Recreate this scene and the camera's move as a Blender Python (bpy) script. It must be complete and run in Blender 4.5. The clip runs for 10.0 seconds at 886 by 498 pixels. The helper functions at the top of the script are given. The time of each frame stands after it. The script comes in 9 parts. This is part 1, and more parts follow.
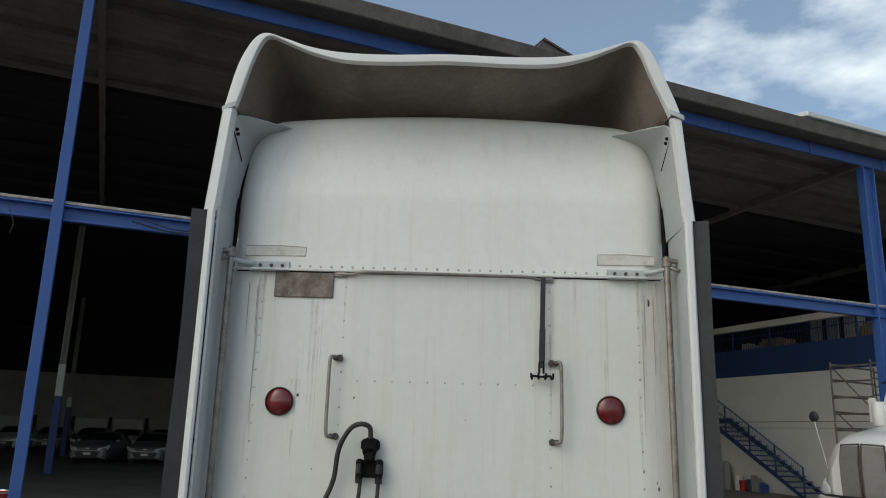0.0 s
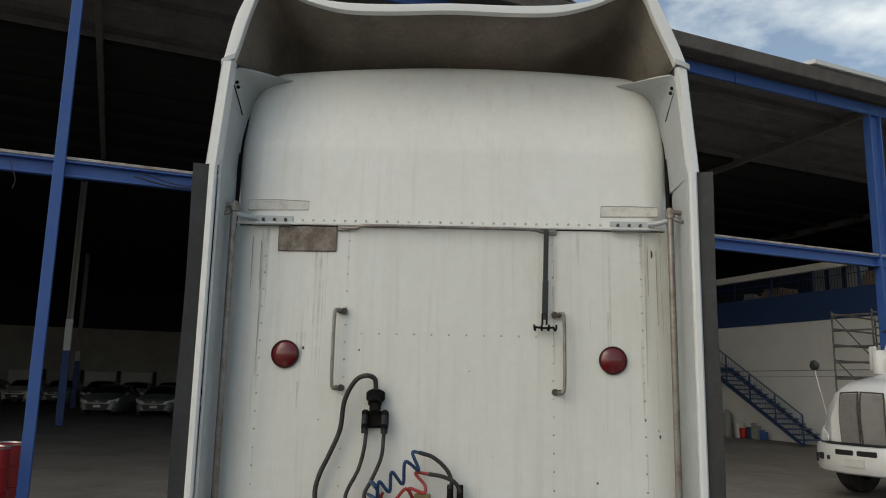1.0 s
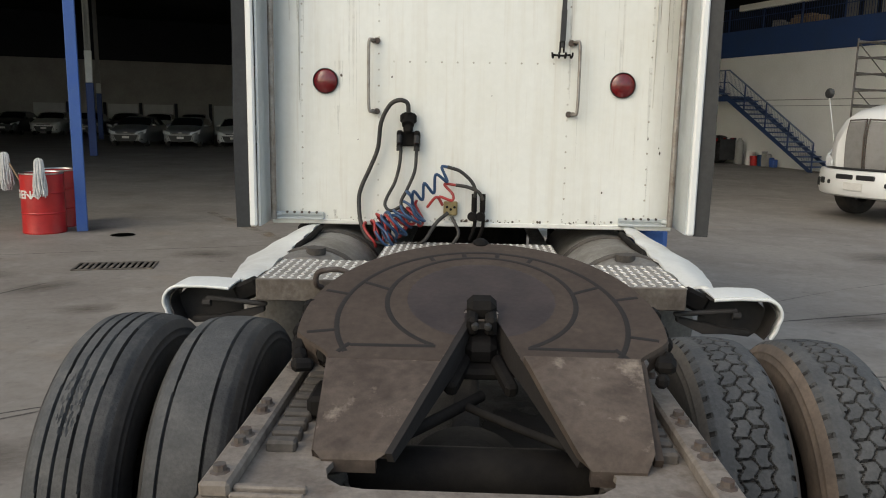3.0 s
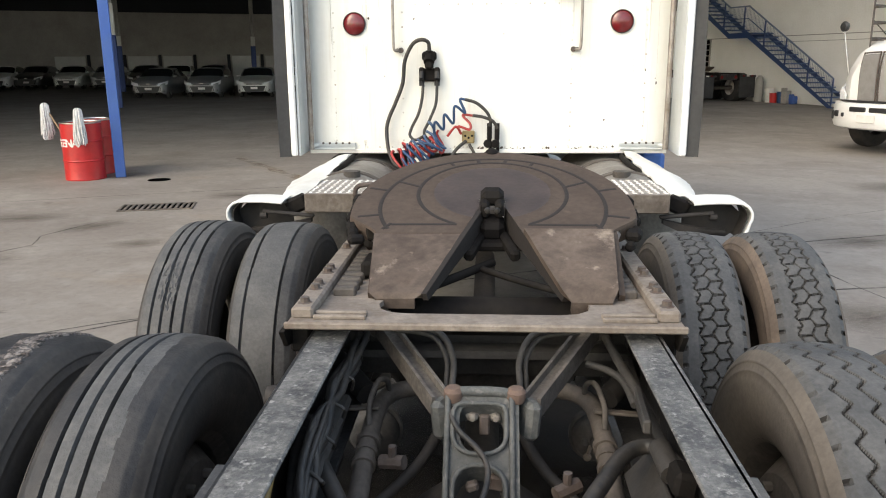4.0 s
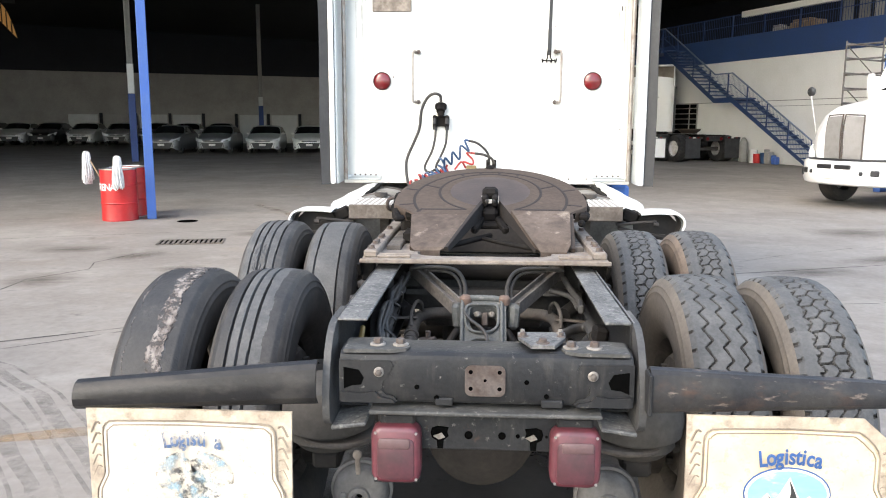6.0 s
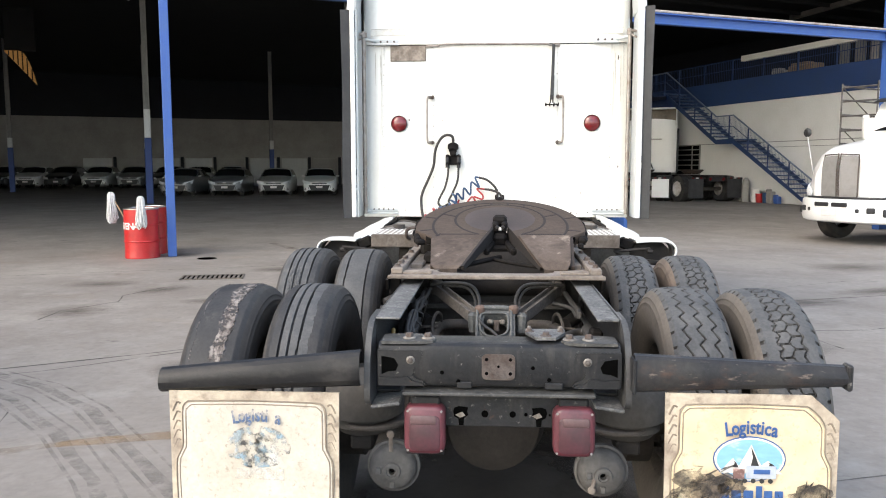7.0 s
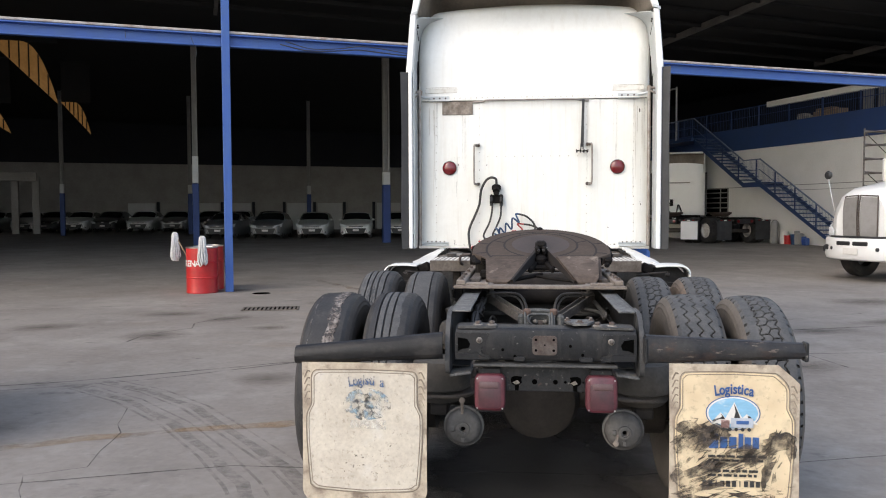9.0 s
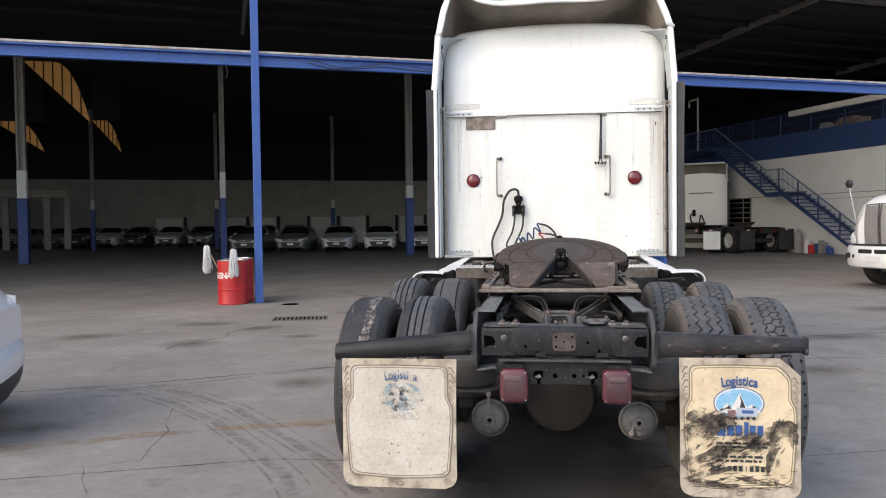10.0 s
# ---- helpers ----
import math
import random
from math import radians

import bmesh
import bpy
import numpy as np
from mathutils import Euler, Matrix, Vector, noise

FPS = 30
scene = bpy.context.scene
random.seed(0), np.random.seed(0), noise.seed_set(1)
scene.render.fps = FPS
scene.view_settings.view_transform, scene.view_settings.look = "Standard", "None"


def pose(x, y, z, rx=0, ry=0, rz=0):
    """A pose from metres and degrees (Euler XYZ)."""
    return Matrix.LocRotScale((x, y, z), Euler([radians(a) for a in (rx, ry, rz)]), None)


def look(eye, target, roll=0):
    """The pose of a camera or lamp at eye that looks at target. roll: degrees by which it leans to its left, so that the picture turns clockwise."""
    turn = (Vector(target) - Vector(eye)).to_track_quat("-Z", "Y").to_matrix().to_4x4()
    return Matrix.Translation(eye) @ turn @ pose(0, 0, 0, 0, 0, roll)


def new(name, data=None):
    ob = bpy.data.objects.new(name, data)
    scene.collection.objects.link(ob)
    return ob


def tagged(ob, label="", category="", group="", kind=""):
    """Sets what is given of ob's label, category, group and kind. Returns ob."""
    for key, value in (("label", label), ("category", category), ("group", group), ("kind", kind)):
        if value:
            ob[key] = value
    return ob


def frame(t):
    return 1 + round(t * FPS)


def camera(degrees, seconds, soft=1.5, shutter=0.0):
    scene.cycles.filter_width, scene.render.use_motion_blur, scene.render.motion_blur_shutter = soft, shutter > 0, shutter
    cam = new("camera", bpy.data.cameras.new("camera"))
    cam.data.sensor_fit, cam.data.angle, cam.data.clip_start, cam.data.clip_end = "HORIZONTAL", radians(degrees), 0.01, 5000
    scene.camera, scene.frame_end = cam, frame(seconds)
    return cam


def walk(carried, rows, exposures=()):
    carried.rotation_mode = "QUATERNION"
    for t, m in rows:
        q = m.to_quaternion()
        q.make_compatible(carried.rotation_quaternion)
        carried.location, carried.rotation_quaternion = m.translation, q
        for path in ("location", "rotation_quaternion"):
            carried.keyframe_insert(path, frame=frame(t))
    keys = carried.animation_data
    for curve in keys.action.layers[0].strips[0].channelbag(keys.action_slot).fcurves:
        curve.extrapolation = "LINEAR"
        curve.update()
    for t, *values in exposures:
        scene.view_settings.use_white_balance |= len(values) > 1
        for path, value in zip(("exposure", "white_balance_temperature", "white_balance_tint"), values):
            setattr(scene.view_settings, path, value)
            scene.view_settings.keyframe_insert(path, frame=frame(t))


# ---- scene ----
cam = camera(60.0, 10.0, soft=1.05)
PATH = [
    (0, (0.028, -3.705, 1.789), (-0.001, -1.762, 2.26), 1.6),
    (0.5, (0.027, -3.7, 1.787), (-0.003, -1.738, 2.171), 1.3),
    (1, (0.027, -3.705, 1.789), (-0.007, -1.736, 2.14), 1.2),
    (1.5, (0.014, -3.721, 1.78), (-0.022, -1.726, 1.926), 1.2),
    (2, (-0.012, -3.769, 1.775), (-0.043, -1.77, 1.701), 2.1),
    (2.5, (-0.018, -3.907, 1.76), (-0.05, -1.924, 1.505), 1.9),
    (3.8, (0.012, -4.593, 1.714), (-0.104, -2.645, 1.275), -0.4),
    (4, (0.016, -4.694, 1.7), (-0.101, -2.754, 1.227), -0.4),
    (4.5, (0.073, -4.974, 1.663), (-0.094, -3.035, 1.2), -0.3),
    (5, (0.051, -5.28, 1.624), (-0.147, -3.345, 1.159), -0.6),
    (5.5, (-0.004, -5.571, 1.609), (-0.113, -3.623, 1.17), -0.6),
    (6, (0.012, -5.86, 1.603), (-0.1, -3.889, 1.283), 0.2),
    (6.2, (0.009, -5.962, 1.594), (-0.127, -3.987, 1.31), 0.9),
    (7.5, (-0.009, -6.553, 1.56), (-0.143, -4.565, 1.383), -0.7),
    (8, (0.02, -6.775, 1.546), (-0.165, -4.787, 1.431), 0.4),
    (8.5, (-0.044, -7.074, 1.516), (-0.247, -5.085, 1.458), 1.1),
    (9, (-0.082, -7.294, 1.507), (-0.291, -5.307, 1.411), -0.2),
    (9.5, (-0.075, -7.487, 1.492), (-0.318, -5.504, 1.417), -0.4),
    (10, (-0.069, -7.629, 1.486), (-0.336, -5.648, 1.424), -0.7),
]
EXPOSURES = [(0.0, -0.90, 6350, 2), (0.5, -0.98, 6550, 3), (1.5, -0.98, 6780, 3), (2.5, -0.64, 6880, 3), (4.0, 0.68, 7100, 6), (5.0, 1.04, 6850, 6), (5.5, 1.29, 6720, 7), (6.0, 1.34, 6600, 7), (7.5, 0.67, 6620, 8), (8.5, 0.40, 6580, 9), (10.0, 0.35, 6500, 11)]
walk(cam, [(t, look(eye, target, roll)) for t, eye, target, roll in PATH], EXPOSURES)

# ---- sky and sun ----
world = bpy.data.worlds.new("sky")
scene.world = world
world.use_nodes = True
wn, wl = world.node_tree.nodes, world.node_tree.links
wn.clear()
sky = wn.new("ShaderNodeTexSky")
sky.sky_type, sky.sun_disc = "NISHITA", False
sky.sun_elevation, sky.sun_rotation = radians(38), radians(222)
sky.air_density, sky.dust_density, sky.ozone_density = 1.0, 2.6, 1.2
tc = wn.new("ShaderNodeTexCoord")
cmap = wn.new("ShaderNodeMapping")
cmap.inputs["Scale"].default_value = (1.0, 1.0, 2.2)
cloud = wn.new("ShaderNodeTexNoise")
cloud.inputs["Scale"].default_value, cloud.inputs["Detail"].default_value, cloud.inputs["Roughness"].default_value = 3.1, 8.0, 0.55
cramp = wn.new("ShaderNodeValToRGB")
cramp.color_ramp.elements[0].position, cramp.color_ramp.elements[1].position = 0.55, 0.76
cramp.color_ramp.elements[0].color = (0.08, 0.08, 0.08, 1)
cmix = wn.new("ShaderNodeMixRGB")
cmix.inputs["Color2"].default_value = (15.0, 15.2, 15.5, 1)
bg = wn.new("ShaderNodeBackground")
bg.inputs["Strength"].default_value = 0.15
wout = wn.new("ShaderNodeOutputWorld")
wl.new(tc.outputs["Generated"], cmap.inputs["Vector"])
wl.new(cmap.outputs["Vector"], cloud.inputs["Vector"])
wl.new(cloud.outputs["Fac"], cramp.inputs["Fac"])
wl.new(cramp.outputs["Color"], cmix.inputs["Fac"])
gain = wn.new("ShaderNodeMixRGB")
gain.blend_type, gain.inputs["Fac"].default_value, gain.inputs["Color2"].default_value = "MULTIPLY", 1.0, (1.75, 1.75, 1.75, 1)
wl.new(sky.outputs["Color"], gain.inputs["Color1"])
wl.new(gain.outputs["Color"], cmix.inputs["Color1"])
wl.new(cmix.outputs["Color"], bg.inputs["Color"])
wl.new(bg.outputs["Background"], wout.inputs["Surface"])
sun = new("sun", bpy.data.lights.new("sun", "SUN"))
sun.data.energy, sun.data.angle, sun.data.color = 0.22, radians(40), (1.0, 0.95, 0.88)
sun.matrix_world = look((-6.7, -7.4, 7.8), (0, 0, 0))


# ---- materials ----
def nodes_of(m):
    return m.node_tree.nodes, m.node_tree.links


def make_mat(name, color, rough=0.6, metal=0.0, var=0.25, scale=3.0, fine=60.0, bump=0.15, second=None, spots=0.0, coat=0.0, rvar=0.0, cut=(0.4, 0.7), stretch=(1, 1, 1), dist=0.01):
    """A painted or raw surface: base colour, a second colour in large stains, fine grain, and a bump of the grain."""
    m = bpy.data.materials.new(name)
    m.use_nodes = True
    n, l = nodes_of(m)
    b = n["Principled BSDF"]
    co = n.new("ShaderNodeTexCoord")
    mp = n.new("ShaderNodeMapping")
    mp.inputs["Scale"].default_value = stretch
    l.new(co.outputs["Object"], mp.inputs["Vector"])
    n1, n2 = n.new("ShaderNodeTexNoise"), n.new("ShaderNodeTexNoise")
    n1.inputs["Scale"].default_value, n1.inputs["Detail"].default_value, n1.inputs["Roughness"].default_value = scale, 6, 0.62
    n2.inputs["Scale"].default_value, n2.inputs["Detail"].default_value, n2.inputs["Roughness"].default_value = fine, 3, 0.6
    for k in (n1, n2):
        l.new(mp.outputs["Vector"], k.inputs["Vector"])
    r1 = n.new("ShaderNodeValToRGB")
    r1.color_ramp.elements[0].position, r1.color_ramp.elements[1].position = cut
    r1.color_ramp.elements[0].color = (*color, 1)
    sec = second or tuple(c * (1 - var) for c in color)
    r1.color_ramp.elements[1].color = (*sec, 1)
    l.new(n1.outputs["Fac"], r1.inputs["Fac"])
    mul = n.new("ShaderNodeMixRGB")
    mul.blend_type = "MULTIPLY"
    mul.inputs["Fac"].default_value = 1.0
    r2 = n.new("ShaderNodeMapRange")
    r2.inputs["From Min"].default_value, r2.inputs["From Max"].default_value = 0.3, 0.7
    r2.inputs["To Min"].default_value, r2.inputs["To Max"].default_value = 1 - var * 0.6, 1 + var * 0.25
    l.new(n2.outputs["Fac"], r2.inputs["Value"])
    l.new(r1.outputs["Color"], mul.inputs["Color1"])
    l.new(r2.outputs["Result"], mul.inputs["Color2"])
    l.new(mul.outputs["Color"], b.inputs["Base Color"])
    b.inputs["Roughness"].default_value, b.inputs["Metallic"].default_value = rough, metal
    if rvar:
        r3 = n.new("ShaderNodeMapRange")
        r3.inputs["To Min"].default_value, r3.inputs["To Max"].default_value = max(0.05, rough - rvar), min(1.0, rough + rvar)
        l.new(n1.outputs["Fac"], r3.inputs["Value"])
        l.new(r3.outputs["Result"], b.inputs["Roughness"])
    if coat:
        b.inputs["Coat Weight"].default_value, b.inputs["Coat Roughness"].default_value = coat, 0.1
    if bump:
        bp = n.new("ShaderNodeBump")
        bp.inputs["Strength"].default_value, bp.inputs["Distance"].default_value = bump, dist
        l.new(n2.outputs["Fac"], bp.inputs["Height"])
        l.new(bp.outputs["Normal"], b.inputs["Normal"])
    return m


def layer(m, color, scale, lo, hi, amount=1.0, stretch=(1, 1, 1), detail=8.0, rough=None, offset=(0, 0, 0)):
    """A further stain, chip or dirt layer over a material made above."""
    n, l = nodes_of(m)
    b = n["Principled BSDF"]
    old = b.inputs["Base Color"].links[0].from_socket
    co = n.new("ShaderNodeTexCoord")
    mp = n.new("ShaderNodeMapping")
    mp.inputs["Scale"].default_value, mp.inputs["Location"].default_value = stretch, offset
    no = n.new("ShaderNodeTexNoise")
    no.inputs["Scale"].default_value, no.inputs["Detail"].default_value, no.inputs["Roughness"].default_value = scale, detail, 0.65
    mr = n.new("ShaderNodeMapRange")
    mr.inputs["From Min"].default_value, mr.inputs["From Max"].default_value, mr.inputs["To Max"].default_value = lo, hi, amount
    mx = n.new("ShaderNodeMixRGB")
    mx.inputs["Color2"].default_value = (*color, 1)
    l.new(co.outputs["Object"], mp.inputs["Vector"])
    l.new(mp.outputs["Vector"], no.inputs["Vector"])
    l.new(no.outputs["Fac"], mr.inputs["Value"])
    l.new(mr.outputs["Result"], mx.inputs["Fac"])
    l.new(old, mx.inputs["Color1"])
    l.new(mx.outputs["Color"], b.inputs["Base Color"])
    if rough is not None:
        rm = n.new("ShaderNodeMix")
        rm.inputs["A"].default_value = b.inputs["Roughness"].default_value
        rm.inputs["B"].default_value = rough
        l.new(mr.outputs["Result"], rm.inputs["Factor"])
        l.new(rm.outputs["Result"], b.inputs["Roughness"])
    return m


WHITE = make_mat("white_paint", (0.74, 0.74, 0.70), 0.38, var=0.05, scale=1.2, fine=25, bump=0.02, second=(0.68, 0.67, 0.61), coat=0.15)
layer(WHITE, (0.52, 0.46, 0.36), 6.0, 0.48, 0.78, 0.30, (3.2, 3.2, 0.12))
layer(WHITE, (0.42, 0.32, 0.22), 11.0, 0.58, 0.78, 0.38, (2.4, 2.4, 0.07), offset=(3, 0, 1))
layer(WHITE, (0.20, 0.15, 0.11), 34.0, 0.72, 0.79, 0.6, (1.0, 1.0, 0.9), offset=(1, 5, 2))
CAPWHITE = make_mat("smooth_white_cap_paint", (0.82, 0.82, 0.78), 0.36, var=0.05, scale=1.2, fine=25, bump=0.02, second=(0.77, 0.76, 0.71), coat=0.15)
layer(CAPWHITE, (0.50, 0.44, 0.34), 6.0, 0.52, 0.80, 0.22, (3.2, 3.2, 0.16))
layer(CAPWHITE, (0.20, 0.15, 0.11), 24.0, 0.72, 0.78, 0.6, (1.0, 1.0, 0.5), offset=(1, 5, 2))
CLEANWHITE = make_mat("clean_white_paint", (0.76, 0.76, 0.74), 0.3, var=0.04, scale=2, fine=30, bump=0.01, coat=0.3)
SKIRT = make_mat("scuffed_white_paint", (0.70, 0.70, 0.67), 0.4, var=0.1, scale=3, fine=30, bump=0.03, second=(0.52, 0.50, 0.45), cut=(0.5, 0.8))
# Brown lining with paler and darker blotches.
INSIDE = make_mat("stained_brown_lining", (0.15, 0.125, 0.100), 0.8, var=0.3, scale=2.5, fine=50, bump=0.1, second=(0.25, 0.215, 0.175), cut=(0.35, 0.7))
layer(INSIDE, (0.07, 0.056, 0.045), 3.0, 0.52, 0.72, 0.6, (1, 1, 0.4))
GREYPANEL = make_mat("grey_side_panel", (0.52, 0.55, 0.56), 0.5, var=0.1, scale=2, fine=30, bump=0.03, second=(0.44, 0.46, 0.45))
RUBBER = make_mat("black_rubber_sheet", (0.022, 0.022, 0.023), 0.6, var=0.3, scale=5, fine=60, bump=0.05, second=(0.04, 0.04, 0.04))
GLOSSBLACK = make_mat("glossy_black_hanger_paint", (0.009, 0.009, 0.010), 0.40, var=0.4, scale=6, fine=60, bump=0.14, second=(0.020, 0.019, 0.019), cut=(0.45, 0.75), rvar=0.15)
GLOSSBLACK.node_tree.nodes["Principled BSDF"].inputs["Specular IOR Level"].default_value = 0.28
layer(GLOSSBLACK, (0.15, 0.135, 0.12), 30, 0.62, 0.74, 0.5, (0.35, 1, 1), rough=0.8)
layer(GLOSSBLACK, (0.050, 0.046, 0.042), 7, 0.54, 0.72, 0.6, (1, 1, 2), rough=0.75, offset=(1, 2, 3))
TYRE = make_mat("worn_tyre_rubber", (0.062, 0.063, 0.064), 0.7, var=0.35, scale=9, fine=90, bump=0.25, second=(0.115, 0.113, 0.110), cut=(0.4, 0.75), rvar=0.1)
layer(TYRE, (0.16, 0.15, 0.14), 16, 0.58, 0.75, 0.5)
TYREDARK = make_mat("dark_worn_tyre_rubber", (0.036, 0.037, 0.039), 0.6, var=0.35, scale=7, fine=90, bump=0.25, second=(0.085, 0.083, 0.081), cut=(0.42, 0.78), rvar=0.12)
layer(TYREDARK, (0.14, 0.125, 0.11), 13, 0.60, 0.76, 0.5)
TYRERIB = make_mat("scrubbed_grey_tyre_rib", (0.070, 0.071, 0.072), 0.65, var=0.3, scale=8, fine=90, bump=0.25, second=(0.115, 0.113, 0.110), cut=(0.4, 0.75), rvar=0.1)
layer(TYRERIB, (0.16, 0.15, 0.135), 11, 0.58, 0.74, 0.5)
SHOULDER = make_mat("dark_scuffed_tyre_shoulder", (0.026, 0.026, 0.027), 0.58, var=0.35, scale=6, fine=80, bump=0.2, second=(0.060, 0.056, 0.053), cut=(0.42, 0.78), rvar=0.12)
layer(SHOULDER, (0.13, 0.115, 0.10), 12, 0.58, 0.74, 0.45)
AXLE = make_mat("brown_caked_axle", (0.027, 0.022, 0.018), 0.85, var=0.35, scale=7, fine=50, bump=0.2, second=(0.052, 0.043, 0.035), cut=(0.4, 0.75))
TYREWALL = make_mat("dusty_tyre_sidewall", (0.042, 0.040, 0.039), 0.75, var=0.3, scale=5, fine=70, bump=0.1, second=(0.085, 0.073, 0.062), cut=(0.4, 0.8))
TYREDUST = make_mat("brown_dusty_sidewall", (0.165, 0.125, 0.096), 0.85, var=0.3, scale=5, fine=70, bump=0.1, second=(0.080, 0.063, 0.051), cut=(0.4, 0.7))
TYREBROWN = make_mat("dull_brown_sidewall", (0.120, 0.102, 0.084), 0.85, var=0.3, scale=5, fine=70, bump=0.1, second=(0.080, 0.069, 0.059), cut=(0.4, 0.7))
TREADCUT = make_mat("dark_tread_groove", (0.017, 0.016, 0.016), 0.85, var=0.3, scale=20, fine=80, bump=0.0, second=(0.04, 0.036, 0.032))
SHRED = make_mat("shredded_pale_tread", (0.235, 0.21, 0.192), 0.95, var=0.4, scale=22, fine=120, bump=0.4, second=(0.085, 0.070, 0.064), cut=(0.40, 0.60), dist=0.006, stretch=(1.8, 1, 1))
CHASSIS = make_mat("dusty_black_chassis_paint", (0.015, 0.0155, 0.017), 0.46, var=0.4, scale=7, fine=70, bump=0.15, second=(0.033, 0.032, 0.031), cut=(0.40, 0.75), rvar=0.32)
CHASSIS.node_tree.nodes["Principled BSDF"].inputs["Specular IOR Level"].default_value = 0.28
layer(CHASSIS, (0.10, 0.092, 0.082), 9, 0.54, 0.74, 0.26, (2.4, 2.4, 0.5), rough=0.9)
layer(CHASSIS, (0.26, 0.24, 0.22), 38, 0.62, 0.72, 0.6, rough=0.9)
layer(CHASSIS, (0.13, 0.07, 0.04), 12, 0.64, 0.76, 0.55, rough=0.9, offset=(3, 2, 1))
RAILTOP = make_mat("scraped_rail_paint", (0.066, 0.067, 0.067), 0.6, var=0.4, scale=14, fine=90, bump=0.25, second=(0.155, 0.15, 0.143), cut=(0.42, 0.70))
layer(RAILTOP, (0.030, 0.030, 0.032), 16, 0.52, 0.62, 0.8)
layer(RAILTOP, (0.24, 0.235, 0.215), 75, 0.48, 0.66, 0.55)
layer(RAILTOP, (0.36, 0.35, 0.33), 52, 0.58, 0.68, 0.7, offset=(1, 7, 2))
FIFTH = make_mat("greasy_rusted_steel", (0.056, 0.042, 0.034), 0.66, metal=0.0, var=0.26, scale=4, fine=45, bump=0.14, second=(0.086, 0.066, 0.053), cut=(0.35, 0.75), rvar=0.12)
layer(FIFTH, (0.17, 0.13, 0.10), 10, 0.60, 0.8, 0.45)
layer(FIFTH, (0.045, 0.032, 0.026), 6, 0.55, 0.72, 0.5, offset=(2, 4, 0))
GREASE = make_mat("dark_polished_grease", (0.034, 0.026, 0.026), 0.5, metal=0.0, var=0.25, scale=8, fine=60, bump=0.05, second=(0.062, 0.047, 0.044), rvar=0.1)
# Grease black, deepened to paint in the shade of the grooves.
GROOVE = make_mat("black_grease_and_groove_shade", (0.013, 0.009, 0.007), 0.8, var=0.3, scale=20, fine=80, bump=0.1)
RAMP = make_mat("scuffed_ramp_steel", (0.066, 0.050, 0.041), 0.7, var=0.35, scale=6, fine=50, bump=0.2, second=(0.15, 0.118, 0.096), cut=(0.40, 0.75))
layer(RAMP, (0.34, 0.28, 0.225), 9, 0.57, 0.68, 0.6, offset=(0.4, 1.1, 0))
layer(RAMP, (0.05, 0.034, 0.026), 12, 0.56, 0.7, 0.6)
SLIDE = make_mat("dusty_slide_plate", (0.165, 0.136, 0.112), 0.8, var=0.4, scale=9, fine=60, bump=0.2, second=(0.255, 0.22, 0.186), cut=(0.4, 0.7))
layer(SLIDE, (0.10, 0.07, 0.05), 14, 0.56, 0.72, 0.75)
DUSTY = make_mat("dusty_iron", (0.055, 0.048, 0.042), 0.85, var=0.4, scale=9, fine=60, bump=0.2, second=(0.115, 0.099, 0.085), cut=(0.4, 0.75))
BLACK = make_mat("matt_black_iron", (0.007, 0.006, 0.006), 0.8, var=0.4, scale=9, fine=60, bump=0.1, second=(0.016, 0.014, 0.012))
BLACK.node_tree.nodes["Principled BSDF"].inputs["Specular IOR Level"].default_value = 0.15
STAIN = make_mat("rust_stained_plate", (0.090, 0.074, 0.066), 0.8, var=0.4, scale=16, fine=70, bump=0.2, second=(0.055, 0.038, 0.030), cut=(0.4, 0.6))
HOSE = make_mat("black_rubber_hose", (0.015, 0.0145, 0.014), 0.55, var=0.3, scale=14, fine=80, bump=0.05, second=(0.045, 0.039, 0.033))
layer(HOSE, (0.10, 0.082, 0.066), 18, 0.54, 0.70, 0.6, rough=0.9)
REDHOSE = make_mat("red_coiled_hose", (0.34, 0.030, 0.028), 0.4, var=0.2, scale=14, fine=80, bump=0.02)
BLUEHOSE = make_mat("blue_coiled_hose", (0.022, 0.062, 0.145), 0.4, var=0.2, scale=14, fine=80, bump=0.02)
YELLOW = make_mat("yellow_cable", (0.26, 0.17, 0.05), 0.5, var=0.2, scale=14, fine=80, bump=0.02)
CHROME = make_mat("dull_chrome", (0.55, 0.54, 0.52), 0.32, metal=0.9, var=0.2, scale=12, fine=60, bump=0.03, second=(0.35, 0.30, 0.25), cut=(0.5, 0.8))
STEEL = make_mat("stainless_tube", (0.30, 0.275, 0.25), 0.42, metal=0.6, var=0.25, scale=14, fine=70, bump=0.05, second=(0.17, 0.125, 0.095), cut=(0.45, 0.75))
BOLT = make_mat("rusty_bolt", (0.095, 0.083, 0.073), 0.75, metal=0.15, var=0.4, scale=40, fine=90, bump=0.1, second=(0.088, 0.054, 0.040))
WASHER = make_mat("pale_dusty_washer", (0.26, 0.24, 0.215), 0.7, metal=0.2, var=0.35, scale=40, fine=90, bump=0.1, second=(0.13, 0.11, 0.09))
PIPE = make_mat("dusty_tan_pipe", (0.105, 0.088, 0.074), 0.8, var=0.35, scale=11, fine=70, bump=0.15, second=(0.052, 0.043, 0.036), cut=(0.4, 0.72))
CAST = make_mat("dusty_grey_casting", (0.062, 0.065, 0.063), 0.75, var=0.4, scale=12, fine=80, bump=0.3, second=(0.120, 0.120, 0.112), cut=(0.40, 0.70))
layer(CAST, (0.21, 0.20, 0.185), 36, 0.56, 0.68, 0.5)
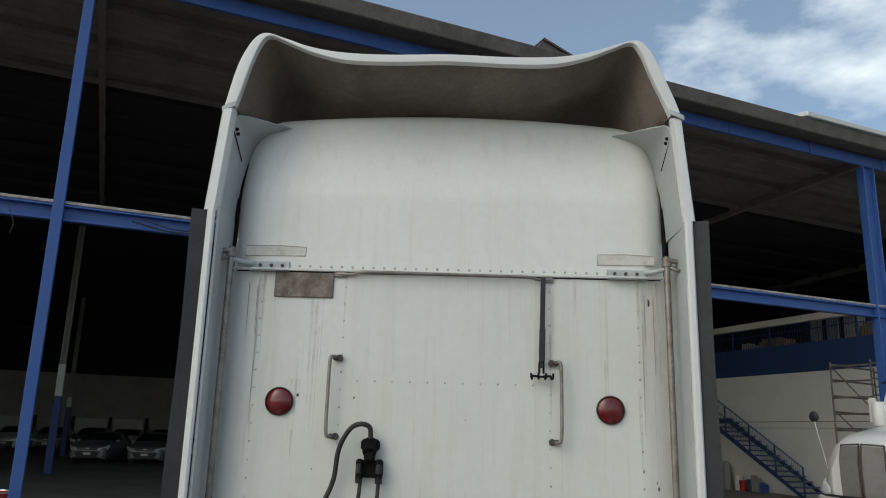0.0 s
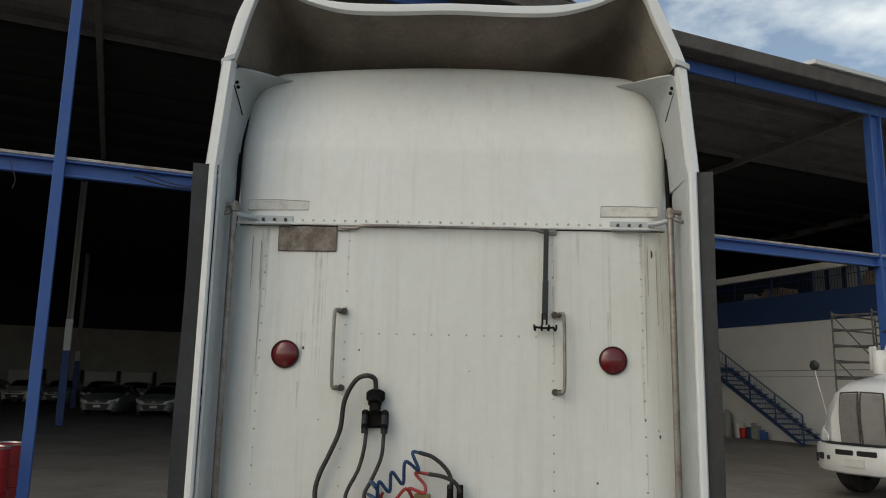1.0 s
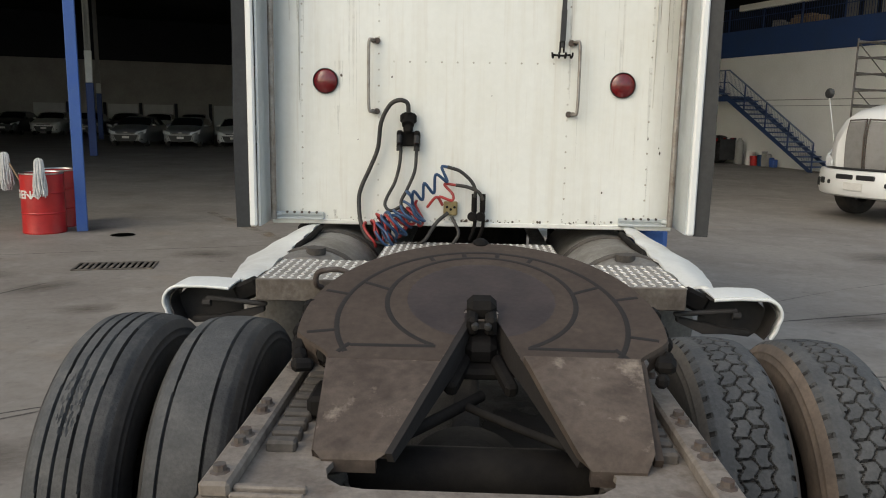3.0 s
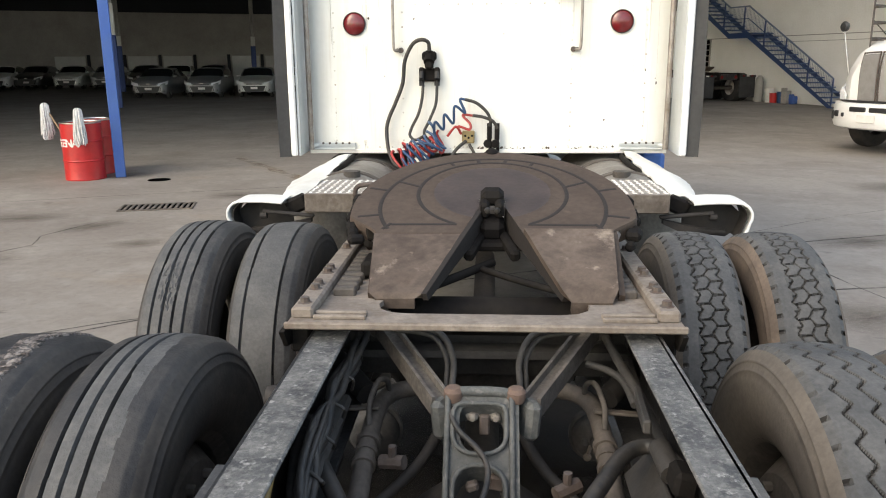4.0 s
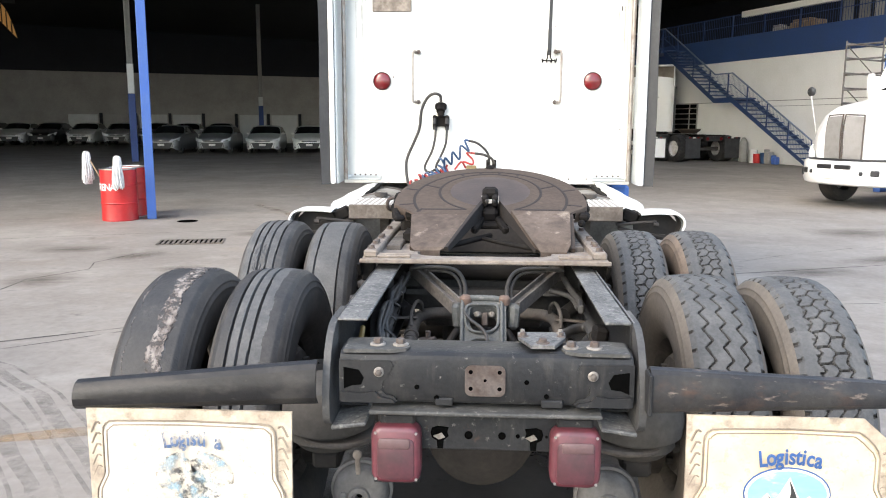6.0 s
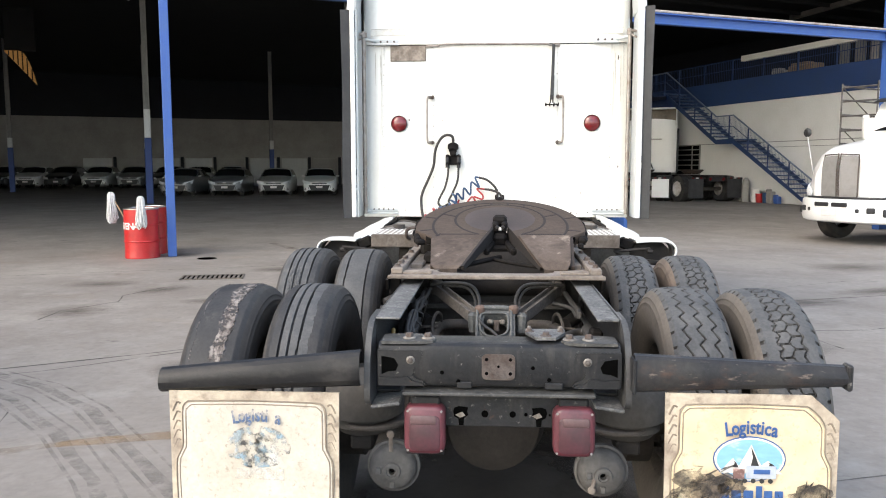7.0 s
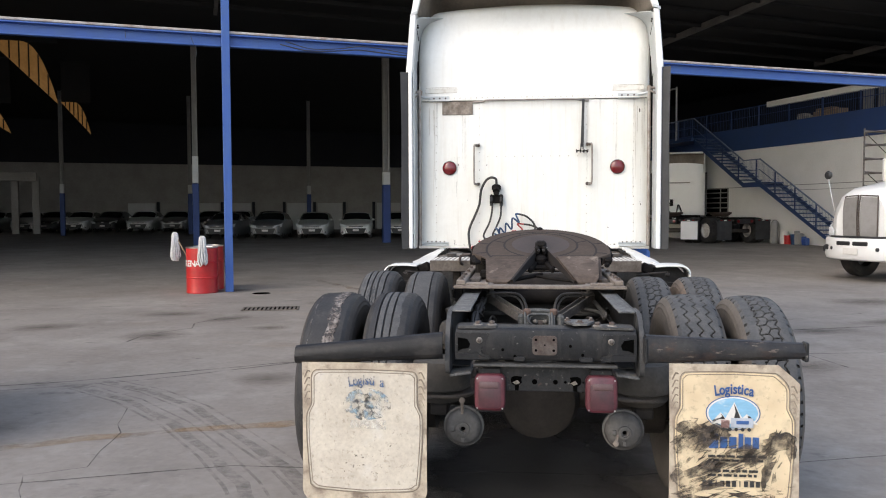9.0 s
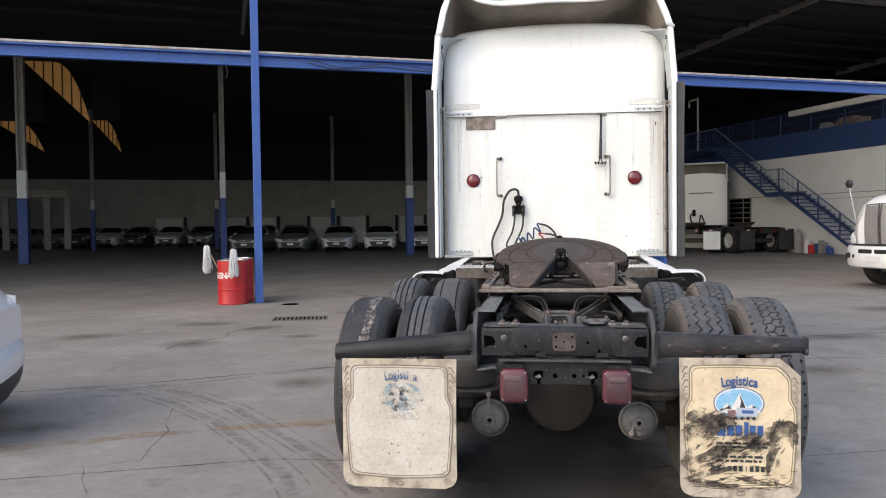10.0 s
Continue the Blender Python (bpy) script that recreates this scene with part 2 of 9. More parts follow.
RUSTPAD = make_mat("rust_tan_pad", (0.135, 0.090, 0.070), 0.85, var=0.35, scale=20, fine=80, bump=0.2, second=(0.105, 0.068, 0.050))
STEPBOX = make_mat("rust_dusted_step_front", (0.105, 0.086, 0.070), 0.8, var=0.4, scale=8, fine=60, bump=0.2, second=(0.19, 0.165, 0.14), cut=(0.45, 0.72))
layer(STEPBOX, (0.055, 0.040, 0.032), 12, 0.52, 0.68, 0.7)
ARM = make_mat("dust_worn_forging", (0.085, 0.074, 0.065), 0.8, var=0.4, scale=10, fine=80, bump=0.2, second=(0.16, 0.142, 0.125), cut=(0.42, 0.72))
layer(ARM, (0.030, 0.027, 0.025), 8, 0.52, 0.68, 0.7)
RAILEND = make_mat("dust_greyed_rail_end", (0.036, 0.036, 0.037), 0.6, var=0.4, scale=8, fine=80, bump=0.2, second=(0.075, 0.073, 0.069), cut=(0.40, 0.70))
layer(RAILEND, (0.16, 0.15, 0.135), 30, 0.58, 0.70, 0.5)
DUSTTOP = make_mat("dusty_black_top_face", (0.050, 0.050, 0.048), 0.65, var=0.4, scale=9, fine=80, bump=0.2, second=(0.105, 0.101, 0.094), cut=(0.42, 0.72))
layer(DUSTTOP, (0.26, 0.245, 0.225), 40, 0.60, 0.70, 0.6)
layer(DUSTTOP, (0.025, 0.025, 0.026), 13, 0.54, 0.66, 0.6, offset=(3, 1, 0))
RIVET = make_mat("dirty_rivet", (0.60, 0.58, 0.52), 0.6, var=0.3, scale=9, fine=60, bump=0.05, second=(0.36, 0.32, 0.26), cut=(0.45, 0.65))
CHAN = make_mat("grimy_channel_steel", (0.030, 0.028, 0.026), 0.7, var=0.4, scale=6, fine=60, bump=0.15, second=(0.062, 0.056, 0.050), cut=(0.40, 0.72))
# Colour set near black to deepen the recesses under and between frame parts.
DEEP = make_mat("darkened_underside", (0.015, 0.013, 0.012), 0.75, var=0.4, scale=8, fine=50, bump=0.15, second=(0.038, 0.031, 0.026), cut=(0.4, 0.75))
BRASS = make_mat("brass_fitting", (0.42, 0.33, 0.17), 0.4, metal=0.7, var=0.3, scale=20, fine=80, bump=0.03)
LENS = make_mat("red_lamp_lens", (0.16, 0.010, 0.013), 0.2, var=0.25, scale=20, fine=90, bump=0.05, coat=0.5, second=(0.11, 0.008, 0.008))
TAIL = make_mat("faded_red_tail_lens", (0.115, 0.028, 0.038), 0.36, var=0.25, scale=14, fine=70, bump=0.04, coat=0.12, second=(0.072, 0.024, 0.029))
TAILPALE = make_mat("faded_backup_lens", (0.105, 0.062, 0.062), 0.42, var=0.3, scale=18, fine=70, bump=0.04, second=(0.11, 0.065, 0.066))
TAILDARK = make_mat("sooty_stop_lens", (0.078, 0.028, 0.035), 0.42, var=0.3, scale=14, fine=70, bump=0.04, second=(0.045, 0.024, 0.026))
DIAMOND = make_mat("aluminium_tread_plate", (0.70, 0.69, 0.66), 0.4, metal=0.35, var=0.2, scale=8, fine=60, bump=0.03, second=(0.48, 0.44, 0.39))
PLATEGAP = make_mat("grimy_tread_plate_base", (0.30, 0.28, 0.25), 0.6, metal=0.2, var=0.35, scale=9, fine=60, bump=0.08, second=(0.19, 0.17, 0.15))
TANK = make_mat("weathered_aluminium_tank", (0.24, 0.23, 0.215), 0.55, metal=0.4, var=0.35, scale=5, fine=60, bump=0.05, second=(0.13, 0.115, 0.10))
PLAQUE = make_mat("torn_sticker_glue", (0.155, 0.125, 0.10), 0.8, var=0.4, scale=14, fine=60, bump=0.2, second=(0.28, 0.24, 0.20), cut=(0.42, 0.62))
RUSTRUN = make_mat("brown_rust_run", (0.42, 0.34, 0.25), 0.75, var=0.2, scale=6, fine=20, bump=0.0, second=(0.52, 0.45, 0.36), stretch=(1, 1, 0.1))
GHOST = make_mat("old_tape_mark", (0.70, 0.685, 0.63), 0.7, var=0.12, scale=20, fine=60, bump=0.05, second=(0.56, 0.52, 0.45), cut=(0.5, 0.7))
RUSTY = make_mat("brown_glue_residue", (0.30, 0.24, 0.18), 0.8, var=0.4, scale=30, fine=80, bump=0.05, second=(0.50, 0.45, 0.38))
FLAPCREAM = make_mat("dirty_cream_mud_flap", (0.70, 0.575, 0.38), 0.6, var=0.12, scale=5, fine=40, bump=0.05, second=(0.50, 0.38, 0.24), cut=(0.45, 0.75))
layer(FLAPCREAM, (0.25, 0.19, 0.13), 7.0, 0.52, 0.72, 0.5)
layer(FLAPCREAM, (0.20, 0.155, 0.11), 44.0, 0.56, 0.68, 0.4, offset=(6, 2, 1))
layer(FLAPCREAM, (0.10, 0.075, 0.055), 24.0, 0.64, 0.74, 0.6)
FLAPWHITE = make_mat("dusty_white_mud_flap", (0.56, 0.51, 0.425), 0.65, var=0.2, scale=6, fine=60, bump=0.08, second=(0.46, 0.41, 0.34), cut=(0.42, 0.70))
layer(FLAPWHITE, (0.60, 0.57, 0.52), 9.0, 0.55, 0.68, 0.6, offset=(2, 1, 4))
layer(FLAPWHITE, (0.17, 0.135, 0.10), 48.0, 0.56, 0.68, 0.5, offset=(6, 2, 1))
layer(FLAPWHITE, (0.32, 0.27, 0.21), 5.0, 0.50, 0.72, 0.4, (1, 1, 0.6))
layer(FLAPWHITE, (0.16, 0.12, 0.09), 30.0, 0.60, 0.72, 0.55)
FLAPEDGE = make_mat("grimy_flap_border", (0.27, 0.22, 0.165), 0.7, var=0.3, scale=9, fine=40, bump=0.08, second=(0.12, 0.095, 0.072), cut=(0.4, 0.75))
FLAPRIM = make_mat("dirty_flap_rim", (0.50, 0.43, 0.33), 0.7, var=0.3, scale=7, fine=50, bump=0.08, second=(0.27, 0.215, 0.165), cut=(0.42, 0.70))
layer(FLAPRIM, (0.13, 0.10, 0.075), 14.0, 0.54, 0.72, 0.7)
INKBLUE = make_mat("blue_print", (0.035, 0.10, 0.28), 0.5, var=0.3, scale=16, fine=60, bump=0.0)
INKSKY = make_mat("sky_blue_print", (0.22, 0.44, 0.62), 0.5, var=0.2, scale=14, fine=40, bump=0.0, second=(0.62, 0.69, 0.70), cut=(0.55, 0.66), stretch=(0.5, 1, 1.4))
FADEDSKY = make_mat("worn_sky_blue_print", (0.30, 0.44, 0.52), 0.6, var=0.2, scale=9, fine=40, bump=0.0, second=(0.40, 0.46, 0.48), cut=(0.45, 0.6))
FADEDINK = make_mat("worn_dark_print", (0.085, 0.082, 0.080), 0.6, var=0.3, scale=16, fine=60, bump=0.0)
FADEDINKBLUE = make_mat("worn_blue_print", (0.10, 0.17, 0.32), 0.6, var=0.3, scale=16, fine=60, bump=0.0)
INKRED = make_mat("pale_red_print", (0.42, 0.30, 0.27), 0.5, var=0.3, scale=40, fine=60, bump=0.0, second=(0.16, 0.09, 0.08), cut=(0.45, 0.55))
GHOSTPALE = make_mat("paler_flap_patch", (0.68, 0.65, 0.58), 0.65, var=0.15, scale=14, fine=60, bump=0.05, second=(0.58, 0.53, 0.45))
INKBLACK = make_mat("black_print", (0.03, 0.03, 0.03), 0.5, var=0.3, scale=16, fine=60, bump=0.0)
INKWHITE = make_mat("white_print", (0.68, 0.66, 0.62), 0.5, var=0.1, scale=16, fine=60, bump=0.0)
INKGREY = make_mat("grey_blue_print", (0.42, 0.46, 0.52), 0.5, var=0.2, scale=16, fine=60, bump=0.0)
BLUE = make_mat("blue_steel_paint", (0.035, 0.095, 0.33), 0.45, var=0.15, scale=3, fine=40, bump=0.03, second=(0.05, 0.11, 0.30), rvar=0.1)
layer(BLUE, (0.22, 0.20, 0.20), 14, 0.66, 0.8, 0.5)
BLUETANK = make_mat("bright_blue_plastic", (0.04, 0.13, 0.42), 0.5, var=0.15, scale=6, fine=40, bump=0.02)
BEAMTOP = make_mat("galvanised_gutter", (0.45, 0.42, 0.40), 0.6, var=0.3, scale=6, fine=40, bump=0.05, second=(0.25, 0.18, 0.14))
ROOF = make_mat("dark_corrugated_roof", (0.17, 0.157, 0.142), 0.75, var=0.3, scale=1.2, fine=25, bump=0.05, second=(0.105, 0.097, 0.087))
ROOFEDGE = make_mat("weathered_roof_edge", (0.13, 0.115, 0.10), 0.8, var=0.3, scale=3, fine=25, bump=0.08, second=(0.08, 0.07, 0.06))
# Near-black copy of the roof colour; the deep hall's gloom is painted in.
VAULT = make_mat("unlit_dark_vault_sheet", (0.016, 0.015, 0.014), 0.9, var=0.3, scale=1, fine=15, bump=0.05)
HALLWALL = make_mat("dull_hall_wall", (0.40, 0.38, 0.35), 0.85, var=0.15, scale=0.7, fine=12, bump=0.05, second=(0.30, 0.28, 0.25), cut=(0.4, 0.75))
# Near black on the unlit walls: the hall's gloom is put into the colour.
HALLDARK = make_mat("hall_gloom_dark", (0.026, 0.028, 0.034), 0.9, var=0.2, scale=0.7, fine=12, bump=0.03)
PLASTER = make_mat("white_plaster_wall", (0.82, 0.81, 0.78), 0.8, var=0.10, scale=0.8, fine=18, bump=0.06, second=(0.74, 0.73, 0.69), cut=(0.4, 0.8))
layer(PLASTER, (0.50, 0.47, 0.43), 2.0, 0.60, 0.78, 0.22, (1, 1, 0.3))
NAVY = make_mat("navy_blue_wall_paint", (0.028, 0.062, 0.18), 0.6, var=0.15, scale=1, fine=20, bump=0.04, second=(0.032, 0.062, 0.155))
# Blue stair paint darkened for the shade the stairs stand in.
STAIRBLUE = make_mat("shaded_blue_stair_paint", (0.022, 0.050, 0.15), 0.5, var=0.2, scale=3, fine=40, bump=0.03, second=(0.03, 0.055, 0.13))
TREADBLUE = make_mat("worn_blue_tread_paint", (0.045, 0.085, 0.20), 0.5, var=0.25, scale=3, fine=40, bump=0.03, second=(0.09, 0.12, 0.19))
RAILBLUE = make_mat("pale_blue_grey_rail", (0.16, 0.20, 0.28), 0.5, var=0.2, scale=3, fine=40, bump=0.03)
COLGREY = make_mat("grey_column_paint", (0.30, 0.29, 0.27), 0.7, var=0.2, scale=2, fine=20, bump=0.05)
COLWHITE = make_mat("white_column_band", (0.60, 0.60, 0.58), 0.7, var=0.1, scale=2, fine=20, bump=0.05)
COLBLUE = make_mat("blue_column_paint", (0.03, 0.06, 0.20), 0.6, var=0.15, scale=2, fine=20, bump=0.05)
RED = make_mat("red_drum_paint", (0.46, 0.018, 0.018), 0.4, var=0.2, scale=5, fine=40, bump=0.04, second=(0.34, 0.015, 0.015), coat=0.1)
MOP = make_mat("white_mop_cotton", (0.68, 0.67, 0.65), 0.95, var=0.2, scale=20, fine=90, bump=0.3, second=(0.5, 0.49, 0.47))
WOOD = make_mat("mop_stick_wood", (0.35, 0.24, 0.14), 0.6, var=0.3, scale=12, fine=60, bump=0.05)
IRON = make_mat("cast_iron_grate", (0.085, 0.075, 0.066), 0.8, metal=0.1, var=0.4, scale=7, fine=60, bump=0.15, second=(0.20, 0.17, 0.14), cut=(0.42, 0.62))
# Near-black fill that paints the darkness inside holes, pits and recesses.
PIT = make_mat("dark_pit", (0.003, 0.003, 0.003), 1.0, var=0.3, scale=8, fine=40, bump=0.0)
PIT.node_tree.nodes["Principled BSDF"].inputs["Specular IOR Level"].default_value = 0.0
GLASS = make_mat("dark_car_glass", (0.012, 0.014, 0.016), 0.06, var=0.1, scale=2, fine=10, bump=0.0)
PLASTIC = make_mat("black_car_plastic", (0.02, 0.02, 0.021), 0.5, var=0.2, scale=6, fine=40, bump=0.02)
HEADLIGHT = make_mat("clear_headlight", (0.80, 0.82, 0.83), 0.12, metal=0.1, var=0.2, scale=20, fine=50, bump=0.02, coat=0.6)
ALLOY = make_mat("alloy_rim", (0.45, 0.45, 0.46), 0.35, metal=0.7, var=0.2, scale=8, fine=50, bump=0.02)
WHEELWHITE = make_mat("white_steel_rim", (0.62, 0.61, 0.58), 0.5, var=0.15, scale=8, fine=50, bump=0.03, second=(0.42, 0.38, 0.33))
SHEER = make_mat("glowing_yellow_skylight_sheet", (0.34, 0.19, 0.07), 0.6, var=0.3, scale=1.5, fine=9, bump=0.02, second=(0.26, 0.14, 0.05))
# Glow added in place of daylight passing through the sheet.
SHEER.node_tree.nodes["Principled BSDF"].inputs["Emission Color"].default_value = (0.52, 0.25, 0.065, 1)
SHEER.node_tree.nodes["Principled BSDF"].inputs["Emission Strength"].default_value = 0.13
MESHGRILLE = make_mat("fine_grille_mesh", (0.27, 0.26, 0.25), 0.6, metal=0.2, var=0.15, scale=6, fine=120, bump=0.3, second=(0.22, 0.21, 0.20))
GREEN = make_mat("green_vinyl", (0.02, 0.22, 0.14), 0.4, var=0.1, scale=6, fine=40, bump=0.0)


for m, k in ((FIFTH, 0.15), (RAMP, 0.2), (GREASE, 0.25), (TYRE, 0.25), (TYREDARK, 0.25), (TYRERIB, 0.25), (SHOULDER, 0.3), (TYREWALL, 0.25), (DUSTTOP, 0.3)):
    m.node_tree.nodes["Principled BSDF"].inputs["Specular IOR Level"].default_value = k


# ---- ground material: patched yard concrete ----
def ground_mat():
    m = make_mat("yard_concrete", (0.272, 0.245, 0.216), 0.70, var=0.20, scale=0.55, fine=14, bump=0.12, second=(0.200, 0.178, 0.156), cut=(0.35, 0.7), rvar=0.14, dist=0.02)
    layer(m, (0.36, 0.33, 0.295), 0.35, 0.53, 0.72, 0.65)
    layer(m, (0.105, 0.092, 0.082), 0.8, 0.54, 0.74, 0.45, (0.9, 1.1, 1))
    layer(m, (0.13, 0.115, 0.102), 2.6, 0.53, 0.70, 0.35, offset=(3, 1, 0))
    layer(m, (0.37, 0.345, 0.31), 2.0, 0.54, 0.70, 0.38, offset=(9, 2, 0))
    layer(m, (0.060, 0.052, 0.046), 2.2, 0.63, 0.71, 0.60, (0.8, 1.2, 1), offset=(7, 3, 0))
    layer(m, (0.26, 0.165, 0.085), 0.7, 0.60, 0.76, 0.35, (0.6, 1.4, 1), offset=(1, 8, 0))
    layer(m, (0.14, 0.123, 0.11), 11.0, 0.54, 0.68, 0.35, offset=(2, 6, 0))
    layer(m, (0.38, 0.36, 0.33), 9.0, 0.62, 0.74, 0.35, offset=(4, 4, 0))
    layer(m, (0.05, 0.045, 0.04), 19.0, 0.70, 0.76, 0.7, offset=(5, 9, 0))
    layer(m, (0.42, 0.40, 0.37), 55.0, 0.64, 0.74, 0.35, offset=(8, 9, 0))
    layer(m, (0.09, 0.08, 0.072), 48.0, 0.64, 0.74, 0.45, offset=(11, 3, 0))
    return m


GROUND = ground_mat()
SEAM = make_mat("tarred_joint", (0.055, 0.050, 0.046), 0.85, var=0.4, scale=4, fine=40, bump=0.1, second=(0.12, 0.11, 0.10))


def film(m, scale, lo, hi, amount):
    """Lets the ground show through a thin worn film."""
    n, l = nodes_of(m)
    co, no, mr = n.new("ShaderNodeTexCoord"), n.new("ShaderNodeTexNoise"), n.new("ShaderNodeMapRange")
    no.inputs["Scale"].default_value, no.inputs["Detail"].default_value, no.inputs["Roughness"].default_value = scale, 9.0, 0.7
    mr.inputs["From Min"].default_value, mr.inputs["From Max"].default_value, mr.inputs["To Max"].default_value = lo, hi, amount
    l.new(co.outputs["Object"], no.inputs["Vector"])
    l.new(no.outputs["Fac"], mr.inputs["Value"])
    l.new(mr.outputs["Result"], n["Principled BSDF"].inputs["Alpha"])


film(SEAM, 2.6, 0.34, 0.58, 0.85)
SKID = make_mat("tyre_skid_film", (0.105, 0.096, 0.089), 0.75, var=0.3, scale=1.3, fine=9, bump=0.05, second=(0.18, 0.166, 0.152), cut=(0.4, 0.62))
film(SKID, 6.5, 0.40, 0.74, 0.55)
OCHRE = make_mat("faded_ochre_line_paint", (0.40, 0.235, 0.085), 0.75, var=0.25, scale=2, fine=20, bump=0.05, second=(0.28, 0.21, 0.14), cut=(0.42, 0.62))
film(SHRED, 38.0, 0.40, 0.54, 1.0)


# ---- mesh builders ----
class Builder:
    """Collects vertices and faces of one mesh."""

    def __init__(self):
        self.v, self.f, self.mi = [], [], []

    def add(self, verts, faces, mat_index=0):
        k = len(self.v)
        self.v += [tuple(p) for p in verts]
        self.f += [tuple(i + k for i in f) for f in faces]
        self.mi += [mat_index] * len(faces)
        return self

    def box(self, c, s, r=(0, 0, 0), ch=0.004, mi=0):
        """A box with chamfered edges: centre, full size, turn in degrees."""
        a = [x / 2 for x in s]
        ch = min(ch, min(a) * 0.6)
        rot = Euler([radians(q) for q in r]).to_matrix()
        verts, faces, idx = [], [], {}
        for sx in (-1, 1):
            for sy in (-1, 1):
                for sz in (-1, 1):
                    for ax in range(3):
                        p = [sx * (a[0] - ch), sy * (a[1] - ch), sz * (a[2] - ch)]
                        p[ax] += (sx, sy, sz)[ax] * ch
                        idx[(sx, sy, sz, ax)] = len(verts)
                        verts.append(Vector(c) + rot @ Vector(p))
        for ax in range(3):
            o1, o2 = [q for q in range(3) if q != ax]
            for s0 in (-1, 1):
                q = []
                for t1, t2 in ((-1, -1), (1, -1), (1, 1), (-1, 1)):
                    k = [0, 0, 0]
                    k[ax], k[o1], k[o2] = s0, t1, t2
                    q.append(idx[(*k, ax)])
                faces.append(q if (s0 > 0) == (ax != 1) else q[::-1])
            for t1 in (-1, 1):
                for t2 in (-1, 1):
                    k0, k1 = [0, 0, 0], [0, 0, 0]
                    k0[ax], k1[ax] = -1, 1
                    k0[o1] = k1[o1] = t1
                    k0[o2] = k1[o2] = t2
                    q = [idx[(*k0, o1)], idx[(*k1, o1)], idx[(*k1, o2)], idx[(*k0, o2)]]
                    faces.append(q)
        for sx in (-1, 1):
            for sy in (-1, 1):
                for sz in (-1, 1):
                    faces.append([idx[(sx, sy, sz, ax)] for ax in range(3)])
        return self.add(verts, faces, mi)

    def lathe(self, prof, c=(0, 0, 0), axis="z", n=24, mi=0, arc=360.0, start=0.0):
        """Turns a profile of (radius, along) round an axis through c."""
        full = arc >= 359.9
        m = n if full else n + 1
        verts, faces = [], []
        for i in range(m):
            a = radians(start + arc * i / n)
            for r, h in prof:
                p = {"z": (r * math.cos(a), r * math.sin(a), h), "y": (r * math.cos(a), h, r * math.sin(a)), "x": (h, r * math.cos(a), r * math.sin(a))}[axis]
                verts.append((c[0] + p[0], c[1] + p[1], c[2] + p[2]))
        k = len(prof)
        for i in range(n):
            j = (i + 1) % m
            for q in range(k - 1):
                faces.append((i * k + q, j * k + q, j * k + q + 1, i * k + q + 1))
        return self.add(verts, faces, mi)

    def cyl(self, a, b, r, n=12, r2=None, mi=0):
        """A capped round bar from a to b."""
        a, b = Vector(a), Vector(b)
        d = (b - a).normalized()
        s = d.orthogonal().normalized()
        t = d.cross(s)
        r2 = r if r2 is None else r2
        verts = []
        for p, q in ((a, r), (b, r2)):
            verts += [p + (s * math.cos(2 * math.pi * i / n) + t * math.sin(2 * math.pi * i / n)) * q for i in range(n)]
        faces = [(i, (i + 1) % n, n + (i + 1) % n, n + i) for i in range(n)] + [tuple(range(n))[::-1], tuple(range(n, 2 * n))]
        return self.add(verts, faces, mi)

    def tube(self, pts, r, n=8, smooth=6, mi=0):
        """A round hose or bent bar along points, rounded by a Catmull-Rom curve."""
        n = n if n <= 5 else max(n, 12)
        p = [Vector(q) for q in pts]
        if smooth > 1 and len(p) > 2:
            ext = [2 * p[0] - p[1]] + p + [2 * p[-1] - p[-2]]
            out = []
            for i in range(1, len(ext) - 2):
                a, b, c, d = ext[i - 1 : i + 3]
                for k in range(smooth):
                    t = k / smooth
                    out.append(0.5 * (2 * b + (c - a) * t + (2 * a - 5 * b + 4 * c - d) * t * t + (3 * b - a - 3 * c + d) * t ** 3))
            p = out + [p[-1]]
        verts, faces = [], []
        s = (p[1] - p[0]).orthogonal().normalized()
        for i, q in enumerate(p):
            d = (p[min(i + 1, len(p) - 1)] - p[max(i - 1, 0)]).normalized()
            s = (s - d * s.dot(d)).normalized()
            t = d.cross(s)
            verts += [q + (s * math.cos(2 * math.pi * k / n) + t * math.sin(2 * math.pi * k / n)) * r for k in range(n)]
        for i in range(len(p) - 1):
            faces += [(i * n + k, i * n + (k + 1) % n, (i + 1) * n + (k + 1) % n, (i + 1) * n + k) for k in range(n)]
        faces += [tuple(range(n))[::-1], tuple(range((len(p) - 1) * n, len(p) * n))]
        return self.add(verts, faces, mi)

    def prism(self, poly, along, mi=0):
        """A flat polygon of 3D points pushed along a vector."""
        p = [Vector(q) for q in poly]
        d, n = Vector(along), len(poly)
        faces = [tuple(range(n))[::-1], tuple(range(n, 2 * n))] + [(i, (i + 1) % n, n + (i + 1) % n, n + i) for i in range(n)]
        return self.add(p + [q + d for q in p], faces, mi)

    def sheet(self, rows, thick=0.0, mi=0):
        """A grid of points as a sheet; with a thickness it gets a back and edges."""
        m, n = len(rows), len(rows[0])
        P = [[Vector(q) for q in r] for r in rows]
        idx = lambda i, j: i * n + j
        verts = [q for r in P for q in r]
        faces = [(idx(i, j), idx(i, j + 1), idx(i + 1, j + 1), idx(i + 1, j)) for i in range(m - 1) for j in range(n - 1)]
        if thick:
            back = []
            for i in range(m):
                for j in range(n):
                    a = P[min(i + 1, m - 1)][j] - P[max(i - 1, 0)][j]
                    b = P[i][min(j + 1, n - 1)] - P[i][max(j - 1, 0)]
                    nn = b.cross(a)
